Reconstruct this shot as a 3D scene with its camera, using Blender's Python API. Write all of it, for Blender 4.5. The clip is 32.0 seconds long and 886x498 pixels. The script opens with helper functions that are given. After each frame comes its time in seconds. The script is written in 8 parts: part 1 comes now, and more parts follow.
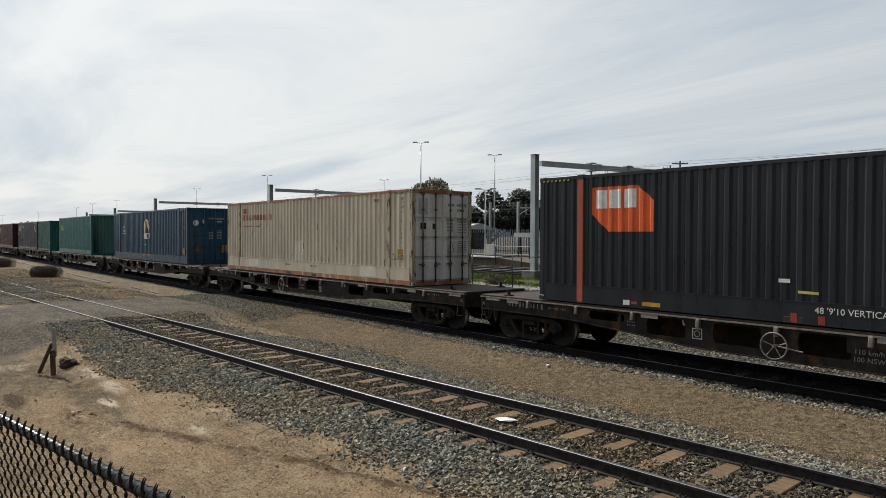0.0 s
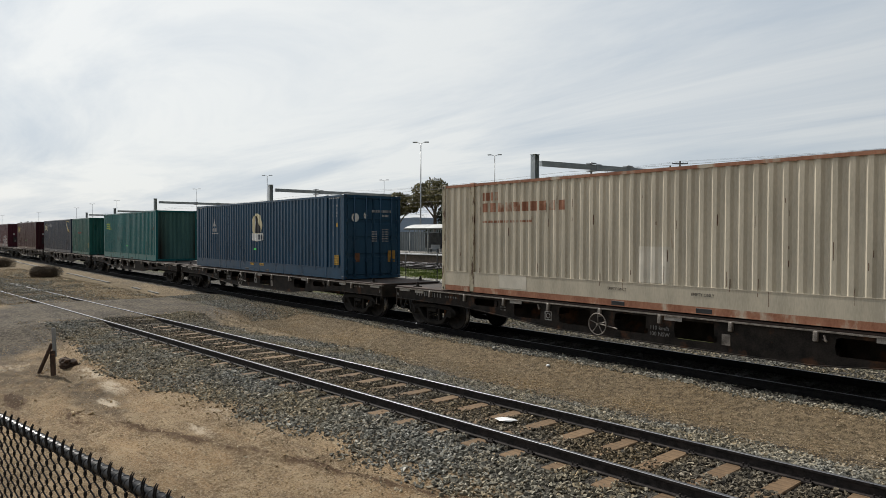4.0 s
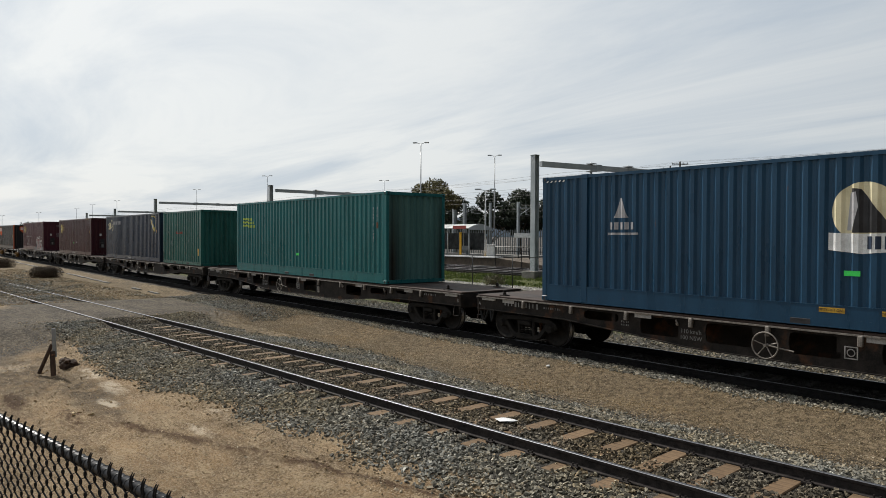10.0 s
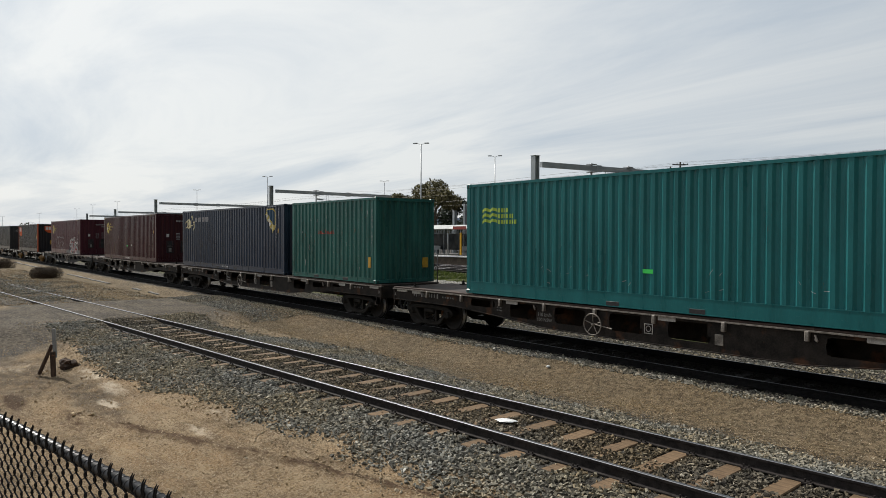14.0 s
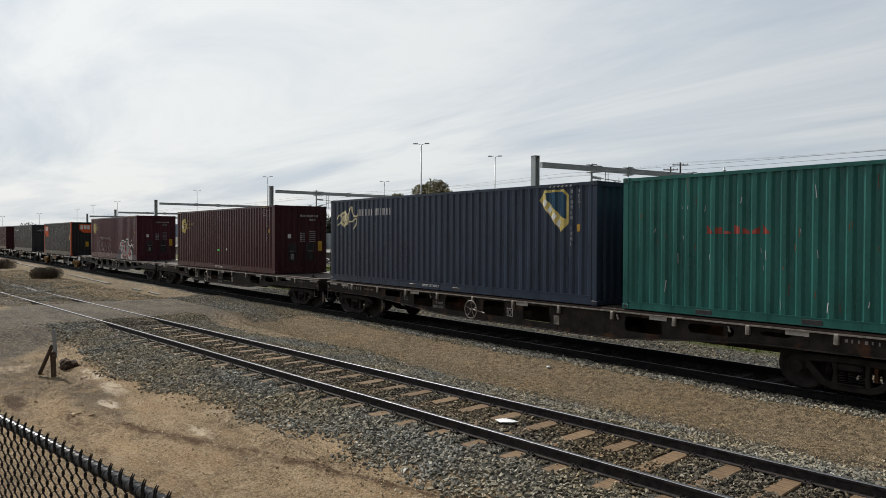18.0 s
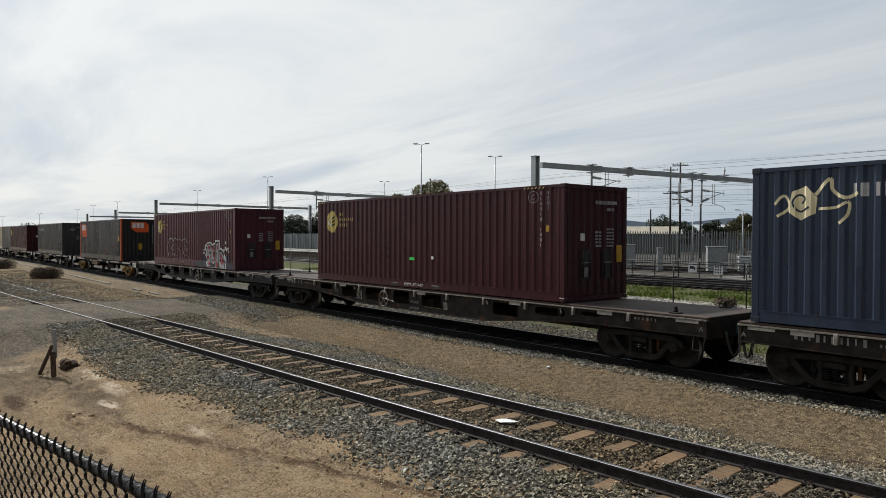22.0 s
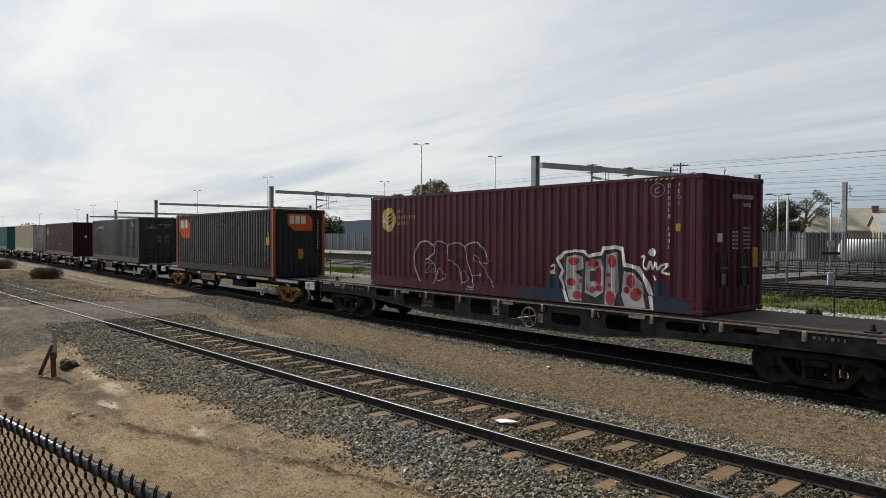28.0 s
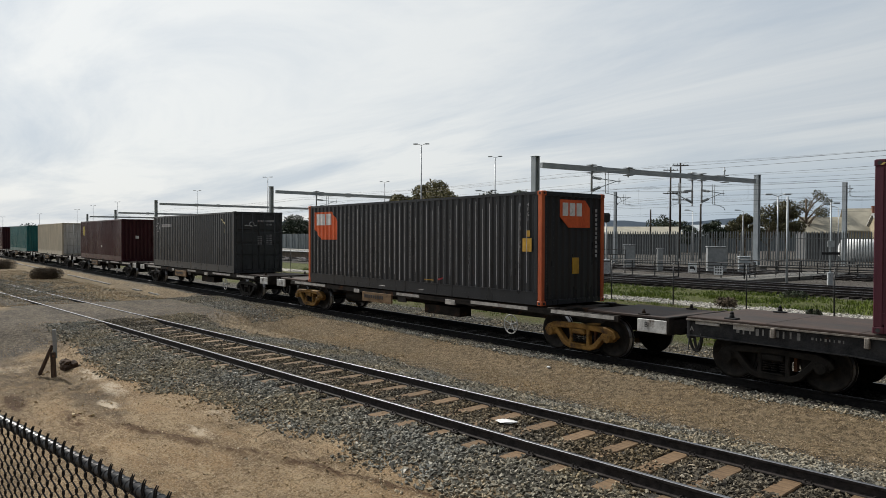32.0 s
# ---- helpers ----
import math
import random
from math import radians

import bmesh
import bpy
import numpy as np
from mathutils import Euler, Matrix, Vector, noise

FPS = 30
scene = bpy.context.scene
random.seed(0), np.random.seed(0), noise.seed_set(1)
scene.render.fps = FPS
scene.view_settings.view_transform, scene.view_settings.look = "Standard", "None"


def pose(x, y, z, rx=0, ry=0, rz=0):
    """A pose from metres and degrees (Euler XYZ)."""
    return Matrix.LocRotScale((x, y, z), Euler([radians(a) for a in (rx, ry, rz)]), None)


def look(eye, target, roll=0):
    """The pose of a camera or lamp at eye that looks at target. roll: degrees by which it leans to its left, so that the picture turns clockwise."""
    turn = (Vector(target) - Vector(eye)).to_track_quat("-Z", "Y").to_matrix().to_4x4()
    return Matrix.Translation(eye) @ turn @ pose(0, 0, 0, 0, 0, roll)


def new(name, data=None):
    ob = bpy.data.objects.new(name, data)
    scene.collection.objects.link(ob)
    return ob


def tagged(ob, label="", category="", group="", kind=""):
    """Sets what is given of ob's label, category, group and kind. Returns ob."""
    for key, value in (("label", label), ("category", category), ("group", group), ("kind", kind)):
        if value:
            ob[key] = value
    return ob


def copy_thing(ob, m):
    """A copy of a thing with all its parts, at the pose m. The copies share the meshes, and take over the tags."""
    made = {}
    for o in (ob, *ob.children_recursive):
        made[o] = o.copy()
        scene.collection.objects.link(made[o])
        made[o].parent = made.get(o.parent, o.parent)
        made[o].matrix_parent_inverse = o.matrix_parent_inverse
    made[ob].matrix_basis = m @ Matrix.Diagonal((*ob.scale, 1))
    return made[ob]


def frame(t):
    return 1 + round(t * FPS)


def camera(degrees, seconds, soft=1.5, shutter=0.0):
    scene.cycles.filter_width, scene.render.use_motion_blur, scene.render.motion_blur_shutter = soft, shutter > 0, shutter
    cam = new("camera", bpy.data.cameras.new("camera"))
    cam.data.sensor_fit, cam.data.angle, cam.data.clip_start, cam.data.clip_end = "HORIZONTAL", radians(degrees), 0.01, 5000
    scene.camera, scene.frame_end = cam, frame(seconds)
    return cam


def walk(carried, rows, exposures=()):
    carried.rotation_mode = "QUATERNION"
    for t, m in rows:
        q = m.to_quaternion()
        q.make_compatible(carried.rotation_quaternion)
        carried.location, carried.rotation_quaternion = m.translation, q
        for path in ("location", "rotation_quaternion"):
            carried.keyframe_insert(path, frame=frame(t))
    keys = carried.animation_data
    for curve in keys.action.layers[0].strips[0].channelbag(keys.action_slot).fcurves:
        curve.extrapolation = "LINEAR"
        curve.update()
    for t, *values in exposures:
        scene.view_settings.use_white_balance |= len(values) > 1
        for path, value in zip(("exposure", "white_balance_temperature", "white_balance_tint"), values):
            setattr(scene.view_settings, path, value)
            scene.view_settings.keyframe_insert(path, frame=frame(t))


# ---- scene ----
# ---- camera ----
cam = camera(64.586, 32.0, soft=0.3)
EYE = Vector((0.0, -14.1266, 2.7687))


def aim(tilt, turn=51.097):
    """A look from EYE, turned from +y towards -x, tilted up, in degrees."""
    a, b = radians(turn), radians(tilt)
    return look(EYE, EYE + Vector((-math.sin(a) * math.cos(b), math.cos(a) * math.cos(b), math.sin(b))), 0.208)


walk(cam, [(0.0, aim(-1.085, 51.06)), (9.0, aim(-1.055, 51.06)), (13.0, aim(-1.009, 51.075)),
           (21.0, aim(-0.965, 51.097)), (32.0, aim(-0.945, 51.10))])

# ---- world, sun, exposure ----
SUN_TURN, SUN_HIGH = 95.8, 41.0     # degrees from +y towards -x, and above the horizon
world = bpy.data.worlds.new("world")
scene.world = world
world.use_nodes = True
nt = world.node_tree
nt.nodes.clear()
w_out = nt.nodes.new("ShaderNodeOutputWorld")
w_bg = nt.nodes.new("ShaderNodeBackground")
w_sky = nt.nodes.new("ShaderNodeTexSky")
w_sky.sky_type = "NISHITA"
w_sky.sun_disc = False
w_sky.sun_elevation = radians(SUN_HIGH)
w_sky.sun_rotation = radians(-SUN_TURN)
w_sky.dust_density = 2.5
w_co = nt.nodes.new("ShaderNodeTexCoord")
w_sep = nt.nodes.new("ShaderNodeSeparateXYZ")
nt.links.new(w_co.outputs["Generated"], w_sep.inputs[0])


def w_math(op, a, b=None, c=None):
    n = nt.nodes.new("ShaderNodeMath")
    n.operation = op
    for i, v in enumerate((a, b, c)):
        if v is None:
            continue
        if isinstance(v, (int, float)):
            n.inputs[i].default_value = v
        else:
            nt.links.new(v, n.inputs[i])
    return n.outputs[0]


# cloud sheet: the direction is cast onto a flat layer, so that streaks close up towards the horizon
w_up = w_math("MAXIMUM", w_math("ADD", w_sep.outputs[2], 0.07), 0.03)
w_u = w_math("DIVIDE", w_sep.outputs[0], w_up)
w_v = w_math("DIVIDE", w_sep.outputs[1], w_up)
w_com = nt.nodes.new("ShaderNodeCombineXYZ")
nt.links.new(w_u, w_com.inputs[0])
nt.links.new(w_v, w_com.inputs[1])
w_map = nt.nodes.new("ShaderNodeMapping")
w_map.inputs["Rotation"].default_value = (0, 0, radians(28))
w_map.inputs["Scale"].default_value = (0.32, 0.85, 1)
nt.links.new(w_com.outputs[0], w_map.inputs[0])
w_n1 = nt.nodes.new("ShaderNodeTexNoise")
w_n1.inputs["Scale"].default_value = 0.9
w_n1.inputs["Detail"].default_value = 7
w_n1.inputs["Roughness"].default_value = 0.6
w_n1.inputs["Distortion"].default_value = 0.5
nt.links.new(w_map.outputs[0], w_n1.inputs["Vector"])
w_ramp = nt.nodes.new("ShaderNodeValToRGB")
w_ramp.color_ramp.elements[0].position = 0.36
w_ramp.color_ramp.elements[0].color = (0.68, 0.76, 0.84, 1)
w_ramp.color_ramp.elements[1].position = 0.60
w_ramp.color_ramp.elements[1].color = (0.97, 1.0, 1.0, 1)
nt.links.new(w_n1.outputs["Fac"], w_ramp.inputs[0])
# thin cloud glows towards the sun
sx = -math.sin(radians(SUN_TURN)) * math.cos(radians(SUN_HIGH))
sy = math.cos(radians(SUN_TURN)) * math.cos(radians(SUN_HIGH))
sz = math.sin(radians(SUN_HIGH))
w_dot = nt.nodes.new("ShaderNodeVectorMath")
w_dot.operation = "DOT_PRODUCT"
w_dot.inputs[1].default_value = (sx, sy, sz)
nt.links.new(w_co.outputs["Generated"], w_dot.inputs[0])
w_arc = w_math("POWER", w_math("MULTIPLY_ADD", w_dot.outputs["Value"], 0.5, 0.5), 1.05)
w_glow = w_math("MAXIMUM", w_math("MINIMUM", w_math("MULTIPLY_ADD", w_arc, 0.50, 0.415), w_math("MULTIPLY_ADD", w_arc, 2.4, -0.74)), 0.045)
w_cl = nt.nodes.new("ShaderNodeVectorMath")
w_cl.operation = "SCALE"
# low bluish distance under the cloud sheet, away from the sun
w_near = w_math("MULTIPLY_ADD", w_sep.outputs[2], -9.0, 1.25)
w_near.node.use_clamp = True
w_off = w_math("MULTIPLY_ADD", w_arc, -6.5, 5.05)
w_off.node.use_clamp = True
w_low = w_math("MULTIPLY", w_math("MULTIPLY", w_near, w_off), w_math("MULTIPLY_ADD", w_n1.outputs["Fac"], 1.2, 0.3))
w_low.node.use_clamp = True
w_far = nt.nodes.new("ShaderNodeMix")
w_far.data_type = "RGBA"
nt.links.new(w_low, w_far.inputs["Factor"])
nt.links.new(w_ramp.outputs[0], w_far.inputs[6])
w_far.inputs[7].default_value = (0.50, 0.63, 0.76, 1)
nt.links.new(w_far.outputs[2], w_cl.inputs[0])
nt.links.new(w_math("MULTIPLY", w_glow, 10.1), w_cl.inputs["Scale"])
w_mix = nt.nodes.new("ShaderNodeMix")
w_mix.data_type = "RGBA"
w_mix.inputs["Factor"].default_value = 0.92
nt.links.new(w_sky.outputs[0], w_mix.inputs[6])
nt.links.new(w_cl.outputs[0], w_mix.inputs[7])
nt.links.new(w_mix.outputs[2], w_bg.inputs[0])
w_bg.inputs[1].default_value = 0.1
nt.links.new(w_bg.outputs[0], w_out.inputs[0])

sun = new("sun", bpy.data.lights.new("sun", "SUN"))
sun.data.energy = 4.8
sun.data.angle = radians(1.2)
sun.data.color = (1.0, 0.95, 0.87)
sun.matrix_world = look((0, 0, 40), Vector((0, 0, 40)) - Vector((sx, sy, sz)))
scene.view_settings.exposure = 0.0
# ---- materials ----
def surface(name, a, b, scale=6.0, rough=0.7, bump=0.2, metal=0.0, stretch=(1, 1, 1), fine=60.0, spot=None, island=0.0, each=0.0, depth=0.01, shine=0.35):
    """A worn surface: two colours mixed at two scales, with relief. spot: (colour, from, to, scale) for stains; island, each: how far pieces differ in brightness."""
    m = bpy.data.materials.new(name)
    m.use_nodes = True
    t = m.node_tree
    bs = t.nodes["Principled BSDF"]
    co = t.nodes.new("ShaderNodeTexCoord")
    mp = t.nodes.new("ShaderNodeMapping")
    mp.inputs["Scale"].default_value = stretch
    t.links.new(co.outputs["Object"], mp.inputs[0])
    n1 = t.nodes.new("ShaderNodeTexNoise")
    n1.inputs["Scale"].default_value = scale
    n1.inputs["Detail"].default_value = 5
    n2 = t.nodes.new("ShaderNodeTexNoise")
    n2.inputs["Scale"].default_value = fine
    n2.inputs["Detail"].default_value = 4
    for n in (n1, n2):
        t.links.new(mp.outputs[0], n.inputs["Vector"])
    add = t.nodes.new("ShaderNodeMath")
    add.operation = "MULTIPLY_ADD"
    t.links.new(n2.outputs["Fac"], add.inputs[0])
    add.inputs[1].default_value = 0.55
    t.links.new(n1.outputs["Fac"], add.inputs[2])
    rp = t.nodes.new("ShaderNodeMapRange")
    rp.inputs["From Min"].default_value = 0.60
    rp.inputs["From Max"].default_value = 0.95
    t.links.new(add.outputs[0], rp.inputs["Value"])
    mx = t.nodes.new("ShaderNodeMix")
    mx.data_type = "RGBA"
    mx.inputs[6].default_value = (*a, 1)
    mx.inputs[7].default_value = (*b, 1)
    t.links.new(rp.outputs[0], mx.inputs["Factor"])
    col = mx.outputs[2]
    if spot:
        n3 = t.nodes.new("ShaderNodeTexNoise")
        n3.inputs["Scale"].default_value = spot[3]
        n3.inputs["Detail"].default_value = 8
        n3.inputs["Roughness"].default_value = 0.65
        t.links.new(mp.outputs[0], n3.inputs["Vector"])
        r3 = t.nodes.new("ShaderNodeMapRange")
        r3.inputs["From Min"].default_value = spot[1]
        r3.inputs["From Max"].default_value = spot[2]
        t.links.new(n3.outputs["Fac"], r3.inputs["Value"])
        m3 = t.nodes.new("ShaderNodeMix")
        m3.data_type = "RGBA"
        m3.inputs[7].default_value = (*spot[0], 1)
        t.links.new(r3.outputs[0], m3.inputs["Factor"])
        t.links.new(col, m3.inputs[6])
        col = m3.outputs[2]
    for amount, node, out in ((island, "ShaderNodeNewGeometry", "Random Per Island"), (each, "ShaderNodeObjectInfo", "Random")):
        if amount:
            g = t.nodes.new(node)
            k = t.nodes.new("ShaderNodeMapRange")
            k.inputs["To Min"].default_value = 1 - amount
            k.inputs["To Max"].default_value = 1 + amount
            t.links.new(g.outputs[out], k.inputs["Value"])
            sc = t.nodes.new("ShaderNodeVectorMath")
            sc.operation = "SCALE"
            t.links.new(col, sc.inputs[0])
            t.links.new(k.outputs[0], sc.inputs["Scale"])
            col = sc.outputs[0]
    t.links.new(col, bs.inputs["Base Color"])
    rr = t.nodes.new("ShaderNodeMapRange")
    rr.inputs["To Min"].default_value = max(0.05, rough - 0.12)
    rr.inputs["To Max"].default_value = min(1, rough + 0.12)
    t.links.new(n1.outputs["Fac"], rr.inputs["Value"])
    t.links.new(rr.outputs[0], bs.inputs["Roughness"])
    bs.inputs["Metallic"].default_value = metal
    bs.inputs["Specular IOR Level"].default_value = shine
    if bump:
        bp = t.nodes.new("ShaderNodeBump")
        bp.inputs["Strength"].default_value = bump
        bp.inputs["Distance"].default_value = depth
        t.links.new(add.outputs[0], bp.inputs["Height"])
        t.links.new(bp.outputs[0], bs.inputs["Normal"])
    return m


def stone_mix(name, stops, rough=0.9):
    """Broken stone: each piece takes its own colour from a ramp, with fine grain on it."""
    m = bpy.data.materials.new(name)
    m.use_nodes = True
    t = m.node_tree
    bs = t.nodes["Principled BSDF"]
    bs.inputs["Roughness"].default_value = rough
    bs.inputs["Specular IOR Level"].default_value = 0.25
    ge = t.nodes.new("ShaderNodeNewGeometry")
    rp = t.nodes.new("ShaderNodeValToRGB")
    while len(rp.color_ramp.elements) < len(stops):
        rp.color_ramp.elements.new(0.5)
    for e, (pos, c) in zip(rp.color_ramp.elements, stops):
        e.position, e.color = pos, (*c, 1)
    t.links.new(ge.outputs["Random Per Island"], rp.inputs[0])
    co = t.nodes.new("ShaderNodeTexCoord")
    n = t.nodes.new("ShaderNodeTexNoise")
    n.inputs["Scale"].default_value = 60
    n.inputs["Detail"].default_value = 4
    t.links.new(co.outputs["Object"], n.inputs["Vector"])
    k = t.nodes.new("ShaderNodeMapRange")
    k.inputs["To Min"].default_value = 0.52
    k.inputs["To Max"].default_value = 1.30
    t.links.new(n.outputs["Fac"], k.inputs["Value"])
    sc = t.nodes.new("ShaderNodeVectorMath")
    sc.operation = "SCALE"
    t.links.new(rp.outputs[0], sc.inputs[0])
    t.links.new(k.outputs[0], sc.inputs["Scale"])
    drift = t.nodes.new("ShaderNodeTexNoise")
    drift.inputs["Scale"].default_value = 0.45
    drift.inputs["Detail"].default_value = 3
    t.links.new(co.outputs["Object"], drift.inputs["Vector"])
    dust = t.nodes.new("ShaderNodeValToRGB")
    dust.color_ramp.elements[0].position, dust.color_ramp.elements[0].color = 0.40, (0.98, 1.0, 1.02, 1)
    dust.color_ramp.elements[1].position, dust.color_ramp.elements[1].color = 0.62, (1.08, 0.99, 0.83, 1)
    t.links.new(drift.outputs["Fac"], dust.inputs[0])
    tint = t.nodes.new("ShaderNodeVectorMath")
    tint.operation = "MULTIPLY"
    t.links.new(sc.outputs[0], tint.inputs[0])
    t.links.new(dust.outputs[0], tint.inputs[1])
    t.links.new(tint.outputs[0], bs.inputs["Base Color"])
    bp = t.nodes.new("ShaderNodeBump")
    bp.inputs["Strength"].default_value = 0.5
    bp.inputs["Distance"].default_value = 0.006
    t.links.new(n.outputs["Fac"], bp.inputs["Height"])
    t.links.new(bp.outputs[0], bs.inputs["Normal"])
    return m


def mul(c, k):
    return tuple(v * k for v in c)


def paint(name, c, rough=0.44, fade=0.75, spot=None, shine=0.22):
    """Container paint: faded in vertical runs, chipped to rust here and there."""
    return surface(name, mul(c, fade), mul(c, 1.15), 1.6, rough, 0.12, 0.0, (1.6, 1.6, 0.35), 28.0,
                   spot or ((0.12, 0.05, 0.025), 0.68, 0.76, 2.2), depth=0.004, shine=shine)


M = {}
M["steel"] = surface("galvanised_steel", (0.34, 0.36, 0.38), (0.50, 0.52, 0.54), 3, 0.5, 0.1, 0.35)
M["gantry"] = surface("painted_grey_steel", (0.33, 0.365, 0.39), (0.44, 0.475, 0.50), 1.2, 0.5, 0.06, 0.2)
M["palisade"] = surface("weathered_zinc", (0.15, 0.165, 0.17), (0.26, 0.275, 0.28), 2, 0.6, 0.1, 0.2, each=0.15, island=0.12)
M["black_metal"] = surface("black_coated_metal", (0.012, 0.012, 0.013), (0.03, 0.03, 0.032), 14, 0.38, 0.08)
M["black_rail"] = surface("black_enamel", (0.018, 0.019, 0.022), (0.04, 0.042, 0.048), 9, 0.40, 0.05, shine=0.6)
M["black_wire"] = surface("black_plastic_coated_wire", (0.010, 0.010, 0.011), (0.022, 0.022, 0.024), 14, 0.55, 0.08, shine=0.15)
M["rail_side"] = surface("rusty_rail_web", (0.014, 0.012, 0.012), (0.040, 0.034, 0.032), 10, 0.7, 0.3, shine=0.15)
# main line webs are coloured near-black for the shade under the train
M["rail_shaded"] = surface("shade_blackened_rail_web", (0.004, 0.004, 0.0045), (0.014, 0.013, 0.013), 10, 0.75, 0.3, shine=0.12)
M["rail_head"] = surface("polished_rail_head", (0.10, 0.105, 0.12), (0.19, 0.195, 0.21), 8, 0.46, 0.05, 0.8, (0.2, 3, 3))
M["sleeper"] = surface("dusty_timber_sleeper", (0.085, 0.052, 0.028), (0.185, 0.12, 0.066), 7, 0.85, 0.5, 0, (0.4, 3, 1), 60, each=0.16)
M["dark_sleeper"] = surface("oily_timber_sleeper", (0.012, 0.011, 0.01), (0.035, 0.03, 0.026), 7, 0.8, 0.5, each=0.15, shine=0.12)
M["stone"] = stone_mix("grey_ballast_stone", ((0.0, (0.060, 0.058, 0.050)), (0.35, (0.160, 0.155, 0.135)), (0.65, (0.255, 0.248, 0.218)), (0.85, (0.275, 0.235, 0.17)), (0.95, (0.34, 0.325, 0.285)), (1.0, (0.50, 0.48, 0.43))))
M["stone_stained"] = stone_mix("brake_dust_stained_stone", ((0.0, (0.030, 0.026, 0.021)), (0.4, (0.085, 0.073, 0.055)), (0.7, (0.15, 0.125, 0.09)), (0.93, (0.235, 0.20, 0.15)), (1.0, (0.42, 0.38, 0.31))))
M["stone_tan"] = stone_mix("dusty_tan_stone", ((0.0, (0.13, 0.097, 0.060)), (0.5, (0.255, 0.195, 0.123)), (0.9, (0.38, 0.30, 0.20)), (1.0, (0.56, 0.48, 0.37))))
M["pale_patch"] = surface("pale_grey_primer", (0.50, 0.47, 0.40), (0.62, 0.58, 0.50), 3, 0.6, 0.05)
M["rust_dark"] = surface("dark_brown_rust", (0.05, 0.022, 0.012), (0.12, 0.05, 0.025), 9, 0.85, 0.3)
M["sheet_fence"] = surface("blue_grey_sheet_steel", (0.105, 0.125, 0.14), (0.16, 0.18, 0.19), 1.2, 0.6, 0.05, 0.1, (1, 1, 0.4), each=0.08)
M["clod"] = stone_mix("dry_dirt_crumbs", ((0.0, (0.20, 0.14, 0.085)), (0.4, (0.30, 0.22, 0.13)), (0.75, (0.42, 0.33, 0.215)), (1.0, (0.62, 0.54, 0.42))))
M["ballast_bed"] = surface("packed_ballast", (0.07, 0.065, 0.055), (0.27, 0.25, 0.22), 22, 0.95, 1.0, 0, (1, 1, 1), 55, ((0.30, 0.24, 0.16), 0.55, 0.75, 1.2), depth=0.05)
M["gravel"] = surface("brown_fine_gravel", (0.14, 0.105, 0.065), (0.36, 0.28, 0.185), 30, 0.95, 1.0, 0, (1, 1, 1), 90, ((0.20, 0.18, 0.15), 0.52, 0.72, 0.6), depth=0.03)
# this stone colour takes in the train's shade as well as oil
M["dark_bed"] = surface("oil_and_shade_dark_ballast", (0.012, 0.011, 0.01), (0.06, 0.055, 0.05), 25, 0.9, 1.0, 0, (1, 1, 1), 60, depth=0.04, shine=0.12)
M["rust"] = surface("brown_rust", (0.08, 0.035, 0.018), (0.20, 0.09, 0.045), 6, 0.85, 0.4)
M["wagon"] = surface("grimy_dark_wagon_steel", (0.009, 0.0082, 0.0078), (0.030, 0.025, 0.022), 3.5, 0.7, 0.3, 0, (1, 1, 1), 40, ((0.10, 0.045, 0.022), 0.56, 0.72, 1.6), shine=0.12)
M["bogie"] = surface("black_greasy_cast_steel", (0.006, 0.0058, 0.0055), (0.020, 0.0175, 0.0155), 5, 0.7, 0.3, 0, (1, 1, 1), 40, ((0.07, 0.03, 0.015), 0.66, 0.80, 2.2), shine=0.12)
M["wagon_blue"] = surface("grimy_blue_black_steel", (0.010, 0.011, 0.013), (0.037, 0.037, 0.039), 3.5, 0.65, 0.3, 0, (1, 1, 1), 40, ((0.09, 0.05, 0.03), 0.64, 0.8, 1.6), shine=0.12)
M["deck"] = surface("worn_brown_wagon_deck", (0.019, 0.012, 0.0095), (0.060, 0.038, 0.030), 2.5, 0.8, 0.3, 0, (0.4, 1.5, 1), 30, ((0.022, 0.02, 0.02), 0.48, 0.66, 0.8))
M["stencil"] = surface("faded_grey_stencil", (0.12, 0.118, 0.115), (0.24, 0.235, 0.23), 8, 0.6, 0.0)
M["bracket"] = surface("scuffed_grey_bracket", (0.09, 0.08, 0.07), (0.26, 0.235, 0.21), 8, 0.55, 0.2, 0.2)
M["white_plate"] = surface("dirty_white_reflector", (0.22, 0.21, 0.20), (0.45, 0.43, 0.41), 6, 0.5, 0.1)
M["yellow_bogie"] = surface("ochre_painted_cast_steel", (0.11, 0.058, 0.016), (0.25, 0.14, 0.04), 5, 0.6, 0.3, 0, (1, 1, 1), 40, ((0.05, 0.03, 0.02), 0.5, 0.66, 4), shine=0.12)
M["grey_coupler"] = surface("scuffed_pale_grey_steel", (0.28, 0.28, 0.28), (0.55, 0.55, 0.54), 4, 0.6, 0.2, 0, (1, 1, 1), 40, ((0.10, 0.08, 0.07), 0.5, 0.65, 3))
M["teal_coupler"] = surface("pale_teal_paint", (0.02, 0.045, 0.05), (0.05, 0.09, 0.10), 4, 0.6, 0.2)
M["wheel"] = surface("dark_wheel_steel", (0.008, 0.0075, 0.007), (0.026, 0.022, 0.0195), 8, 0.6, 0.2, 0.3, shine=0.12)
M["tread"] = surface("bright_wheel_tread", (0.12, 0.12, 0.125), (0.24, 0.24, 0.25), 8, 0.3, 0.05, 0.9)
M["rubber"] = surface("black_rubber", (0.012, 0.012, 0.012), (0.03, 0.03, 0.03), 20, 0.6, 0.1)
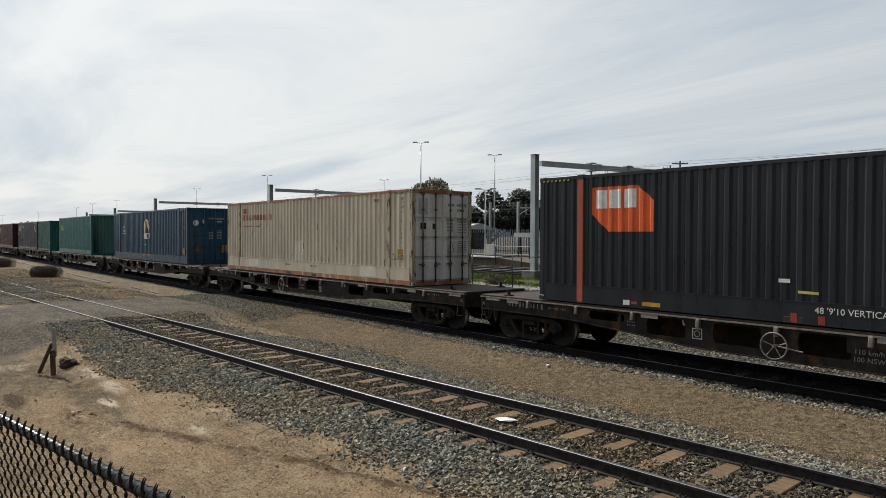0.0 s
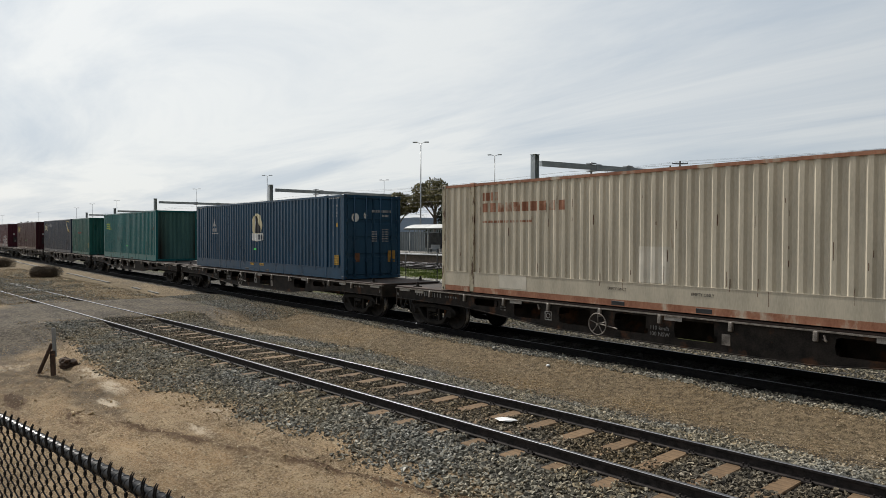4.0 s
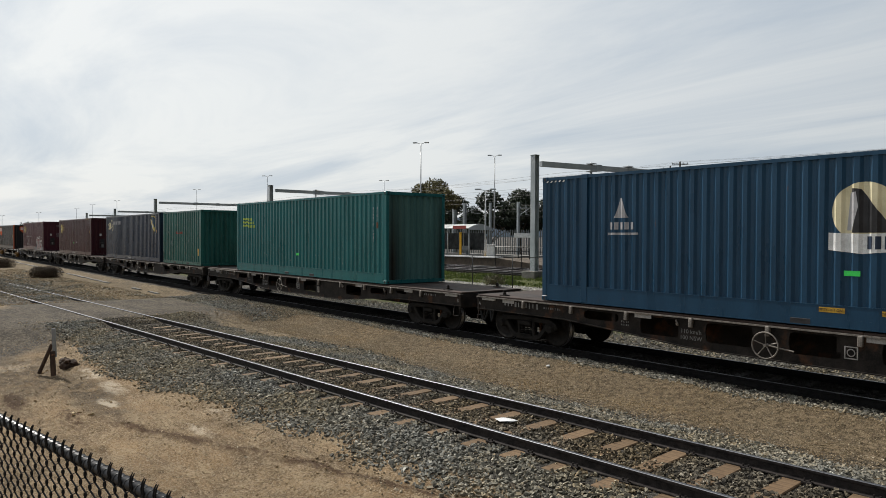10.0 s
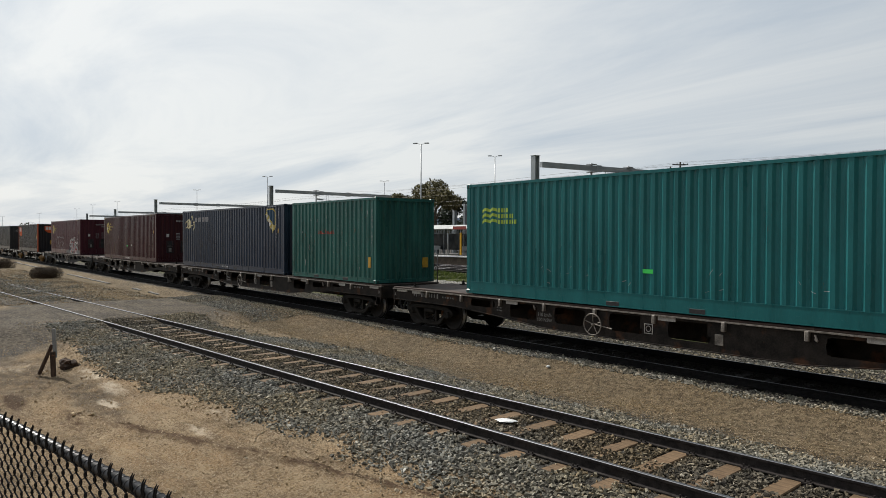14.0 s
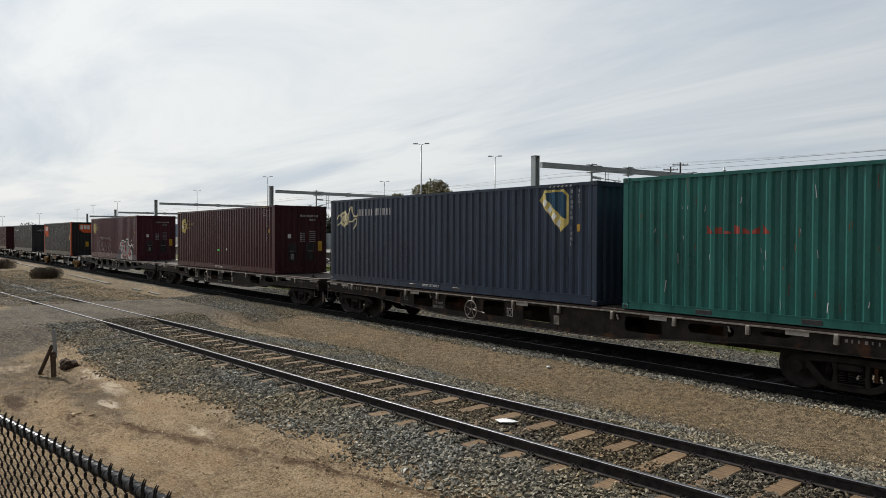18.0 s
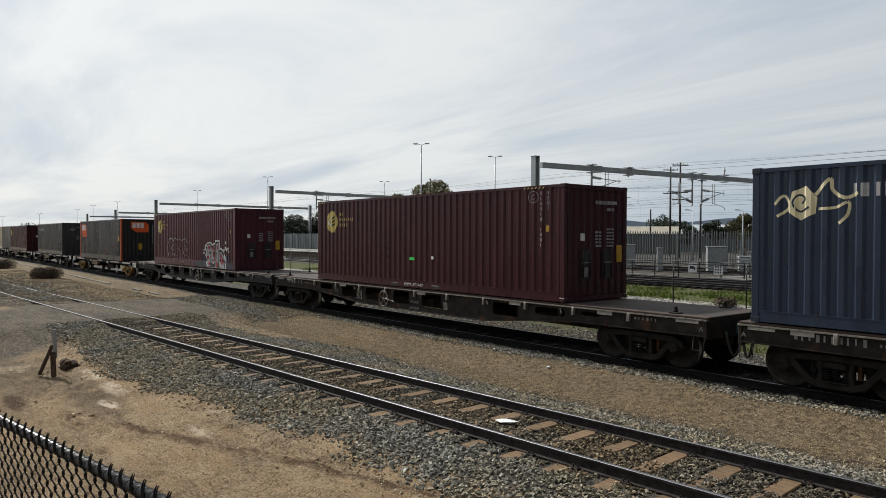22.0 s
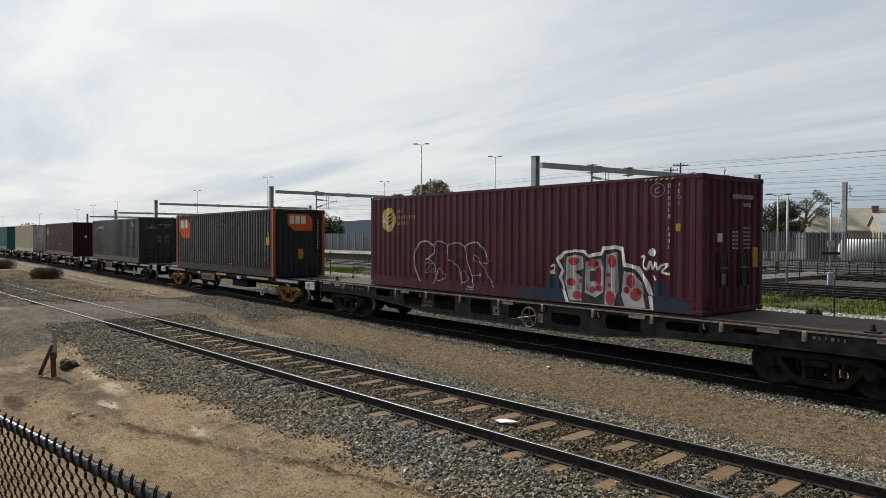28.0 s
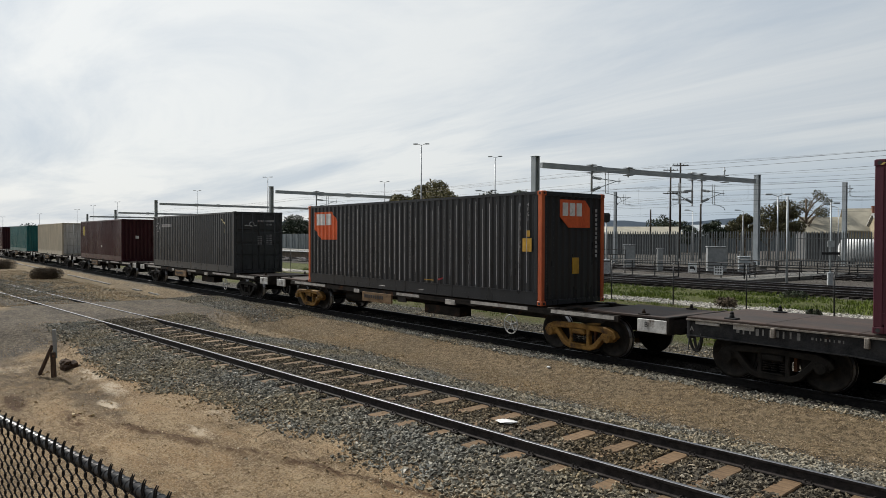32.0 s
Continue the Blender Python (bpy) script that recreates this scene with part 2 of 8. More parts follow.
M["white"] = surface("white_paint", (0.55, 0.56, 0.56), (0.78, 0.79, 0.79), 5, 0.5, 0.05, 0, (1, 1, 1), 50, ((0.3, 0.3, 0.29), 0.62, 0.75, 5))
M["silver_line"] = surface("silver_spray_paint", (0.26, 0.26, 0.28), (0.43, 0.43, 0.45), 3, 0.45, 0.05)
M["red_line"] = surface("red_spray_paint", (0.22, 0.02, 0.03), (0.36, 0.04, 0.05), 3, 0.5, 0.05)
M["orange"] = surface("signal_orange_paint", (0.52, 0.075, 0.018), (0.72, 0.13, 0.035), 2, 0.5, 0.05, 0, (1, 1, 0.4), 30)
M["gold"] = surface("faded_gold_paint", (0.42, 0.33, 0.09), (0.60, 0.50, 0.17), 3, 0.5, 0.05)
M["yellow"] = surface("yellow_sticker", (0.36, 0.20, 0.02), (0.52, 0.31, 0.035), 6, 0.5, 0.05)
M["cream"] = surface("cream_emblem_paint", (0.55, 0.50, 0.32), (0.72, 0.66, 0.45), 3, 0.5, 0.05)
M["green_tag"] = surface("bright_green_tag", (0.03, 0.50, 0.07), (0.05, 0.68, 0.12), 5, 0.5, 0.0)
M["lime"] = surface("lime_paint", (0.30, 0.42, 0.05), (0.42, 0.55, 0.09), 3, 0.5, 0.05)
M["black_mark"] = surface("black_lettering", (0.012, 0.012, 0.014), (0.03, 0.03, 0.034), 5, 0.5, 0.0)
M["pale_cabinet"] = surface("pale_grey_enamel", (0.20, 0.215, 0.225), (0.29, 0.305, 0.315), 3, 0.5, 0.05)
M["concrete"] = surface("pale_concrete", (0.10, 0.097, 0.088), (0.19, 0.183, 0.168), 2.5, 0.85, 0.3, 0, (1, 1, 1), 40, ((0.2, 0.18, 0.16), 0.55, 0.75, 0.8))
# wall colour darkened so that a wall reads as shaded
M["shaded_wall"] = surface("shade_dark_wall", (0.035, 0.031, 0.027), (0.075, 0.066, 0.057), 3, 0.9, 0.3)
M["brown_wall"] = surface("brown_platform_wall", (0.075, 0.058, 0.043), (0.14, 0.11, 0.083), 2, 0.85, 0.3)
M["timber"] = surface("weathered_grey_timber", (0.09, 0.08, 0.065), (0.22, 0.20, 0.17), 6, 0.9, 0.5, 0, (3, 3, 0.5), 50)
M["bark"] = surface("grey_brown_bark", (0.07, 0.055, 0.04), (0.20, 0.16, 0.12), 5, 0.95, 0.6, 0, (1, 1, 0.4))
M["leaf"] = surface("dark_olive_leaves", (0.040, 0.040, 0.018), (0.125, 0.112, 0.052), 1.2, 0.7, 0.0, island=0.35)
M["leaf_gum"] = surface("olive_gum_leaves", (0.065, 0.062, 0.025), (0.20, 0.175, 0.075), 1.2, 0.7, 0.0, island=0.35)
M["leaf_dark"] = surface("dark_green_leaves", (0.012, 0.02, 0.011), (0.035, 0.05, 0.024), 1.2, 0.7, 0.0, island=0.3)
M["dry_shrub"] = surface("dry_grey_brown_shrub", (0.04, 0.029, 0.02), (0.10, 0.073, 0.048), 3, 0.9, 0.0, island=0.3)
M["grass"] = surface("fresh_green_grass", (0.045, 0.078, 0.006), (0.14, 0.18, 0.022), 1.4, 0.8, 0.0, island=0.3)
M["cream_wall"] = surface("cream_render", (0.28, 0.24, 0.165), (0.38, 0.335, 0.24), 1, 0.85, 0.1)
M["grey_roof"] = surface("pale_metal_roof", (0.36, 0.37, 0.37), (0.52, 0.53, 0.52), 0.6, 0.5, 0.1, 0.2)
M["brick_red"] = surface("dark_red_brick", (0.12, 0.05, 0.035), (0.20, 0.085, 0.06), 3, 0.9, 0.2)
M["window"] = surface("dark_glazing", (0.02, 0.025, 0.03), (0.05, 0.055, 0.06), 2, 0.12, 0.0)
# distance haze is mixed into the hills' own colour
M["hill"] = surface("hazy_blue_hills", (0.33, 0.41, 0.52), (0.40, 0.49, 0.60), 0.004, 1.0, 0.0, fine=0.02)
M["cable"] = surface("weathered_copper_wire", (0.05, 0.05, 0.053), (0.09, 0.09, 0.093), 5, 0.5, 0.0)
M["pole_wood"] = surface("dark_timber_pole", (0.025, 0.02, 0.017), (0.06, 0.05, 0.04), 3, 0.9, 0.3)
M["stake_wood"] = surface("dark_weathered_timber", (0.03, 0.019, 0.013), (0.095, 0.06, 0.042), 5, 0.9, 0.5, 0, (3, 3, 0.5), 50)
M["dark_rod"] = surface("grimy_dark_lock_rod", (0.035, 0.030, 0.026), (0.10, 0.085, 0.07), 6, 0.7, 0.2)
M["yellow_worn"] = surface("worn_orange_yellow_print", (0.16, 0.085, 0.02), (0.42, 0.24, 0.05), 9, 0.6, 0.1)
M["shed_wall"] = surface("weathered_grey_shed_wall", (0.075, 0.078, 0.082), (0.12, 0.122, 0.125), 0.9, 0.7, 0.15, 0, (1, 1, 0.3))
M["cream_roof"] = surface("faded_cream_sheet_roof", (0.27, 0.25, 0.20), (0.37, 0.345, 0.275), 0.8, 0.6, 0.1)
M["limestone"] = surface("pale_limestone_rubble", (0.33, 0.32, 0.29), (0.58, 0.56, 0.52), 5, 0.9, 0.8, 0, (1, 1, 1), 30, island=0.25, depth=0.04)
M["safety_yellow"] = surface("safety_yellow_paint", (0.60, 0.33, 0.02), (0.72, 0.42, 0.04), 4, 0.5, 0.0)
M["red_paint"] = surface("dull_red_paint", (0.20, 0.03, 0.02), (0.30, 0.05, 0.04), 4, 0.5, 0.0)

# ---- words painted on things, set in the built-in font ----
LETTERED = {}
WORDS = {}
for _word in ("A", "B", "F", "E", "G", "M", "1", "4", "CAUTION", "9'10 HIGH", "2.5m WIDE", "CONTAINER", "EMPTY ONLY", "EMPTY LIFT ONLY", "48 '9'10 VERTICAL CLEARANCE", "110 km/h", "100 NSW"):
    _cu = bpy.data.curves.new("text", "FONT")
    _cu.body, _cu.size, _cu.extrude, _cu.align_x, _cu.align_y, _cu.resolution_u = _word, 1.0, 0.012, "CENTER", "CENTER", 2
    _ob = new("text", _cu)
    WORDS[_word] = bpy.data.meshes.new_from_object(_ob.evaluated_get(bpy.context.evaluated_depsgraph_get()))
    WORDS[_word].materials.clear()
    bpy.data.objects.remove(_ob)

# ---- mesh helpers ----
CUBE = ((0, 3, 2, 1), (4, 5, 6, 7), (0, 1, 5, 4), (1, 2, 6, 5), (2, 3, 7, 6), (3, 0, 4, 7))


def box(bm, x0, x1, y0, y1, z0, z1, m=None):
    co = ((x0, y0, z0), (x1, y0, z0), (x1, y1, z0), (x0, y1, z0), (x0, y0, z1), (x1, y0, z1), (x1, y1, z1), (x0, y1, z1))
    v = [bm.verts.new(m @ Vector(c) if m else c) for c in co]
    for f in CUBE:
        bm.faces.new([v[i] for i in f])
    return v


def chamfer(bm, x0, x1, y0, y1, z0, z1, c=0.01):
    """A box with cut edges along its upright corners and a narrowed top and bottom rim."""
    ring = []
    for z, d in ((z0, c), (z0 + c, 0), (z1 - c, 0), (z1, c)):
        a, b, e, g = x0 + d, x1 - d, y0 + d, y1 - d
        k = c
        ring.append([bm.verts.new(q) for q in ((a + k, e, z), (b - k, e, z), (b, e + k, z), (b, g - k, z), (b - k, g, z), (a + k, g, z), (a, g - k, z), (a, e + k, z))])
    for lo, hi in zip(ring, ring[1:]):
        for i in range(8):
            j = (i + 1) % 8
            bm.faces.new((lo[i], lo[j], hi[j], hi[i]))
    bm.faces.new(ring[0][::-1])
    bm.faces.new(ring[-1])


def tube(bm, p0, p1, r0, r1=None, n=8, caps=True):
    p0, p1 = Vector(p0), Vector(p1)
    r1 = r0 if r1 is None else r1
    d = (p1 - p0).normalized()
    u = d.orthogonal().normalized()
    w = d.cross(u)
    rings = []
    for p, r in ((p0, r0), (p1, r1)):
        rings.append([bm.verts.new(p + r * (math.cos(2 * math.pi * i / n) * u + math.sin(2 * math.pi * i / n) * w)) for i in range(n)])
    for i in range(n):
        j = (i + 1) % n
        f = bm.faces.new((rings[0][i], rings[0][j], rings[1][j], rings[1][i]))
        f.smooth = n > 6
    if caps:
        bm.faces.new(rings[0][::-1])
        bm.faces.new(rings[1])


def path_tube(bm, pts, r, n=6):
    """A bent tube through points, one connected skin."""
    P = [Vector(p) for p in pts]
    rings, up = [], None
    for i, p in enumerate(P):
        d = (P[min(i + 1, len(P) - 1)] - P[max(i - 1, 0)]).normalized()
        up = d.orthogonal().normalized() if up is None else (up - d * up.dot(d)).normalized()
        w = d.cross(up)
        rings.append([bm.verts.new(p + up * (r * math.cos(2 * math.pi * k / n)) + w * (r * math.sin(2 * math.pi * k / n))) for k in range(n)])
    for lo, hi in zip(rings, rings[1:]):
        for k in range(n):
            f = bm.faces.new((lo[k], lo[(k + 1) % n], hi[(k + 1) % n], hi[k]))
            f.smooth = True
    bm.faces.new(rings[0][::-1])
    bm.faces.new(rings[-1])


def ring_tube(bm, centre, axis, rad, r, n=24, k=6):
    """A torus about an axis 'x', 'y' or 'z'."""
    c = Vector(centre)
    ex, ey, ez = {"x": ((0, 1, 0), (0, 0, 1), (1, 0, 0)), "y": ((1, 0, 0), (0, 0, 1), (0, 1, 0)), "z": ((1, 0, 0), (0, 1, 0), (0, 0, 1))}[axis]
    ex, ey, ez = Vector(ex), Vector(ey), Vector(ez)
    vs = []
    for i in range(n):
        a = 2 * math.pi * i / n
        o = math.cos(a) * ex + math.sin(a) * ey
        vs.append([bm.verts.new(c + o * (rad + r * math.cos(2 * math.pi * j / k)) + ez * r * math.sin(2 * math.pi * j / k)) for j in range(k)])
    for i in range(n):
        for j in range(k):
            f = bm.faces.new((vs[i][j], vs[(i + 1) % n][j], vs[(i + 1) % n][(j + 1) % k], vs[i][(j + 1) % k]))
            f.smooth = True


def extrude_profile(bm, prof, a, b, axis="x", caps=True):
    """A closed outline (two coordinates) carried along an axis from a to b."""
    rows = []
    for s in (a, b):
        rows.append([bm.verts.new((s, p, q) if axis == "x" else (p, s, q) if axis == "y" else (p, q, s)) for p, q in prof])
    n = len(prof)
    for i in range(n):
        j = (i + 1) % n
        bm.faces.new((rows[0][i], rows[0][j], rows[1][j], rows[1][i]))
    if caps:
        bm.faces.new(rows[0][::-1])
        bm.faces.new(rows[1])


def mesh_of(name, bm, material):
    bmesh.ops.recalc_face_normals(bm, faces=bm.faces)
    me = bpy.data.meshes.new(name)
    bm.to_mesh(me)
    bm.free()
    me.materials.append(material)
    return me


def part(name, bm, material, parent=None, label=""):
    ob = new(name, mesh_of(name, bm, material) if isinstance(bm, bmesh.types.BMesh) else bm)
    ob.parent = parent
    if label:
        ob["label"] = label
    return ob


def thing(name, label, category, group="", kind=""):
    return tagged(new(name), label, category, group, kind)


def solid(name, verts, faces, material, smooth=False):
    """A mesh from computed arrays."""
    me = bpy.data.meshes.new(name)
    me.from_pydata(verts, [], faces)
    me.materials.append(material)
    if smooth:
        me.polygons.foreach_set("use_smooth", [True] * len(me.polygons))
    return me


GROUND = -0.40
# ---- ground ----
SLOPE = 0.0658          # the branch track runs at a slight angle to the main line


def branch_y(x):
    return -5.784 + SLOPE * x


def smooth(a, b, v):
    t = min(1, max(0, (v - a) / (b - a)))
    return t * t * (3 - 2 * t)


# wheel ruts in the dirt: y at x = -13, slope, width, depth
RUTS = ((-11.40, 0.285, 0.22, -0.045), (-10.95, 0.33, 0.09, 0.035), (-11.85, 0.27, 0.12, 0.02), (-10.45, 0.30, 0.08, 0.028), (-10.05, 0.22, 0.10, -0.025))


def ground_z(x, y):
    z = GROUND + 0.03 * noise.noise((x * 0.35, y * 0.35, 0)) + 0.012 * noise.noise((x * 1.9, y * 1.9, 3))
    z += -0.14 * (1 - smooth(-10.5, -8.6, y - SLOPE * x))
    loose = 1 - smooth(-8.9, -8.2, y - SLOPE * x)
    if loose and y > -14.5 and x > -31:
        n = noise.noise((x * 2.6, y * 4.2, 7))
        z += loose * (0.030 * n * abs(n) * 2 + 0.026 * noise.noise((x * 6.5, y * 7.5, 1)) + 0.012 * noise.noise((x * 17, y * 17, 2)))
        for k, (a, b, wide, deep) in enumerate(RUTS):
            d = (y - a - b * (x + 13.0)) + 0.12 * noise.noise((x * 0.6, k * 5, 11))
            z += loose * deep * math.exp(-(d / wide) ** 2) * (1 + 0.9 * noise.noise((x * 1.7, k * 3, 5)))
    d = abs(y - branch_y(x))
    road = smooth(-23.5, -25.5, x) * smooth(-36, -33, x) if y < -2.2 else 0
    z += 0.135 * (1 - smooth(1.35, 2.6, d)) * (1 - road)
    z += 0.16 * (1 - smooth(1.2, 2.6, d)) * smooth(-33, -36, x)
    if road:
        z = z * (1 - road) + road * (-0.105 + 0.01 * noise.noise((x, y, 9)))
    z += 0.22 * (1 - smooth(1.55, 2.6, abs(y)))
    return z


def line(a, b, step):
    n = max(1, round((b - a) / step))
    return [a + (b - a) * i / n for i in range(n)]


gx = [-3500, -1800, -900, -500, -320] + line(-220, -60, 4) + line(-60, -30, 0.8) + line(-30, 1, 0.085) + line(1, 20, 1) + [20, 60, 200, 800, 3500]
gy = [-3500, -900, -200, -60] + line(-40, -14, 1.2) + line(-14, -8.2, 0.06) + line(-8.2, 4, 0.14) + line(4, 30, 0.6) + line(30, 90, 3) + [90, 120, 200, 400, 900, 3500]
gv = [(x, y, ground_z(x, y)) for y in gy for x in gx]
nx = len(gx)
gf = [(j * nx + i, j * nx + i + 1, (j + 1) * nx + i + 1, (j + 1) * nx + i) for j in range(len(gy) - 1) for i in range(nx - 1)]


def ground_material():
    """Dirt, ballast, gravel, grass and yard, told apart by where they lie, with ragged borders."""
    m = bpy.data.materials.new("railway_land")
    m.use_nodes = True
    t = m.node_tree
    bs = t.nodes["Principled BSDF"]
    bs.inputs["Roughness"].default_value = 0.95
    bs.inputs["Specular IOR Level"].default_value = 0.2

    def node(kind, **kw):
        n = t.nodes.new(kind)
        for k, v in kw.items():
            n.inputs[k.replace("_", " ")].default_value = v
        return n

    def op(kind, a, b=0.0, c=0.0):
        n = t.nodes.new("ShaderNodeMath")
        n.operation = kind
        for i, v in enumerate((a, b, c)):
            if isinstance(v, (int, float)):
                n.inputs[i].default_value = v
            else:
                t.links.new(v, n.inputs[i])
        return n.outputs[0]

    def span(v, a, b):
        n = node("ShaderNodeMapRange", From_Min=a, From_Max=b)
        t.links.new(v, n.inputs["Value"])
        return n.outputs[0]

    def blend(f, a, b):
        n = t.nodes.new("ShaderNodeMix")
        n.data_type = "RGBA"
        t.links.new(f, n.inputs["Factor"])
        for s, i in ((a, 6), (b, 7)):
            if isinstance(s, tuple):
                n.inputs[i].default_value = (*s, 1)
            else:
                t.links.new(s, n.inputs[i])
        return n.outputs[2]

    co = t.nodes.new("ShaderNodeTexCoord")
    sp = t.nodes.new("ShaderNodeSeparateXYZ")
    t.links.new(co.outputs["Object"], sp.inputs[0])
    px, py = sp.outputs[0], sp.outputs[1]

    def cloud(scale, detail=5, rough=0.55, stretch=None):
        n = node("ShaderNodeTexNoise", Scale=scale, Detail=detail, Roughness=rough)
        if stretch:
            mp = t.nodes.new("ShaderNodeMapping")
            mp.inputs["Scale"].default_value = stretch
            t.links.new(co.outputs["Object"], mp.inputs[0])
            t.links.new(mp.outputs[0], n.inputs["Vector"])
        else:
            t.links.new(co.outputs["Object"], n.inputs["Vector"])
        return n.outputs["Fac"]

    broad, mid, fine, grit = cloud(0.25), cloud(1.3, 6), cloud(9, 6), cloud(55, 3)
    rag = op("MULTIPLY_ADD", mid, 1.3, -0.65)
    rag2 = op("MULTIPLY_ADD", fine, 0.5, -0.25)
    edge = op("ADD", rag, rag2)
    # y seen from the branch track in front, from the main line behind
    fr = span(py, -2.0, -4.2)
    yy = op("ADD", op("SUBTRACT", py, op("MULTIPLY", op("MULTIPLY", px, SLOPE), fr)), edge)
    grain = op("ADD", op("MULTIPLY", fine, 0.5), op("MULTIPLY", grit, 0.5))
    stones = span(grain, 0.42, 0.59)
    rough_sand = cloud(17, 9, 0.78)
    dirt = blend(span(op("ADD", op("MULTIPLY", mid, 0.35), op("MULTIPLY", rough_sand, 0.65)), 0.42, 0.58), (0.150, 0.101, 0.055), (0.43, 0.312, 0.184))
    dirt = blend(op("MULTIPLY", span(cloud(0.7, 6, 0.65, (0.6, 1.6, 1)), 0.50, 0.58), 0.5), dirt, (0.37, 0.245, 0.13))
    ruts = cloud(0.9, 8, 0.70, (0.35, 2.4, 1))
    dirt = blend(op("MULTIPLY", span(ruts, 0.55, 0.62), 0.6), dirt, (0.12, 0.078, 0.045))
    dirt = blend(op("MULTIPLY", span(cloud(3.2, 8, 0.72, (0.7, 1.3, 1)), 0.53, 0.58), 0.5), dirt, (0.44, 0.34, 0.215))

    def near(cx, cy, rx, ry):
        a, b = op("DIVIDE", op("SUBTRACT", px, cx), rx), op("DIVIDE", op("SUBTRACT", py, cy), ry)
        return op("MAXIMUM", op("SUBTRACT", 1.0, op("ADD", op("MULTIPLY", a, a), op("MULTIPLY", b, b))), 0.0)

    lime = cloud(0.55, 7, 0.62, (0.6, 1.4, 1))

    # spilled lime lies in small patches beside the ballast
    spill = op("MAXIMUM", op("MAXIMUM", near(-12.0, -9.45, 1.15, 0.5), near(-11.6, -9.95, 0.9, 0.3)), op("MAXIMUM", near(-17.9, -10.3, 1.2, 0.4), op("MAXIMUM", near(-15.8, -10.25, 1.0, 0.3), near(-14.6, -10.65, 0.7, 0.2))))
    spill = op("MULTIPLY", op("MULTIPLY", spill, span(cloud(2.2, 8, 0.75, (0.6, 1.7, 1)), 0.36, 0.56)), 0.30)
    # dark specks in the soil colour imitate the shaded sides of small clods
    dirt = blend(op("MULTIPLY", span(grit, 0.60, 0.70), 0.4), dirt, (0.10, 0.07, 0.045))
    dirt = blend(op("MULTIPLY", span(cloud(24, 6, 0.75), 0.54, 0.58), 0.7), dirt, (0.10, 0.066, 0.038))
    dirt = blend(op("MULTIPLY", span(cloud(31, 6, 0.75), 0.53, 0.57), 0.6), dirt, (0.50, 0.40, 0.28))
    # churned damp soil beside the wheel ruts, and trodden darker ground about the stake
    churn = cloud(2.8, 8, 0.72, (0.55, 1.5, 1))
    ridge = op("SUBTRACT", op("SUBTRACT", py, -10.90), op("MULTIPLY", op("ADD", px, 13.0), 0.33))
    ridge = op("MAXIMUM", op("SUBTRACT", 1.0, op("MULTIPLY", op("ABSOLUTE", ridge), 4.5)), 0.0)
    damp = op("MAXIMUM", op("MAXIMUM", near(-16.1, -12.0, 1.1, 0.26), near(-14.0, -11.4, 1.0, 0.24)), op("MULTIPLY", ridge, op("MULTIPLY", span(px, -14.5, -13.0), 0.8)))
    damp = op("MULTIPLY", damp, op("MULTIPLY_ADD", churn, 7.0, -2.6))
    dirt = blend(op("MULTIPLY", span(op("ADD", damp, op("MULTIPLY_ADD", rough_sand, 1.6, -0.8)), 0.15, 0.8), 0.9), dirt, (0.080, 0.043, 0.022))
    trod = op("MULTIPLY", op("MAXIMUM", near(-18.9, -11.6, 3.4, 1.2), near(-15.6, -10.75, 3.0, 0.55)), op("MULTIPLY_ADD", cloud(1.9, 8, 0.72), 5.0, -1.7))
    dirt = blend(op("MULTIPLY", span(op("ADD", trod, op("MULTIPLY_ADD", rough_sand, 2.4, -1.2)), 0.05, 0.95), 0.8), dirt, (0.085, 0.066, 0.046))
    dirt = blend(op("MULTIPLY", span(op("ADD", op("ADD", lime, spill), op("MULTIPLY_ADD", rough_sand, 0.5, -0.25)), 0.61, 0.80), 0.8), dirt, (0.66, 0.56, 0.43))
    # ballast bed coloured dark to paint the shade between loose stones
    ballast = blend(stones, (0.022, 0.02, 0.017), (0.15, 0.138, 0.118))
    gravel = blend(stones, (0.085, 0.064, 0.039), (0.34, 0.26, 0.165))
    gravel = blend(op("MULTIPLY", span(broad, 0.54, 0.70), 0.4), gravel, ballast)
    # bed under the train: oil, with the train's shade put into the colour
    oily_shaded = blend(stones, (0.006, 0.006, 0.005), (0.035, 0.032, 0.028))
    grassy = blend(span(op("ADD", op("MULTIPLY", mid, 0.5), op("MULTIPLY", fine, 0.5)), 0.38, 0.60), (0.10, 0.080, 0.040), (0.060, 0.078, 0.014))
    lawn = blend(stones, (0.04, 0.052, 0.014), (0.13, 0.14, 0.045))
    rubble = blend(stones, (0.22, 0.20, 0.17), (0.62, 0.60, 0.55))
    yard = blend(stones, (0.04, 0.036, 0.032), (0.16, 0.145, 0.13))
    yard = blend(span(broad, 0.42, 0.6), yard, (0.075, 0.068, 0.06))
    road = blend(stones, (0.060, 0.049, 0.037), (0.165, 0.138, 0.104))
    road = blend(span(cloud(0.9, 8, 0.7, (0.5, 1.2, 1)), 0.48, 0.57), road, (0.066, 0.057, 0.047))
    road = blend(op("MULTIPLY", span(cloud(14, 7, 0.75), 0.52, 0.57), 0.7), road, (0.23, 0.195, 0.15))
    col = dirt
    for a, b, c in ((-7.95, -7.65, ballast), (-3.35, -2.9, gravel), (-1.5, -1.3, ballast), (-1.0, -0.88, oily_shaded), (1.5, 1.9, ballast), (4.0, 5.4, grassy),
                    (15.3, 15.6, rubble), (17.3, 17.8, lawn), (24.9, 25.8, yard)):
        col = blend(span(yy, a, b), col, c)
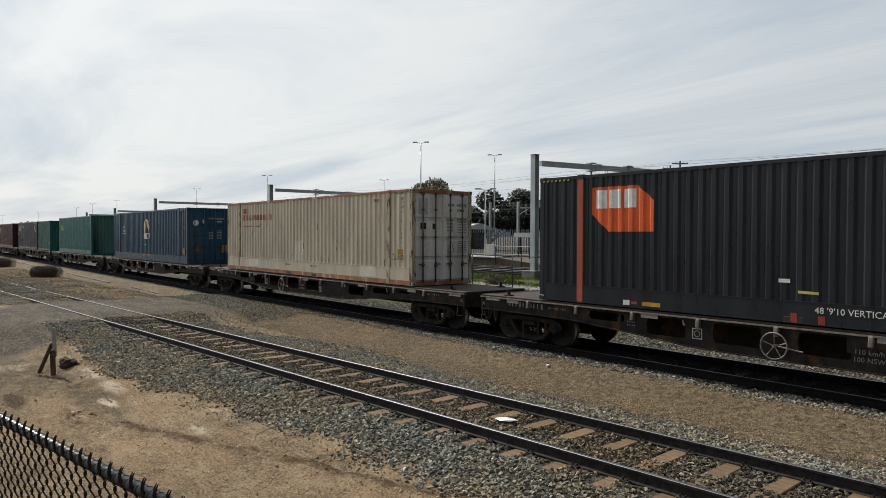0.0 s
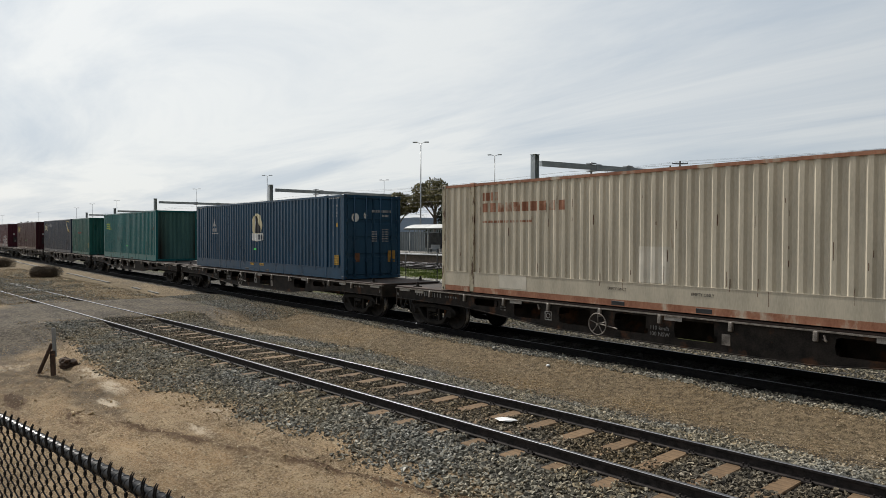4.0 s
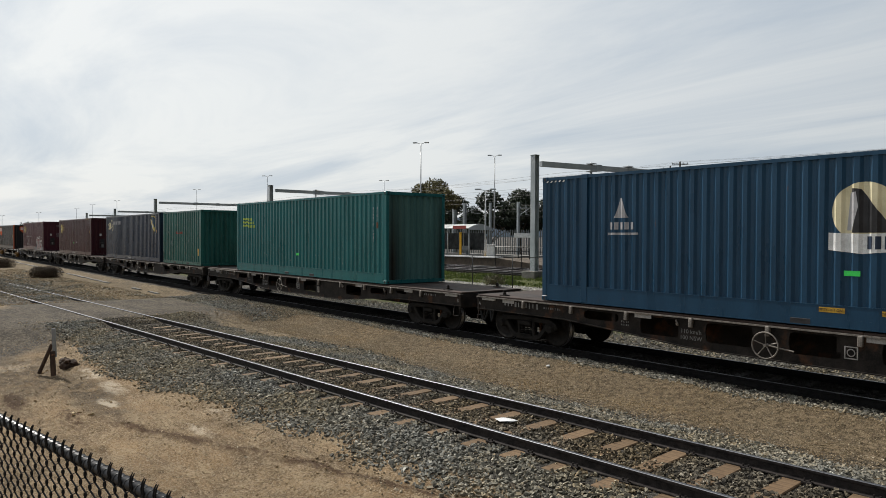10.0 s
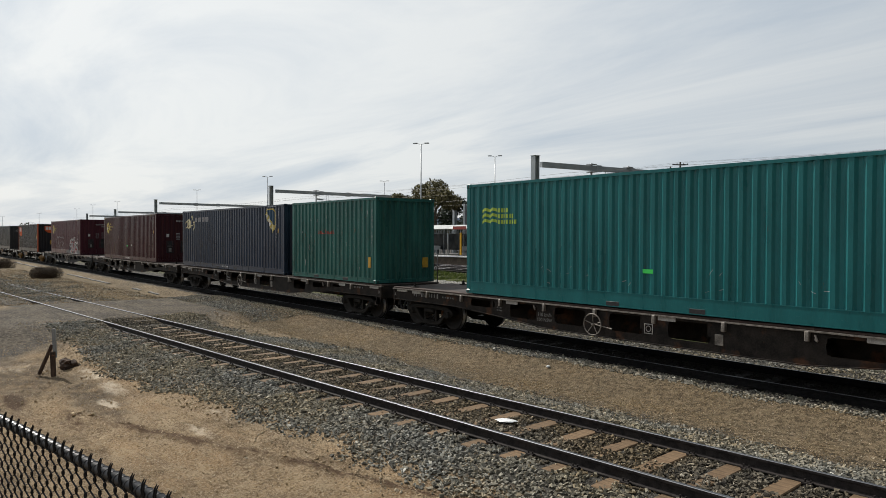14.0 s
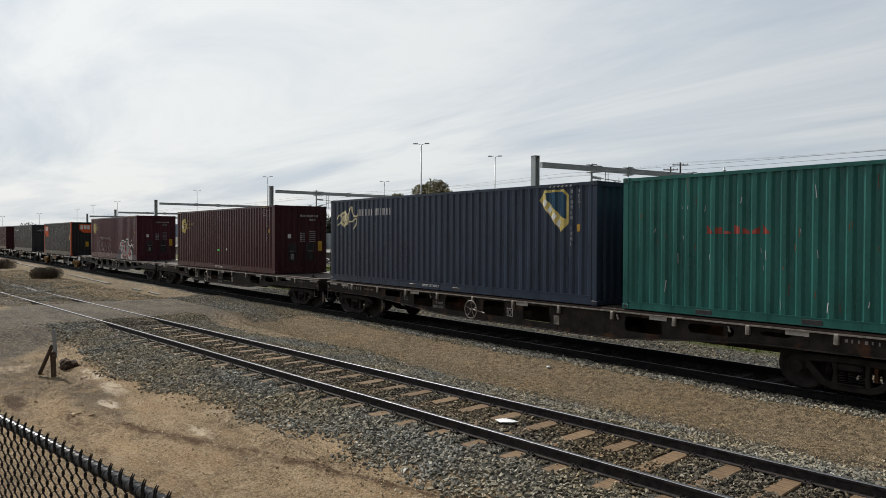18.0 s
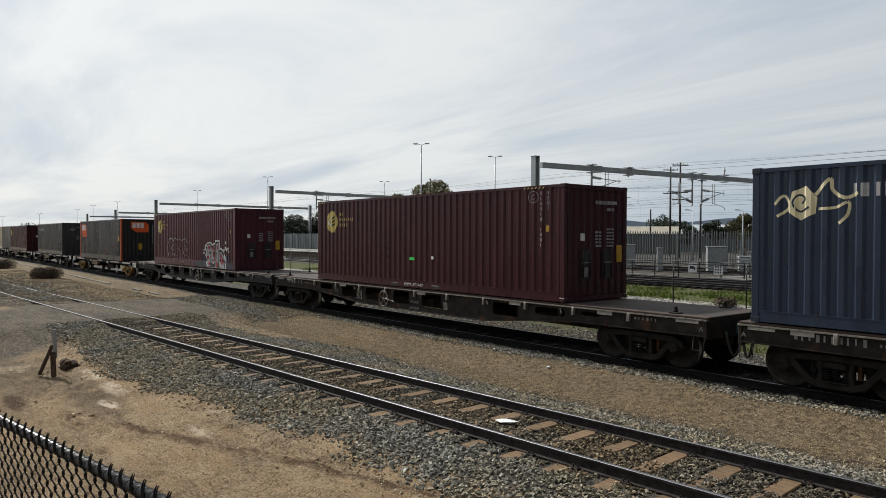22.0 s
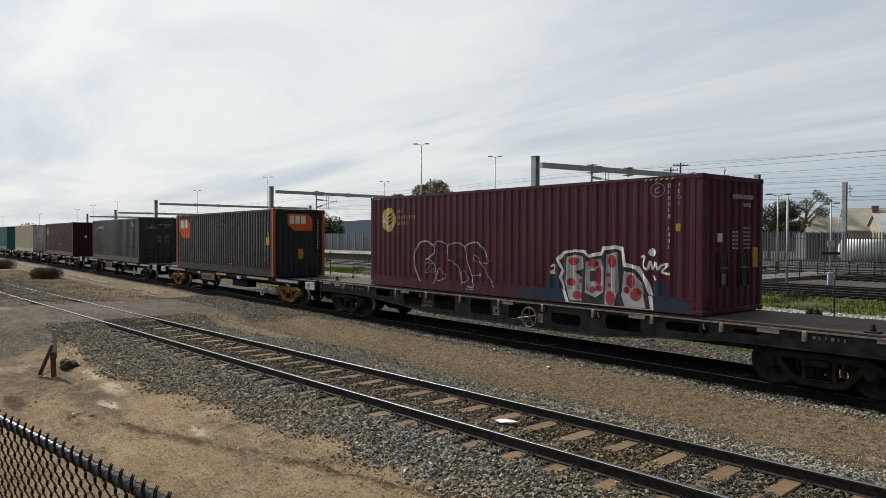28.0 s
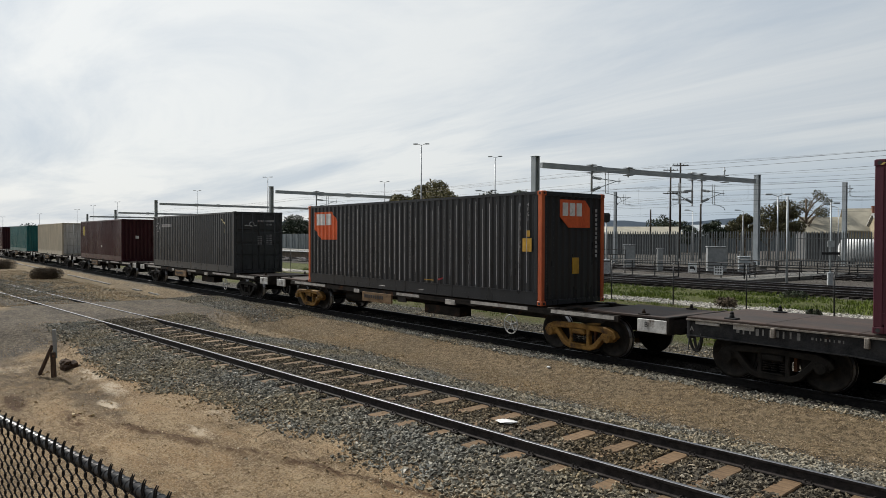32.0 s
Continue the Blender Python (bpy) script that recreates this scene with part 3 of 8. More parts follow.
    far = blend(span(op("ADD", op("MULTIPLY", mid, 0.35), op("MULTIPLY", grain, 0.65)), 0.38, 0.62), (0.085, 0.066, 0.040), (0.28, 0.215, 0.13))
    left = op("MULTIPLY", span(op("ADD", px, edge), -33.0, -36.0), op("MULTIPLY", span(py, -1.9, -2.6), span(yy, -9.5, -8.5)))
    near_branch = op("LESS_THAN", op("ABSOLUTE", op("SUBTRACT", op("SUBTRACT", py, op("MULTIPLY", px, SLOPE)), -5.784)), 1.9)
    col = blend(op("MULTIPLY", left, op("SUBTRACT", 1.0, op("MULTIPLY", near_branch, 0.8))), col, far)
    xx = op("ADD", px, op("MULTIPLY", edge, 1.6))
    xs = op("SUBTRACT", xx, op("MULTIPLY", span(py, -8.0, -13.0), 4.5))
    on_road = op("MULTIPLY", op("MULTIPLY", span(xs, -23.8, -25.4), span(xs, -35.5, -33.2)), span(py, -1.6, -2.3))
    col = blend(on_road, col, road)
    wear = cloud(0.5, 4, 0.5, (0.5, 1, 1))
    sc = t.nodes.new("ShaderNodeVectorMath")
    sc.operation = "SCALE"
    t.links.new(col, sc.inputs[0])
    t.links.new(op("MULTIPLY_ADD", wear, 0.8, 0.53), sc.inputs["Scale"])
    t.links.new(sc.outputs[0], bs.inputs["Base Color"])
    bp = t.nodes.new("ShaderNodeBump")
    bp.inputs["Strength"].default_value = 1.0
    bp.inputs["Distance"].default_value = 0.09
    t.links.new(op("ADD", op("ADD", op("MULTIPLY", fine, 0.6), op("MULTIPLY", grit, 0.4)), op("MULTIPLY", rough_sand, 0.9)), bp.inputs["Height"])
    t.links.new(bp.outputs[0], bs.inputs["Normal"])
    return m


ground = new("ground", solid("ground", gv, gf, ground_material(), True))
tagged(ground, "dusty tan dirt, grey ballast and brown gravel beside railway tracks", "ground", kind="structure")

# ---- tracks ----
GAUGE = 1.634           # between the centres of the rail heads
RAIL = [(-0.036, 0.0), (-0.036, -0.028), (-0.011, -0.042), (-0.009, -0.125), (-0.062, -0.142), (-0.064, -0.153),
        (0.064, -0.153), (0.062, -0.142), (0.009, -0.125), (0.011, -0.042), (0.036, -0.028), (0.036, 0.0)]


def lay_rail(name, track, y, z, x0, x1, steel="rail_side"):
    bm = bmesh.new()
    prof = [(y + p, z + q - 0.004) for p, q in RAIL]
    extrude_profile(bm, prof, x0, x1)
    rail = part(name, bm, M[steel], track, "dark rusty steel rail with a bright worn top")
    bm = bmesh.new()
    extrude_profile(bm, [(y - 0.027, z - 0.004), (y + 0.027, z - 0.004), (y + 0.022, z), (y - 0.022, z)], x0, x1)
    part("running_surface", bm, M["rail_head"], rail, "polished running surface")
    return rail


def track(name, label, m, z, x0, x1, sleeper_from, sleeper_to, pitch, mat, clips=False, gauge=GAUGE):
    """A track along its own x axis, placed by m."""
    tr = tagged(new(name), label, "railway track", kind="structure")
    tr.matrix_basis = m
    for s in (-1, 1):
        lay_rail("rail", tr, s * gauge / 2, z, x0, x1, "rail_shaded" if mat is M["dark_sleeper"] and gauge == GAUGE else "rail_side")
    bm = bmesh.new()
    chamfer(bm, -0.125, 0.125, -1.25, 1.25, -0.13, 0.0, 0.012)
    me = mesh_of("sleeper", bm, mat)
    rnd = random.Random(5)
    n = int((sleeper_to - sleeper_from) / pitch)
    for i in range(min(n, 130)):
        s = new("sleeper", me)
        s.parent = tr
        s.matrix_basis = pose(sleeper_from + i * pitch + rnd.uniform(-0.03, 0.03), rnd.uniform(-0.03, 0.03), z - 0.156 + rnd.uniform(-0.012, 0.004), 0, 0, rnd.uniform(-1.2, 1.2))
    if clips:
        bm = bmesh.new()
        box(bm, -0.06, 0.06, -0.035, 0.035, -0.01, 0.012)
        tube(bm, (-0.03, 0, 0.01), (-0.03, 0, 0.05), 0.012, 0.012, 6)
        tube(bm, (0.03, 0.01, 0.01), (0.035, 0.012, 0.045), 0.012, 0.012, 6)
        me = mesh_of("rail_clip", bm, M["rail_side"])
        for i in range(min(n, 34)):
            for y in (-gauge / 2 - 0.09, -gauge / 2 + 0.09, gauge / 2 - 0.09, gauge / 2 + 0.09):
                c = new("rail_clip", me)
                c.parent = tr
                c.matrix_basis = pose(sleeper_to - 0.75 - i * pitch, y, z - 0.148)
    return tr


BRANCH_M = Matrix.Translation((0, -5.784, 0)) @ Matrix.Rotation(math.atan(SLOPE), 4, "Z")
branch = track("track_branch", "branch track with dusty brown sleepers in grey ballast", BRANCH_M, -0.078, -150, 30, -26.6, 1.5, 0.755, M["sleeper"], True)
main = track("track_main", "main line with oil-dark sleepers and shade-darkened rails under the train", pose(0, 0, 0), 0.0, -420, 60, -45, 3, 0.68, M["dark_sleeper"])
for i, (yy, zz, turn) in enumerate(((26.9, -0.12, 0.0), (31.2, -0.12, 0.0), (44.0, -0.12, 0), (49.0, -0.12, 0))):
    track("track_station", "station track on pale ballast", pose(0, yy, 0, 0, 0, turn), zz, -300, 80, -60, 0, 0.7, M["dark_sleeper"], gauge=1.67)

# ---- loose stones ----
STONE = np.array([(-1, -1, -1), (1, -1, -1), (1, 1, -1), (-1, 1, -1), (-1, -1, 1), (1, -1, 1), (1, 1, 1), (-1, 1, 1)]) * 0.62
STONE_F = np.array([t for a, b, c, d in CUBE for t in ((a, b, c), (a, c, d))])


CHIP = np.array([(1, 0, 0), (-0.5, 0.87, 0), (-0.5, -0.87, 0), (0, 0, 0.9), (0, 0, -0.9)]) * 0.95
CHIP_F = np.array([(0, 1, 3), (1, 2, 3), (2, 0, 3), (1, 0, 4), (2, 1, 4), (0, 2, 4)])


def scatter(name, label, spots, sizes, mat, seed, sink=0.25, flat=0.65, chips=False):
    """Many broken stones as one mesh; spots: array of x, y, z. chips: small six-sided grains."""
    BLOCK, BLOCK_F = (CHIP, CHIP_F) if chips else (STONE, STONE_F)
    rs = np.random.RandomState(seed)
    n = len(spots)
    q = rs.normal(size=(n, 4))
    q /= np.linalg.norm(q, axis=1)[:, None]
    a, b, c, d = q.T
    rot = np.stack([1 - 2 * (c * c + d * d), 2 * (b * c - a * d), 2 * (b * d + a * c), 2 * (b * c + a * d), 1 - 2 * (b * b + d * d), 2 * (c * d - a * b),
                    2 * (b * d - a * c), 2 * (c * d + a * b), 1 - 2 * (b * b + c * c)], 1).reshape(n, 3, 3)
    base = BLOCK[None] * rs.uniform(0.55, 1.35, (n, len(BLOCK), 3)) * np.stack([rs.uniform(1.0, 1.75, n), rs.uniform(0.75, 1.2, n), rs.uniform(0.35, 0.65, n)], 1)[:, None, :]
    v = np.einsum("nij,nkj->nki", rot, base) * np.asarray(sizes)[:, None, None]
    v[:, :, 2] *= flat + 0.2
    v += np.asarray(spots)[:, None, :]
    v[:, :, 2] += (np.asarray(sizes) * (0.6 - sink))[:, None]
    f = (BLOCK_F[None] + (np.arange(n) * len(BLOCK))[:, None, None]).reshape(-1, 3)
    me = bpy.data.meshes.new(name)
    me.vertices.add(n * len(BLOCK))
    me.vertices.foreach_set("co", v.astype(np.float32).ravel())
    me.loops.add(f.size)
    me.loops.foreach_set("vertex_index", f.astype(np.int32).ravel())
    me.polygons.add(len(f))
    me.polygons.foreach_set("loop_start", np.arange(0, f.size, 3, dtype=np.int32))
    me.polygons.foreach_set("loop_total", np.full(len(f), 3, dtype=np.int32))
    me.update(calc_edges=True)
    me.shade_flat()
    me.materials.append(mat)
    return tagged(new(name, me), label, "stones", kind="stuff")


rs = np.random.RandomState(11)


def spots_in(n, x0, x1, y0, y1, skew, dz=0.0, keep=None):
    x = x0 + (x1 - x0) * rs.rand(n)
    y = y0 + (y1 - y0) * rs.rand(n) + skew * x
    if keep is not None:
        ok = keep(x, y)
        x, y = x[ok], y[ok]
    return np.array([(a, b, ground_z(a, b) + dz) for a, b in zip(x, y)])


def ragged(x, y):
    """Stones thin out raggedly at the foot of the shoulder."""
    d = np.abs(y - SLOPE * x + 5.784)
    e = np.array([noise.noise((a * 0.9, b * 0.9, 5)) for a, b in zip(x, y)])
    fade = np.clip((d - 2.28 - 0.65 * np.exp(-((x + 17) / 3.5) ** 2) - 0.35 * e) / 0.35, 0, 1)
    return (np.random.RandomState(len(x)).rand(len(x)) > fade ** 0.6) & (np.abs(np.abs(d) - GAUGE / 2) > 0.09) & (x > -26.2 + 1.2 * e)


def clear_of_sleepers(x, y):
    """Fewer stones on top of the sleepers beside the rails."""
    u = np.mod(x + 26.6 + 0.15, 0.755)
    r = y - SLOPE * x + 5.784
    return ragged(x, y) & ~((u < 0.30) & (((r > 0.12) & (r < 0.78)) | ((r > -1.30) & (r < -0.84)) | ((r > -0.78) & (r < -0.62))))


sp = spots_in(104000, -26.5, -1.0, -9.6, -2.4, SLOPE, 0.0, clear_of_sleepers)
over = np.abs(sp[:, 1] - SLOPE * sp[:, 0] + 5.784) < 1.2
sp[over, 2] = np.maximum(sp[over, 2], -0.25)
lies = sp[:, 1] - SLOPE * sp[:, 0] + 5.784
four_foot = np.abs(lies + 0.25 * (np.random.RandomState(5).rand(len(lies)) - 0.5)) < 1.02
scatter("ballast", "broken grey ballast stones round the branch track", sp[~four_foot], rs.uniform(0.018, 0.040, (~four_foot).sum()), M["stone"], 1)
scatter("track_ballast", "brown-stained ballast stones between the branch rails", sp[four_foot], rs.uniform(0.016, 0.036, four_foot.sum()), M["stone_stained"], 16)


def thinning(x, y):
    """Dense along the branch track, strewn in drifts elsewhere, ragged towards the crossing."""
    e = np.array([noise.noise((a * 0.35, b * 0.8, 4)) for a, b in zip(x, y)])
    d = np.abs(y - SLOPE * x + 5.784)
    r = np.random.RandomState(len(x)).rand(len(x))
    return (x < -36.5 + 5 * e) & ((r > 0.25 * d) | (e > 0.12 + 0.4 * r))


sp = spots_in(34000, -75, -33, -9.4, -1.9, 0.03, 0.0, thinning)
scatter("far_ballast", "grey stones strewn along the line beyond the crossing", sp, rs.uniform(0.02, 0.055, len(sp)), M["stone"], 9, 0.4)
sp = spots_in(30000, -75, -33.5, -9.6, -1.6, 0.03)
scatter("far_gravel", "tan and grey gravel strewn beyond the crossing", sp, rs.uniform(0.016, 0.045, len(sp)), M["stone_tan"], 19, 0.4, chips=True)
sp = spots_in(6000, -35, -24, -3.6, -1.6, 0)
scatter("crossing_stones", "grey stones at the edge of the crossing", sp, rs.uniform(0.015, 0.04, len(sp)), M["stone"], 10, 0.35)
sp = spots_in(9000, -26.5, -1.0, -8.9, -2.2, SLOPE, 0.0)
scatter("ballast_fines", "small tan stones strewn over ballast and dirt", sp, rs.uniform(0.008, 0.024, len(sp)), M["stone_tan"], 2)


def shoulder_edge(x, y):
    e = np.array([noise.noise((a * 0.6, b * 1.5, 14)) for a, b in zip(x, y)])
    return y > -1.40 + 0.28 * e - 0.25 * np.random.RandomState(len(x)).rand(len(x))


sp = spots_in(15000, -34, -1.5, -1.9, -0.93, 0, 0.0, shoulder_edge)
scatter("ballast_shoulder", "grey ballast shoulder of the main line", sp, rs.uniform(0.018, 0.040, len(sp)), M["stone"], 3)
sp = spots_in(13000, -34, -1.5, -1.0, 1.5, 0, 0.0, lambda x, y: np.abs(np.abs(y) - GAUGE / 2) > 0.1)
scatter("oily_ballast", "ballast darkened by oil and painted train shade between the main line rails", sp, rs.uniform(0.025, 0.05, len(sp)), M["dark_bed"], 4)
sp = spots_in(11000, -40, -4, 1.5, 4.6, 0)
scatter("rear_ballast", "pale ballast shoulder behind the train", sp, rs.uniform(0.02, 0.045, len(sp)), M["stone"], 6)
sp = spots_in(52000, -27, -1.5, -3.9, -1.35, 0)
scatter("gravel_chips", "fine brown gravel between the tracks", sp, rs.uniform(0.008, 0.020, len(sp)), M["stone_tan"], 7, 0.35, 0.5, chips=True)
sp = spots_in(30000, -24, -1.5, -13.5, -8.4, 0)
scatter("dirt_pebbles", "pebbles and clods lying on dirt", sp, 0.005 + 0.018 * rs.rand(len(sp)) ** 3.5, M["clod"], 8, 0.5, chips=True)


def churned(x, y):
    """Crumbs gather along the ridges between the wheel ruts and by the stake."""
    d = np.abs(y + 10.93 - 0.33 * (x + 13.0))
    e = np.array([noise.noise((a * 1.3, b * 1.3, 21)) for a, b in zip(x, y)])
    r = np.random.RandomState(len(x)).rand(len(x))
    return (r < 0.6 * np.exp(-(d / 0.22) ** 2) * (e > 0.0)) | (r < 0.5 * np.exp(-((x + 18.3) / 1.6) ** 2 - ((y + 11.0) / 0.6) ** 2)) | (r < 0.03 * (e > 0.25))


sp = spots_in(9000, -22, -4.0, -12.6, -8.6, 0, 0.0, churned)
scatter("dirt_clods", "dark crumbled clods of dirt beside wheel ruts", sp, 0.008 + 0.030 * rs.rand(len(sp)) ** 4.0, M["clod"], 15, 0.4)


# ---- train: containers ----
DECK = 1.1935
LOW_DECK = 1.055


def corrugation(x, x0, x1, pitch=0.28, deep=0.037):
    """How far the sheet lies behind its outer face at x."""
    u = ((x - x0) % pitch) / pitch
    if u < 0.30:
        return 0.0
    if u < 0.50:
        return deep * (u - 0.30) / 0.20
    if u < 0.77:
        return deep
    return deep * (1 - u) / 0.23


def breaks(x0, x1, pitch=0.28):
    out, x = [x0], x0
    while x < x1 - 1e-4:
        for u in (0.30, 0.50, 0.77, 1.0):
            v = x + u * pitch
            if v < x1 - 1e-4:
                out.append(v)
        x += pitch
    return out + [x1]


def sheet(bm, x0, x1, z0, z1, put, pitch=0.28, deep=0.037):
    """A corrugated sheet between x0 and x1; put(u, inset, z) gives the place."""
    xs = breaks(x0, x1, pitch)
    lo = [bm.verts.new(put(x, corrugation(x, x0, x1, pitch, deep), z0)) for x in xs]
    hi = [bm.verts.new(put(x, corrugation(x, x0, x1, pitch, deep), z1)) for x in xs]
    for i in range(len(xs) - 1):
        bm.faces.new((lo[i], lo[i + 1], hi[i + 1], hi[i]))


def container(name, label, L, H, W, colour, post=None, rail=None, door=None, doors_right=False, inner_posts=False, group="containers on the train", pitch=0.28, band=0.34, side_post=None, rod=None, ribs=False):
    """A freight container standing on z 0, long axis x. doors_right: the doors face +x."""
    c = thing(name, label, "freight container", group)
    post, rail, door = post or colour, rail or colour, door or colour
    hx, hy = L / 2, W / 2
    c["half"], c["band"] = hx, band
    for sx in (-1, 1):
        for sy in (-1, 1):
            bm = bmesh.new()
            a, b = sorted((sx * hx - sx * 0.012, sx * (hx - 0.155)))
            e, f = sorted((sy * hy - sy * 0.005, sy * (hy - 0.12)))
            chamfer(bm, a, b, e, f, 0.11, H - 0.11, 0.012)
            part("corner_post", bm, post, c)
            for z0, z1 in ((0.0, 0.118), (H - 0.118, H)):
                bm = bmesh.new()
                a, b = sorted((sx * hx, sx * (hx - 0.178)))
                e, f = sorted((sy * hy, sy * (hy - 0.162)))
                chamfer(bm, a, b, e, f, z0, z1, 0.014)
                k = part("corner_casting", bm, post, c)
                xm, zm = sx * (hx - 0.09), (z0 + z1) / 2
                # solid black discs colour in the shade inside the lifting holes
                for a, b, r in (((xm, sy * (hy - 0.02), zm), (xm, sy * (hy + 0.003), zm), 0.036), ((sx * (hx - 0.02), sy * (hy - 0.08), zm), (sx * (hx + 0.003), sy * (hy - 0.08), zm), 0.032)):
                    bm = bmesh.new()
                    tube(bm, a, b, r, r, 10)
                    part("lift_hole", bm, M["black_mark"], k, "black disc painted as the shaded inside of a lifting hole")
    for sy in (-1, 1):
        bm = bmesh.new()
        e, f = sorted((sy * (hy - 0.012), sy * (hy - 0.075)))
        box(bm, -hx + 0.155, hx - 0.155, e, f, H - 0.085, H - 0.015)
        part("top_rail", bm, rail, c)
        bm = bmesh.new()
        e, f = sorted((sy * (hy - 0.008), sy * (hy - 0.09)))
        box(bm, -hx + 0.178, hx - 0.178, e, f, 0.012, 0.16)
        e, f = sorted((sy * (hy - 0.002), sy * (hy - 0.05)))
        box(bm, -hx + 0.178, hx - 0.178, e, f, 0.012, 0.03)
        part("bottom_rail", bm, rail, c)
        bm = bmesh.new()
        e, f = sorted((sy * (hy - 0.010), sy * (hy - 0.07)))
        box(bm, -hx + 0.155, hx - 0.155, e, f, 0.16, band)
        e, f = sorted((sy * (hy - 0.004), sy * (hy - 0.03)))
        box(bm, -hx + 0.155, hx - 0.155, e, f, band - 0.012, band + 0.004)
        part("lower_band", bm, colour, c)
        bm = bmesh.new()
        put = (lambda x, d, z, s=sy: (x, s * (hy - 0.02 - d), z))
        sheet(bm, -hx + 0.155, hx - 0.155, band, H - 0.08, put, pitch)
        part("side_wall", bm, colour, c)
        if inner_posts:
            for ix in (-6.096 + 0.08, 6.096 - 0.08):
                bm = bmesh.new()
                e, f = sorted((sy * (hy - 0.002), sy * (hy - 0.06)))
                chamfer(bm, ix - 0.09, ix + 0.09, e, f, 0.0, H - 0.012, 0.01)
                part("side_post", bm, side_post or post, c)
                bm = bmesh.new()
                e, f = sorted((sy * (hy + 0.002), sy * (hy - 0.12)))
                chamfer(bm, ix - 0.1, ix + 0.1, e, f, H - 0.11, H + 0.006, 0.012)
                part("corner_casting", bm, rail, c)
    # fork pockets are solid blocks, their inner shade given by black colour
    for fx in (-1.05, 1.05):
        bm = bmesh.new()
        chamfer(bm, fx - 0.18, fx + 0.18, -hy + 0.004, -hy + 0.07, 0.02, 0.13, 0.006)
        part("fork_pocket", bm, M["black_mark"], c, "black block coloured as a shaded fork pocket")
    bm = bmesh.new()
    put = (lambda x, d, z: (x, z, H - 0.03 - d * 0.55))
    sheet(bm, -hx + 0.1, hx - 0.1, -hy + 0.06, hy - 0.06, put, 0.209, 0.02)
    part("roof", bm, colour, c)
    bm = bmesh.new()
    box(bm, -hx + 0.1, hx - 0.1, -hy + 0.09, hy - 0.09, 0.10, 0.15)
    part("floor", bm, rail, c)
    for sx in (-1, 1):
        is_door = (sx > 0) == doors_right
        for z0, z1, n in ((H - 0.115, H - 0.01, "end_header"), (0.01, 0.13, "end_sill")):
            bm = bmesh.new()
            a, b = sorted((sx * (hx - 0.008), sx * (hx - 0.10)))
            box(bm, a, b, -hy + 0.162, hy - 0.162, z0, z1)
            part(n, bm, rail, c)
        if not is_door:
            bm = bmesh.new()
            put = (lambda y, d, z, s=sx: (s * (hx - 0.03 - d), y, z))
            sheet(bm, -hy + 0.12, hy - 0.12, 0.12, H - 0.11, put, 0.25, 0.045)
            part("end_wall", bm, door if sx > 0 else colour, c)
            continue
        for sy in (-1, 1) if ribs else ():
            # a door leaf pressed into upright ribs; black box for the lock recess's shade
            bm = bmesh.new()
            y0, y1 = sorted((sy * 0.008, sy * (hy - 0.125)))
            put = (lambda y, d, z, s=sx: (s * (hx - 0.012 - d), y, z))
            sheet(bm, y0, y1, 0.135, H - 0.12, put, 0.27, 0.035)
            d = part("door", bm, door, c)
            bm = bmesh.new()
            ym = sy * 0.42
            box(bm, hx - 0.05, hx - 0.006, ym - 0.20, ym + 0.20, 0.55, 1.28)
            part("lock_recess", bm, M["black_mark"], d, "black lock panel coloured as a shaded recess")
            for yr in (ym - 0.13, ym + 0.15):
                bm = bmesh.new()
                tube(bm, (hx + 0.006, yr, 0.58), (hx + 0.006, yr, 1.25), 0.014, 0.014, 8)
                part("lock_rod", bm, door, d)
            bm = bmesh.new()
            box(bm, hx - 0.004, hx + 0.012, ym - 0.16, ym + 0.16, 0.94, 0.97)
            part("door_handle", bm, M["stencil"], d)
            for z in (0.3, 0.8, 1.3, 1.8, 2.3, H - 0.3):
                bm = bmesh.new()
                yh = sy * (hy - 0.115)
                box(bm, hx - 0.03, hx - 0.002, yh - 0.05, yh + 0.05, z - 0.03, z + 0.03)
                part("hinge", bm, post, d)
        for sy in (-1, 1) if not ribs else ():
            bm = bmesh.new()
            y0, y1 = sorted((sy * 0.008, sy * (hy - 0.125)))
            a, b = sorted((sx * (hx - 0.042), sx * (hx - 0.085)))
            box(bm, a, b, y0, y1, 0.135, H - 0.12)
            d = part("door", bm, door, c)
            # flat panels proud of the leaf, with a shallow pressed channel between each two
            edges = (0.17, H * 0.262, H * 0.302, H * 0.468, H * 0.508, H * 0.668, H * 0.708, H - 0.16)
            a, b = sorted((sx * (hx - 0.05), sx * (hx - 0.014)))
            for z0, z1 in zip(edges[::2], edges[1::2]):
                bm = bmesh.new()
                chamfer(bm, a, b, y0 + 0.035, y1 - 0.035, z0, z1, 0.012)
                part("raised_panel", bm, door, d)
            for k in (1, 3, 5):
                for e, f in ((y0 + 0.005, y0 + 0.06), (y1 - 0.06, y1 - 0.005)):
                    bm = bmesh.new()
                    chamfer(bm, a, b - 0.002 if sx > 0 else b, e, f, edges[k] + 0.004, edges[k + 1] - 0.004, 0.006)
                    part("channel_end", bm, door, d)
            for q in (0.27, 0.73):
                yr = y0 + (y1 - y0) * q
                bm = bmesh.new()
                tube(bm, (sx * (hx + 0.006), yr, 0.09), (sx * (hx + 0.006), yr, H - 0.07), 0.021, 0.021, 8)
                for z in (0.16, 0.62, H * 0.5, H - 0.65, H - 0.16):
                    box(bm, sx * hx - 0.012, sx * hx + 0.024, yr - 0.045, yr + 0.045, z - 0.028, z + 0.028)
                part("lock_rod", bm, rod or door, d)
                bm = bmesh.new()
                zh = H * 0.222
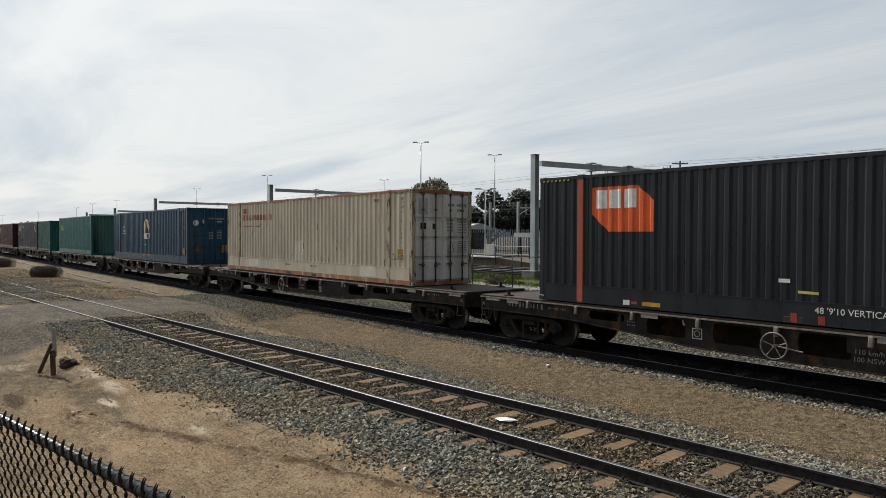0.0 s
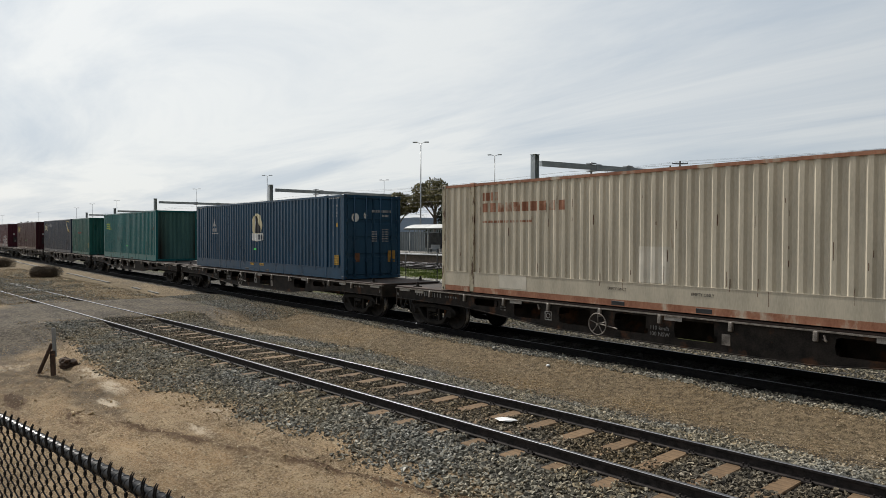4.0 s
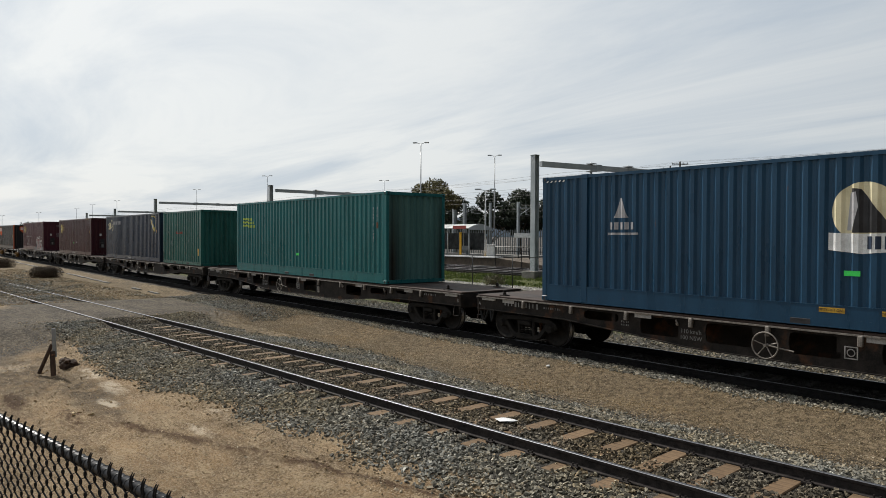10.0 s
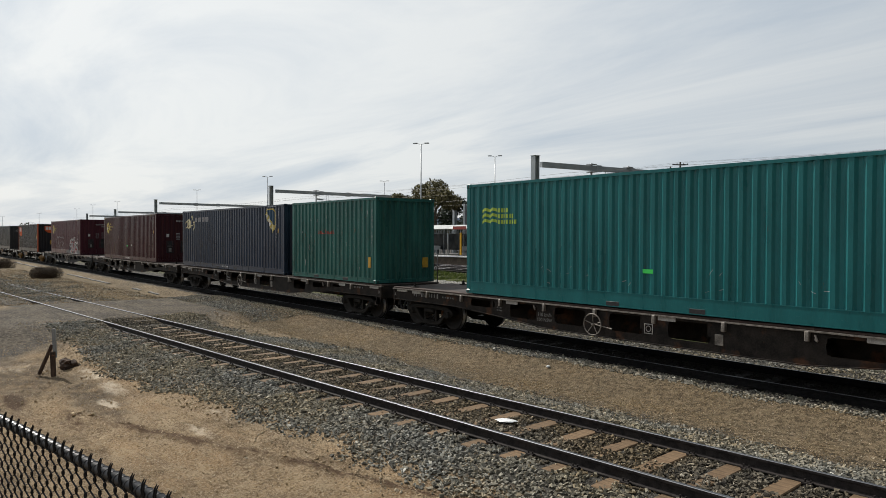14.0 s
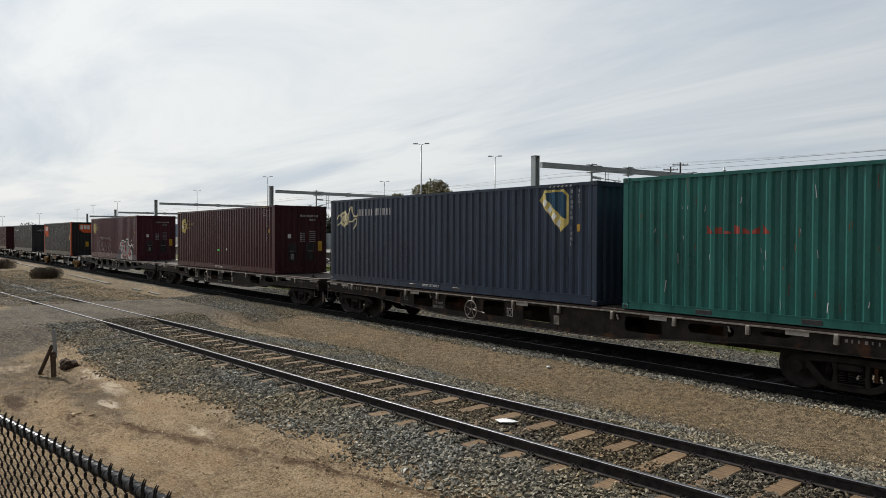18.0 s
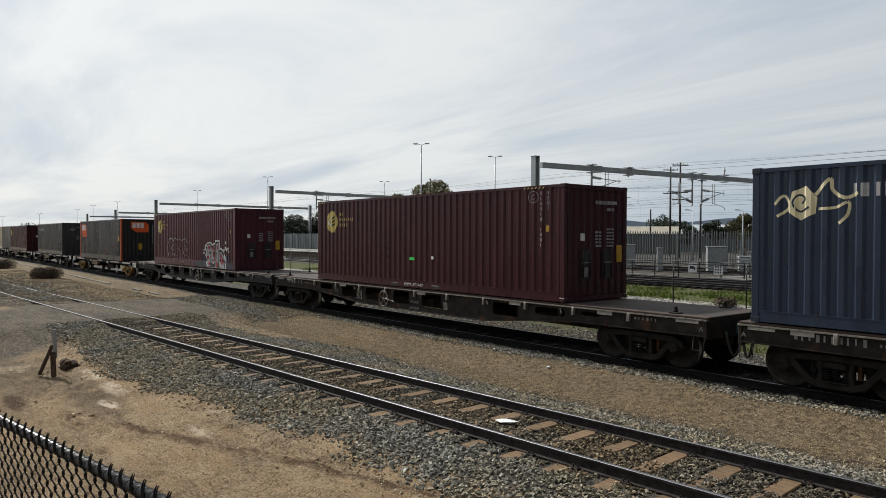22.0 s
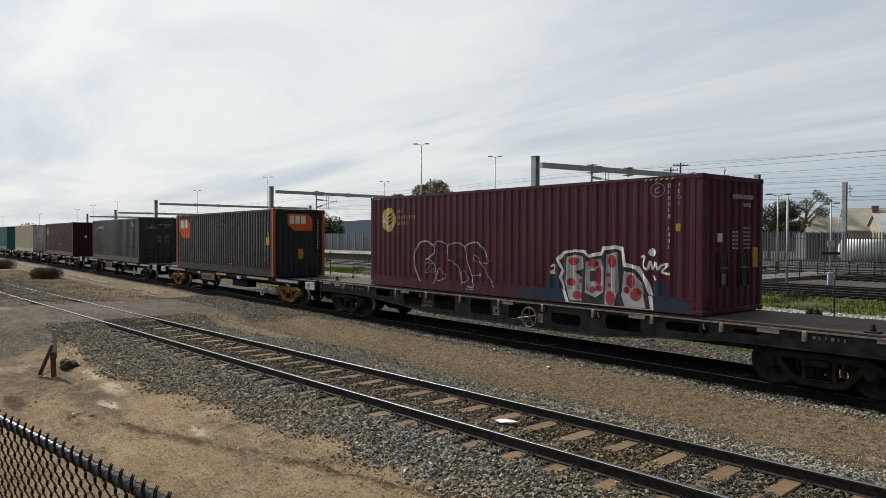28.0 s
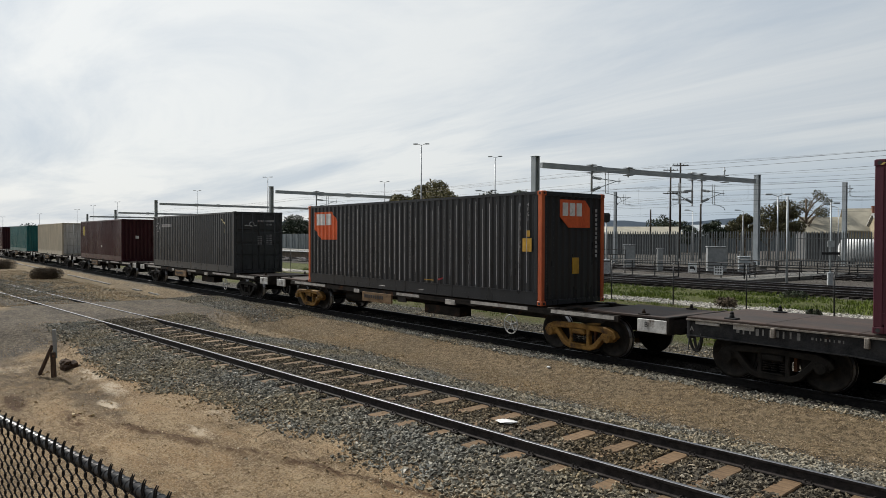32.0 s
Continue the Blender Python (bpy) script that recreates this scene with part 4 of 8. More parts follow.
                e, f = (yr - 0.19, yr + 0.07) if (q < 0.5) else (yr - 0.07, yr + 0.19)
                chamfer(bm, sx * hx + 0.012, sx * hx + 0.034, e, f, zh - 0.018, zh + 0.018, 0.004)
                chamfer(bm, sx * hx - 0.012, sx * hx + 0.038, yr - 0.03, yr + 0.03, zh - 0.075, zh + 0.075, 0.006)
                part("door_handle", bm, rod or door, d)
            for z in (0.35, 0.95, H - 0.95, H - 0.35):
                bm = bmesh.new()
                yh = sy * (hy - 0.125)
                tube(bm, (sx * (hx - 0.012), yh, z - 0.07), (sx * (hx - 0.012), yh, z + 0.07), 0.022, 0.022, 8)
                part("hinge", bm, post, d)
    return c


def on_side(c, W, name, mat, cols, label="", lift=0.004, flat=False, pitch=0.28):
    """Paint on the near side wall, following its folds. cols: (x0, x1, f) with f(x) giving (z0, z1) or None."""
    bm = bmesh.new()
    hx = c["half"]
    a0, a1 = -hx + 0.155, hx - 0.155
    for x0, x1, f in cols:
        xs = sorted({x0, x1, *[x for x in breaks(a0, a1, pitch) if x0 < x < x1], *[x0 + (x1 - x0) * i / 24 for i in range(1, 24) if x1 - x0 > 0.25]})
        prev = None
        for x in xs:
            span = f(x)
            if span is None or span[1] - span[0] < 1e-4:
                prev = None
                continue
            y = -(W / 2 - 0.02 + lift - (0 if flat else corrugation(x, a0, a1, pitch)))
            cur = (bm.verts.new((x, y, span[0])), bm.verts.new((x, y, span[1])))
            if prev:
                bm.faces.new((prev[0], cur[0], cur[1], prev[1]))
            prev = cur
    return part(name, bm, mat, c, label)


def fill(c, W, name, mat, poly, label="", lift=0.004, flat=False, pitch=0.28):
    """Paint the inside of an outline (x, z) on the near side, following the folds; what lies on the lower band is a patch of its own."""
    band = c["band"] + 0.006
    if not flat and min(z for _, z in poly) < band - 0.01:
        for side, deeper in ((1, False), (-1, True)):
            cut = []
            for (xa, za), (xb, zb) in zip(poly, poly[1:] + poly[:1]):
                ina, inb = side * (za - band) >= 0, side * (zb - band) >= 0
                if ina:
                    cut.append((xa, za))
                if ina != inb:
                    cut.append((xa + (xb - xa) * (band - za) / (zb - za), band))
            if len(cut) > 2:
                made = fill(c, W, name, mat, cut, label, lift + 0.013, True, pitch) if deeper else fill(c, W, name, mat, [(x, max(z, band)) for x, z in cut], label, lift, False, pitch)
        return made
    bm = bmesh.new()
    hx = c["half"]
    a0, a1 = -hx + 0.155, hx - 0.155
    x0, x1 = min(p[0] for p in poly), max(p[0] for p in poly)
    xs = sorted({x0, x1, *[x for x in breaks(a0, a1, pitch) if x0 < x < x1], *[x0 + (x1 - x0) * i / 40 for i in range(1, 40)], *[p[0] for p in poly]})

    def cuts(x):
        out = []
        for (xa, za), (xb, zb) in zip(poly, poly[1:] + poly[:1]):
            if (xa <= x) != (xb <= x):
                out.append(za + (zb - za) * (x - xa) / (xb - xa))
        return sorted(out)

    for xa, xb in zip(xs, xs[1:]):
        if xb - xa < 1e-4:
            continue
        e = (xb - xa) * 0.01
        ca, cb = cuts(xa + e), cuts(xb - e)
        ca, cb = ([p - (q - p) / 98 for p, q in zip(ca, cb)], [q + (q - p) / 98 for p, q in zip(ca, cb)]) if len(ca) == len(cb) else (ca, cb)
        if len(ca) != len(cb):
            continue
        ya, yb = [-(W / 2 - 0.02 + lift - (0 if flat else corrugation(x, a0, a1, pitch))) for x in (xa, xb)]
        for i in range(0, len(ca) - 1, 2):
            bm.faces.new([bm.verts.new(v) for v in ((xa, ya, ca[i]), (xb, yb, cb[i]), (xb, yb, cb[i + 1]), (xa, ya, ca[i + 1]))])
    bmesh.ops.remove_doubles(bm, verts=bm.verts, dist=1e-3)
    return part(name, bm, mat, c, label)


def rect(x0, x1, z0, z1):
    return (x0, x1, lambda x: (z0, z1))


def stroke(c, W, name, mat, pts, wide, label="", closed=False, pitch=0.28):
    """A painted line through points (x, z) on the near side, cut at the folds of the sheet."""
    bm = bmesh.new()
    hx = c["half"]
    a0, a1 = -hx + 0.155, hx - 0.155
    fold = breaks(a0, a1, pitch)
    if closed:
        pts = list(pts) + [pts[0]]
    for (xa, za), (xb, zb) in zip(pts, pts[1:]):
        d = Vector((xb - xa, zb - za))
        if d.length < 1e-5:
            continue
        n = Vector((-d.y, d.x)).normalized() * wide / 2
        ts = {0.0, 1.0}
        if abs(xb - xa) > 1e-4:
            ts |= {(x - xa) / (xb - xa) for x in fold if 0 < (x - xa) / (xb - xa) < 1}
        ts = sorted(ts)
        prev = None
        for t in ts:
            x, z = xa + (xb - xa) * t, za + (zb - za) * t
            cur = []
            for s in (-1, 1):
                px, pz = x + s * n.x, z + s * n.y
                deep = -0.010 if pz < c["band"] + 0.006 else corrugation(px, a0, a1, pitch)
                cur.append(bm.verts.new((px, -(W / 2 - 0.02 + 0.007 - deep), pz)))
            if prev:
                bm.faces.new((prev[0], cur[0], cur[1], prev[1]))
            prev = cur
    line_of = part(name, bm, mat, c, label)
    if len(pts) > 3:
        line_of["kind"] = "stuff"
    return line_of


def curve_pts(pts, n=6):
    """A smooth line through points."""
    out = []
    P = [Vector(p) for p in pts]
    for i in range(len(P) - 1):
        p0, p1, p2, p3 = P[max(0, i - 1)], P[i], P[i + 1], P[min(len(P) - 1, i + 2)]
        for k in range(n):
            t = k / n
            out.append(tuple(0.5 * ((2 * p1) + (p2 - p0) * t + (2 * p0 - 5 * p1 + 4 * p2 - p3) * t * t + (3 * p1 - p0 - 3 * p2 + p3) * t ** 3)))
    return out + [tuple(P[-1])]


def disc(x, z, r, rz=None):
    rz = rz or r
    return (x - r, x + r, lambda q: (z - rz * math.sqrt(max(0, 1 - ((q - x) / r) ** 2)), z + rz * math.sqrt(max(0, 1 - ((q - x) / r) ** 2))))


def upright_marks(c, W, x, z0, z1, n, mat, wide=0.09, lift=0.004):
    """A column of small bars in place of a painted code."""
    step = (z1 - z0) / n
    bars = []
    for i in range(n):
        z = z0 + step * i
        if i % 11 == 4:
            continue
        bars.append(rect(x - wide * 0.42, x - wide * 0.14, z + step * 0.16, z + step * 0.84))
        if i % 3:
            bars.append(rect(x + wide * 0.14, x + wide * 0.42, z + step * 0.16, z + step * 0.84))
    col = on_side(c, W, "painted_code", mat, bars, "column of white painted marks")
    col["kind"] = "stuff"
    return col


def end_bars(c, W, rows, mat, name="stencilled_block", label="rows of small painted marks"):
    """Small bars on the +x end. rows: (y0, y1, z, height)."""
    bm = bmesh.new()
    x = c["half"] + 0.0
    for y0, y1, z, h in rows:
        n = max(1, int((y1 - y0) / 0.052))
        for i in range(n):
            a = y0 + (y1 - y0) * i / n
            box(bm, x - 0.03, x - 0.003, a, a + (y1 - y0) / n * (0.45 if i % 3 else 0.7), z, z + h)
    rows_of = part(name, bm, mat, c, label)
    rows_of["kind"] = "stuff"
    return rows_of


def end_plate(c, name, mat, y0, y1, z0, z1, label="", x=0.006):
    bm = bmesh.new()
    chamfer(bm, c["half"] - 0.04, c["half"] + x - 0.008, y0, y1, z0, z1, 0.003)
    return part(name, bm, mat, c, label)


def lettering(name, text, size, mat, parent, m, label=""):
    """Raised lettering in the built-in font."""
    key = (text, mat.name)
    if key not in LETTERED:
        LETTERED[key] = WORDS[text].copy()
        LETTERED[key].materials.append(mat)
    o = new(name, LETTERED[key])
    o.parent = parent
    o.matrix_basis = m @ Matrix.Diagonal((size, size, size, 1))
    if label:
        o["label"] = label
    return o


def side_text(c, W, text, x, z, size, mat, lift=0.006, name="lettering", label=""):
    return lettering(name, text, size, mat, c, pose(x, -(W / 2 + lift - 0.02), z, 90, 0, 0), label)


def end_text(c, text, y, z, size, mat, name="lettering"):
    return lettering(name, text, size, mat, c, pose(c["half"] + 0.002, y, z, 90, 0, 90))


P = {}
P["grey_blue"] = paint("slate_container_paint", (0.0205, 0.0243, 0.0306), 0.3)
P["beige"] = paint("weathered_beige_paint", (0.455, 0.412, 0.328), 0.5, 0.85, ((0.20, 0.095, 0.045), 0.67, 0.76, 1.5), 0.3)
P["beige_door"] = paint("dirty_white_paint", (0.60, 0.60, 0.59), 0.6, 0.72, ((0.16, 0.12, 0.09), 0.58, 0.74, 1.8))
P["rust_beige"] = paint("rust_eaten_beige_paint", (0.40, 0.36, 0.27), 0.65, 0.7, ((0.075, 0.042, 0.026), 0.53, 0.60, 6.0))
P["rusty_rail"] = surface("rust_streaked_orange_rail", (0.22, 0.09, 0.05), (0.34, 0.165, 0.10), 3, 0.7, 0.2, 0, (1, 1, 0.5), 30, ((0.45, 0.40, 0.32), 0.55, 0.65, 1.5))
P["blue"] = paint("deep_blue_paint", (0.0153, 0.0528, 0.1009), 0.3, 0.85)
P["teal"] = paint("teal_green_paint", (0.0135, 0.1190, 0.1270), 0.3, 0.85)
P["soot"] = surface("soot_stained_teal_paint", (0.055, 0.135, 0.13), (0.095, 0.20, 0.19), 1.2, 0.6, 0.1, 0, (1, 2.0, 0.22), 30, ((0.03, 0.05, 0.046), 0.56, 0.7, 0.8), shine=0.18)
_t = P["soot"].node_tree
_bs = _t.nodes["Principled BSDF"]


def _op(kind, *args):
    n = _t.nodes.new("ShaderNodeMath")
    n.operation = kind
    n.use_clamp = True
    for i, v in enumerate(args):
        if isinstance(v, (int, float)):
            n.inputs[i].default_value = v
        else:
            _t.links.new(v, n.inputs[i])
    return n.outputs[0]


# soot burnt onto the end: a wide smear near one side and a narrow one at the other
_co = _t.nodes.new("ShaderNodeTexCoord")
_xyz = _t.nodes.new("ShaderNodeSeparateXYZ")
_t.links.new(_co.outputs["Object"], _xyz.inputs[0])
_ns = _t.nodes.new("ShaderNodeTexNoise")
_ns.inputs["Scale"].default_value = 2.2
_ns.inputs["Detail"].default_value = 6
_t.links.new(_co.outputs["Object"], _ns.inputs["Vector"])


def _smear(y, wide):
    d = _t.nodes.new("ShaderNodeMath")
    d.operation = "SUBTRACT"
    _t.links.new(_xyz.outputs[1], d.inputs[0])
    d.inputs[1].default_value = y
    a = _t.nodes.new("ShaderNodeMath")
    a.operation = "ABSOLUTE"
    _t.links.new(d.outputs[0], a.inputs[0])
    return _op("SUBTRACT", 1.0, _op("DIVIDE", a.outputs[0], wide))


_soot = _op("MULTIPLY", _op("MAXIMUM", _smear(-0.95, 0.62), _smear(1.15, 0.42)), _op("MULTIPLY", _ns.outputs["Fac"], 4.2))
_soot = _op("MULTIPLY", _soot, _op("SUBTRACT", 1.25, _op("DIVIDE", _xyz.outputs[2], 3.4)))
_mx = _t.nodes.new("ShaderNodeMix")
_mx.data_type = "RGBA"
_t.links.new(_bs.inputs["Base Color"].links[0].from_socket, _mx.inputs[6])
_mx.inputs[7].default_value = (0.014, 0.012, 0.010, 1)
_t.links.new(_soot, _mx.inputs["Factor"])
_t.links.new(_mx.outputs[2], _bs.inputs["Base Color"])
P["green"] = paint("faded_green_paint", (0.0196, 0.1046, 0.0934), 0.3, 0.72, ((0.20, 0.09, 0.04), 0.66, 0.76, 1.6))
P["navy"] = paint("navy_grey_paint", (0.0258, 0.0380, 0.0638), 0.3, 0.8)
P["maroon"] = paint("maroon_paint", (0.0460, 0.0122, 0.0168), 0.3, 0.8)
P["plum"] = paint("faded_plum_paint", (0.070, 0.0195, 0.031), 0.3, 0.8)
P["charcoal"] = paint("charcoal_paint", (0.0252, 0.0272, 0.0312), 0.3, 0.85)
P["grey"] = paint("dark_grey_paint", (0.0480, 0.0521, 0.0574), 0.3, 0.8)
P["orange_post"] = surface("orange_corner_paint", (0.36, 0.075, 0.025), (0.52, 0.12, 0.04), 2, 0.55, 0.1, 0, (1, 1, 0.4), 30)
P["red_post"] = surface("dull_orange_red_paint", (0.24, 0.055, 0.035), (0.36, 0.085, 0.05), 2, 0.55, 0.1, 0, (1, 1, 0.4), 30)

TRAIN = []      # (thing, place along the train, y, z), carried along by motions()


def load(c, right_end, z=DECK):
    TRAIN.append((c, right_end - c["half"], 0.0, z))
    return c


W8 = 2.463
c0 = load(container("long_container", "slate grey 48-foot container with orange-red side posts on a flat wagon", 14.63, 3.02, W8, P["grey_blue"], None, None, None, False, True, band=0.42, side_post=P["red_post"]), 54.64)
c1 = load(container("long_container", "weathered beige 48-foot container with rust-streaked edges and white doors", 14.69, 3.04, W8, P["beige"], P["rust_beige"], P["rusty_rail"], P["beige_door"], True, True, band=0.56, side_post=P["rust_beige"], rod=M["dark_rod"]), 34.66)
c2 = load(container("long_container", "deep blue 48-foot container with a cream emblem", 14.69, 3.04, W8, P["blue"], None, None, None, True, True, band=0.40), 14.45)
c3 = load(container("container", "teal green 40-foot container with a soot-stained end", 12.192, 3.04, W8, P["teal"], None, None, P["soot"], False), -7.09)
c4 = load(container("short_container", "faded green 20-foot container with rust spots", 6.058, 2.896, W8, P["green"], None, None, None, False, band=0.17), -23.856)
c5 = load(container("container", "navy grey 40-foot container with a yellow badge", 12.192, 2.896, W8, P["navy"], None, None, None, False, band=0.22), -30.614)
c6 = load(container("container", "maroon 40-foot container with a gold round emblem", 12.192, 2.896, W8, P["maroon"], None, None, None, True, band=0.22, ribs=True), -47.437)
c7 = load(container("container", "plum 40-foot container sprayed with silver graffiti", 12.192, 2.896, W8, P["plum"], None, None, None, True, ribs=True), -67.445)
c8 = load(container("container", "charcoal 40-foot container with orange corner posts", 12.192, 2.896, W8, P["charcoal"], P["orange_post"], None, None, False), -87.098, LOW_DECK)
c9 = load(container("container", "dark grey 40-foot container with closed doors", 12.192, 2.896, W8, P["grey"], None, None, None, True), -106.523, LOW_DECK)
c10 = load(container("container", "dull maroon 40-foot container", 12.192, 2.896, W8, P["maroon"], None, None, None, False), -125.84, LOW_DECK)
c11 = load(container("container", "weathered beige 40-foot container with dirty doors", 12.192, 2.896, W8, P["beige"], None, None, P["beige_door"], True), -145.465, LOW_DECK)
c12 = load(container("container", "teal green 40-foot container far back on the train", 12.192, 2.896, W8, P["teal"], None, None, None, False), -164.80, LOW_DECK)
c13 = load(container("container", "dark maroon 40-foot container far back on the train", 12.192, 2.896, W8, P["maroon"], None, None, None, False), -184.2, LOW_DECK)
# ---- train: wagons ----
WHEELS = []     # (wheelset, x, y, z on its bogie)
R_WHEEL = 0.46


def lathe(bm, prof, y_sign=1, n=24):
    """A body of rotation about the y axis; prof: (radius, y)."""
    rings = []
    for r, y in prof:
        rings.append([bm.verts.new((r * math.cos(2 * math.pi * i / n), y, r * math.sin(2 * math.pi * i / n))) for i in range(n)])
    faces = []
    for a, b in zip(rings, rings[1:]):
        row = []
        for i in range(n):
            j = (i + 1) % n
            f = bm.faces.new((a[i], a[j], b[j], b[i]))
            f.smooth = True
            row.append(f)
        faces.append(row)
    bm.faces.new(rings[0])
    bm.faces.new(rings[-1][::-1])
    return faces


def wheelset_mesh():
    bm = bmesh.new()
    g = GAUGE / 2
    for s in (-1, 1):
        prof = [(0.06, s * (g - 0.12)), (0.12, s * (g - 0.10)), (0.14, s * (g - 0.05)), (0.36, s * (g - 0.035)), (0.40, s * (g - 0.075)), (R_WHEEL + 0.028, s * (g - 0.075)),
                (R_WHEEL + 0.028, s * (g - 0.045)), (R_WHEEL, s * (g - 0.035)), (R_WHEEL - 0.004, s * (g + 0.055)), (0.405, s * (g + 0.06)), (0.37, s * (g + 0.02)), (0.15, s * (g + 0.0)),
                (0.13, s * (g + 0.06)), (0.06, s * (g + 0.07))]
        rows = lathe(bm, prof)
        for f in rows[7] + rows[5]:
            f.material_index = 1
    tube(bm, (0, -g - 0.2, 0), (0, g + 0.2, 0), 0.075, 0.075, 12)
    for s in (-1, 1):      # a painted balance mark and bolt heads show the turning
        for k in range(3):
            a = 2 * math.pi * k / 3
            tube(bm, (0.04 * math.cos(a), s * (g + 0.2), 0.04 * math.sin(a)), (0.04 * math.cos(a), s * (g + 0.225), 0.04 * math.sin(a)), 0.014, 0.014, 6)
    me = mesh_of("wheelset", bm, M["wheel"])
    me.materials.append(M["tread"])
    return me


WHEELSET = wheelset_mesh()


def side_frame(y, mat):
    """A three-piece bogie's cast side frame: a deep truss with two triangular windows and a spring opening, in the xz plane at y."""
    bm = bmesh.new()

    def bar(pts, t):
        # a flat bar through points (x, z, width), mitred at its bends, with rounded arrises
        q = [Vector((x, 0, z)) for x, z, w in pts]
        rings = []
        for k, (x, z, w) in enumerate(pts):
            d = (q[min(k + 1, len(q) - 1)] - q[max(k - 1, 0)]).normalized()
            n = Vector((-d.z, 0, d.x)) * w / 2
            c = 0.018
            m = n * (1 - 2 * c / w)
            rings.append([bm.verts.new(q[k] + o + Vector((0, y + e, 0))) for o, e in ((-n, -t + c), (-m, -t), (m, -t), (n, -t + c), (n, t - c), (m, t), (-m, t), (-n, t - c))])
        for a, b in zip(rings, rings[1:]):
            for k in range(8):
                bm.faces.new((a[k], a[(k + 1) % 8], b[(k + 1) % 8], b[k]))
        bm.faces.new(rings[0][::-1])
        bm.faces.new(rings[-1])

    bar([(-1.06, 0.46, 0.10), (-0.98, 0.56, 0.13), (-0.80, 0.63, 0.14), (0.0, 0.655, 0.12), (0.80, 0.63, 0.14), (0.98, 0.56, 0.13), (1.06, 0.46, 0.10)], 0.085)
    bar([(-0.80, 0.60, 0.13), (-0.66, 0.43, 0.12), (-0.46, 0.22, 0.13), (-0.30, 0.165, 0.12), (0.30, 0.165, 0.12), (0.46, 0.22, 0.13), (0.66, 0.43, 0.12), (0.80, 0.60, 0.13)], 0.078)
    for s in (-1, 1):
        bar([(s * 0.27, 0.17, 0.12), (s * 0.255, 0.40, 0.075), (s * 0.27, 0.63, 0.11)], 0.07)
        bar([(s * 0.80, 0.60, 0.12), (s * 0.73, 0.42, 0.07)], 0.075)
        chamfer(bm, s * 0.875 - 0.13, s * 0.875 + 0.13, y - 0.1, y + 0.1, 0.37, 0.56, 0.03)
        tube(bm, (s * 0.875, y - 0.16, 0.46), (s * 0.875, y + 0.16, 0.46), 0.10, 0.10, 14)
        for k in range(3):
            a = 2 * math.pi * k / 3 + 0.5
            p = (s * 0.875 + 0.05 * math.cos(a), 0.46 + 0.05 * math.sin(a))
            tube(bm, (p[0], y - 0.178, p[1]), (p[0], y + 0.178, p[1]), 0.015, 0.015, 6)
    # bolster end and its friction wedges over the springs
    chamfer(bm, -0.20, 0.20, y - 0.11, y + 0.11, 0.47, 0.585, 0.02)
    chamfer(bm, -0.22, 0.22, y - 0.10, y + 0.10, 0.215, 0.245, 0.008)
    bmesh.ops.recalc_face_normals(bm, faces=bm.faces)
    return bm


def bogie(wagon, x, mat, label):
    bm = bmesh.new()
    chamfer(bm, -0.2, 0.2, -0.98, 0.98, 0.42, 0.66, 0.03)
    tube(bm, (0, 0, 0.6), (0, 0, 0.82), 0.22, 0.22, 14)
    b = part("bogie", bm, mat, wagon, label)
    b.matrix_basis = pose(x, 0, 0)
    for s in (-1, 1):
        y = s * (GAUGE / 2 + 0.17)
        part("side_frame", side_frame(y, mat), mat, b)
        for k in (-0.16, 0, 0.16):
            bm = bmesh.new()
            for i in range(5):
                ring_tube(bm, (k, y, 0.29 + i * 0.045), "z", 0.055, 0.014, 12, 5)
            part("coil_spring", bm, M["wheel"], b)
        for e in (-1, 1):
            bm = bmesh.new()
            box(bm, e * 0.33 - 0.03, e * 0.33 + 0.03, s * GAUGE / 2 - 0.05, s * GAUGE / 2 + 0.05, 0.30, 0.62)
            part("brake_block", bm, M["rust"], b)
    for e in (-1, 1):
        w = part("wheelset", WHEELSET, None, b, "dark steel wheels with bright treads on an axle")
        w.matrix_basis = pose(e * 0.875, 0, R_WHEEL)
    return b


def web(bm, y, t, x0, x1, lo0, lo1, hi, hole=None):
    """One bay of a side sill: a plate from x0 to x1, its lower edge running from lo0 to lo1, with an eight-cornered hole (x0, x1, z0, z1)."""
    if hole is None:
        ring = [(x0, lo0), (x1, lo1), (x1, hi), (x0, hi)]
        extr = [[bm.verts.new((x, yy, z)) for x, z in ring] for yy in (y - t, y + t)]
        bm.faces.new(extr[0])
        bm.faces.new(extr[1][::-1])
        for i in range(4):
            j = (i + 1) % 4
            bm.faces.new((extr[0][i], extr[1][i], extr[1][j], extr[0][j]))
        return
    a, b, c, d = hole
    k = 0.09
    lo = lambda x: lo0 + (lo1 - lo0) * (x - x0) / (x1 - x0)
    outer = [(a + k, lo(a + k)), (b - k, lo(b - k)), (x1, lo(x1)), (x1, (c + d) / 2), (x1, hi), (b - k, hi), (a + k, hi), (x0, hi), (x0, (c + d) / 2), (x0, lo0)]
    inner = [(a + k, c), (b - k, c), (b - k * 0.3, c + k * 0.3), (b, (c + d) / 2), (b - k * 0.3, d - k * 0.3), (b - k, d), (a + k, d), (a + k * 0.3, d - k * 0.3), (a, (c + d) / 2), (a + k * 0.3, c + k * 0.3)]
    rings = [[bm.verts.new((x, yy, z)) for x, z in r] for yy in (y - t, y + t) for r in (outer, inner)]
    o0, i0, o1, i1 = rings
    n = len(outer)
    for i in range(n):
        j = (i + 1) % n
        bm.faces.new((o0[i], o0[j], i0[j], i0[i]))
        bm.faces.new((o1[j], o1[i], i1[i], i1[j]))
        bm.faces.new((o0[j], o0[i], o1[i], o1[j]))
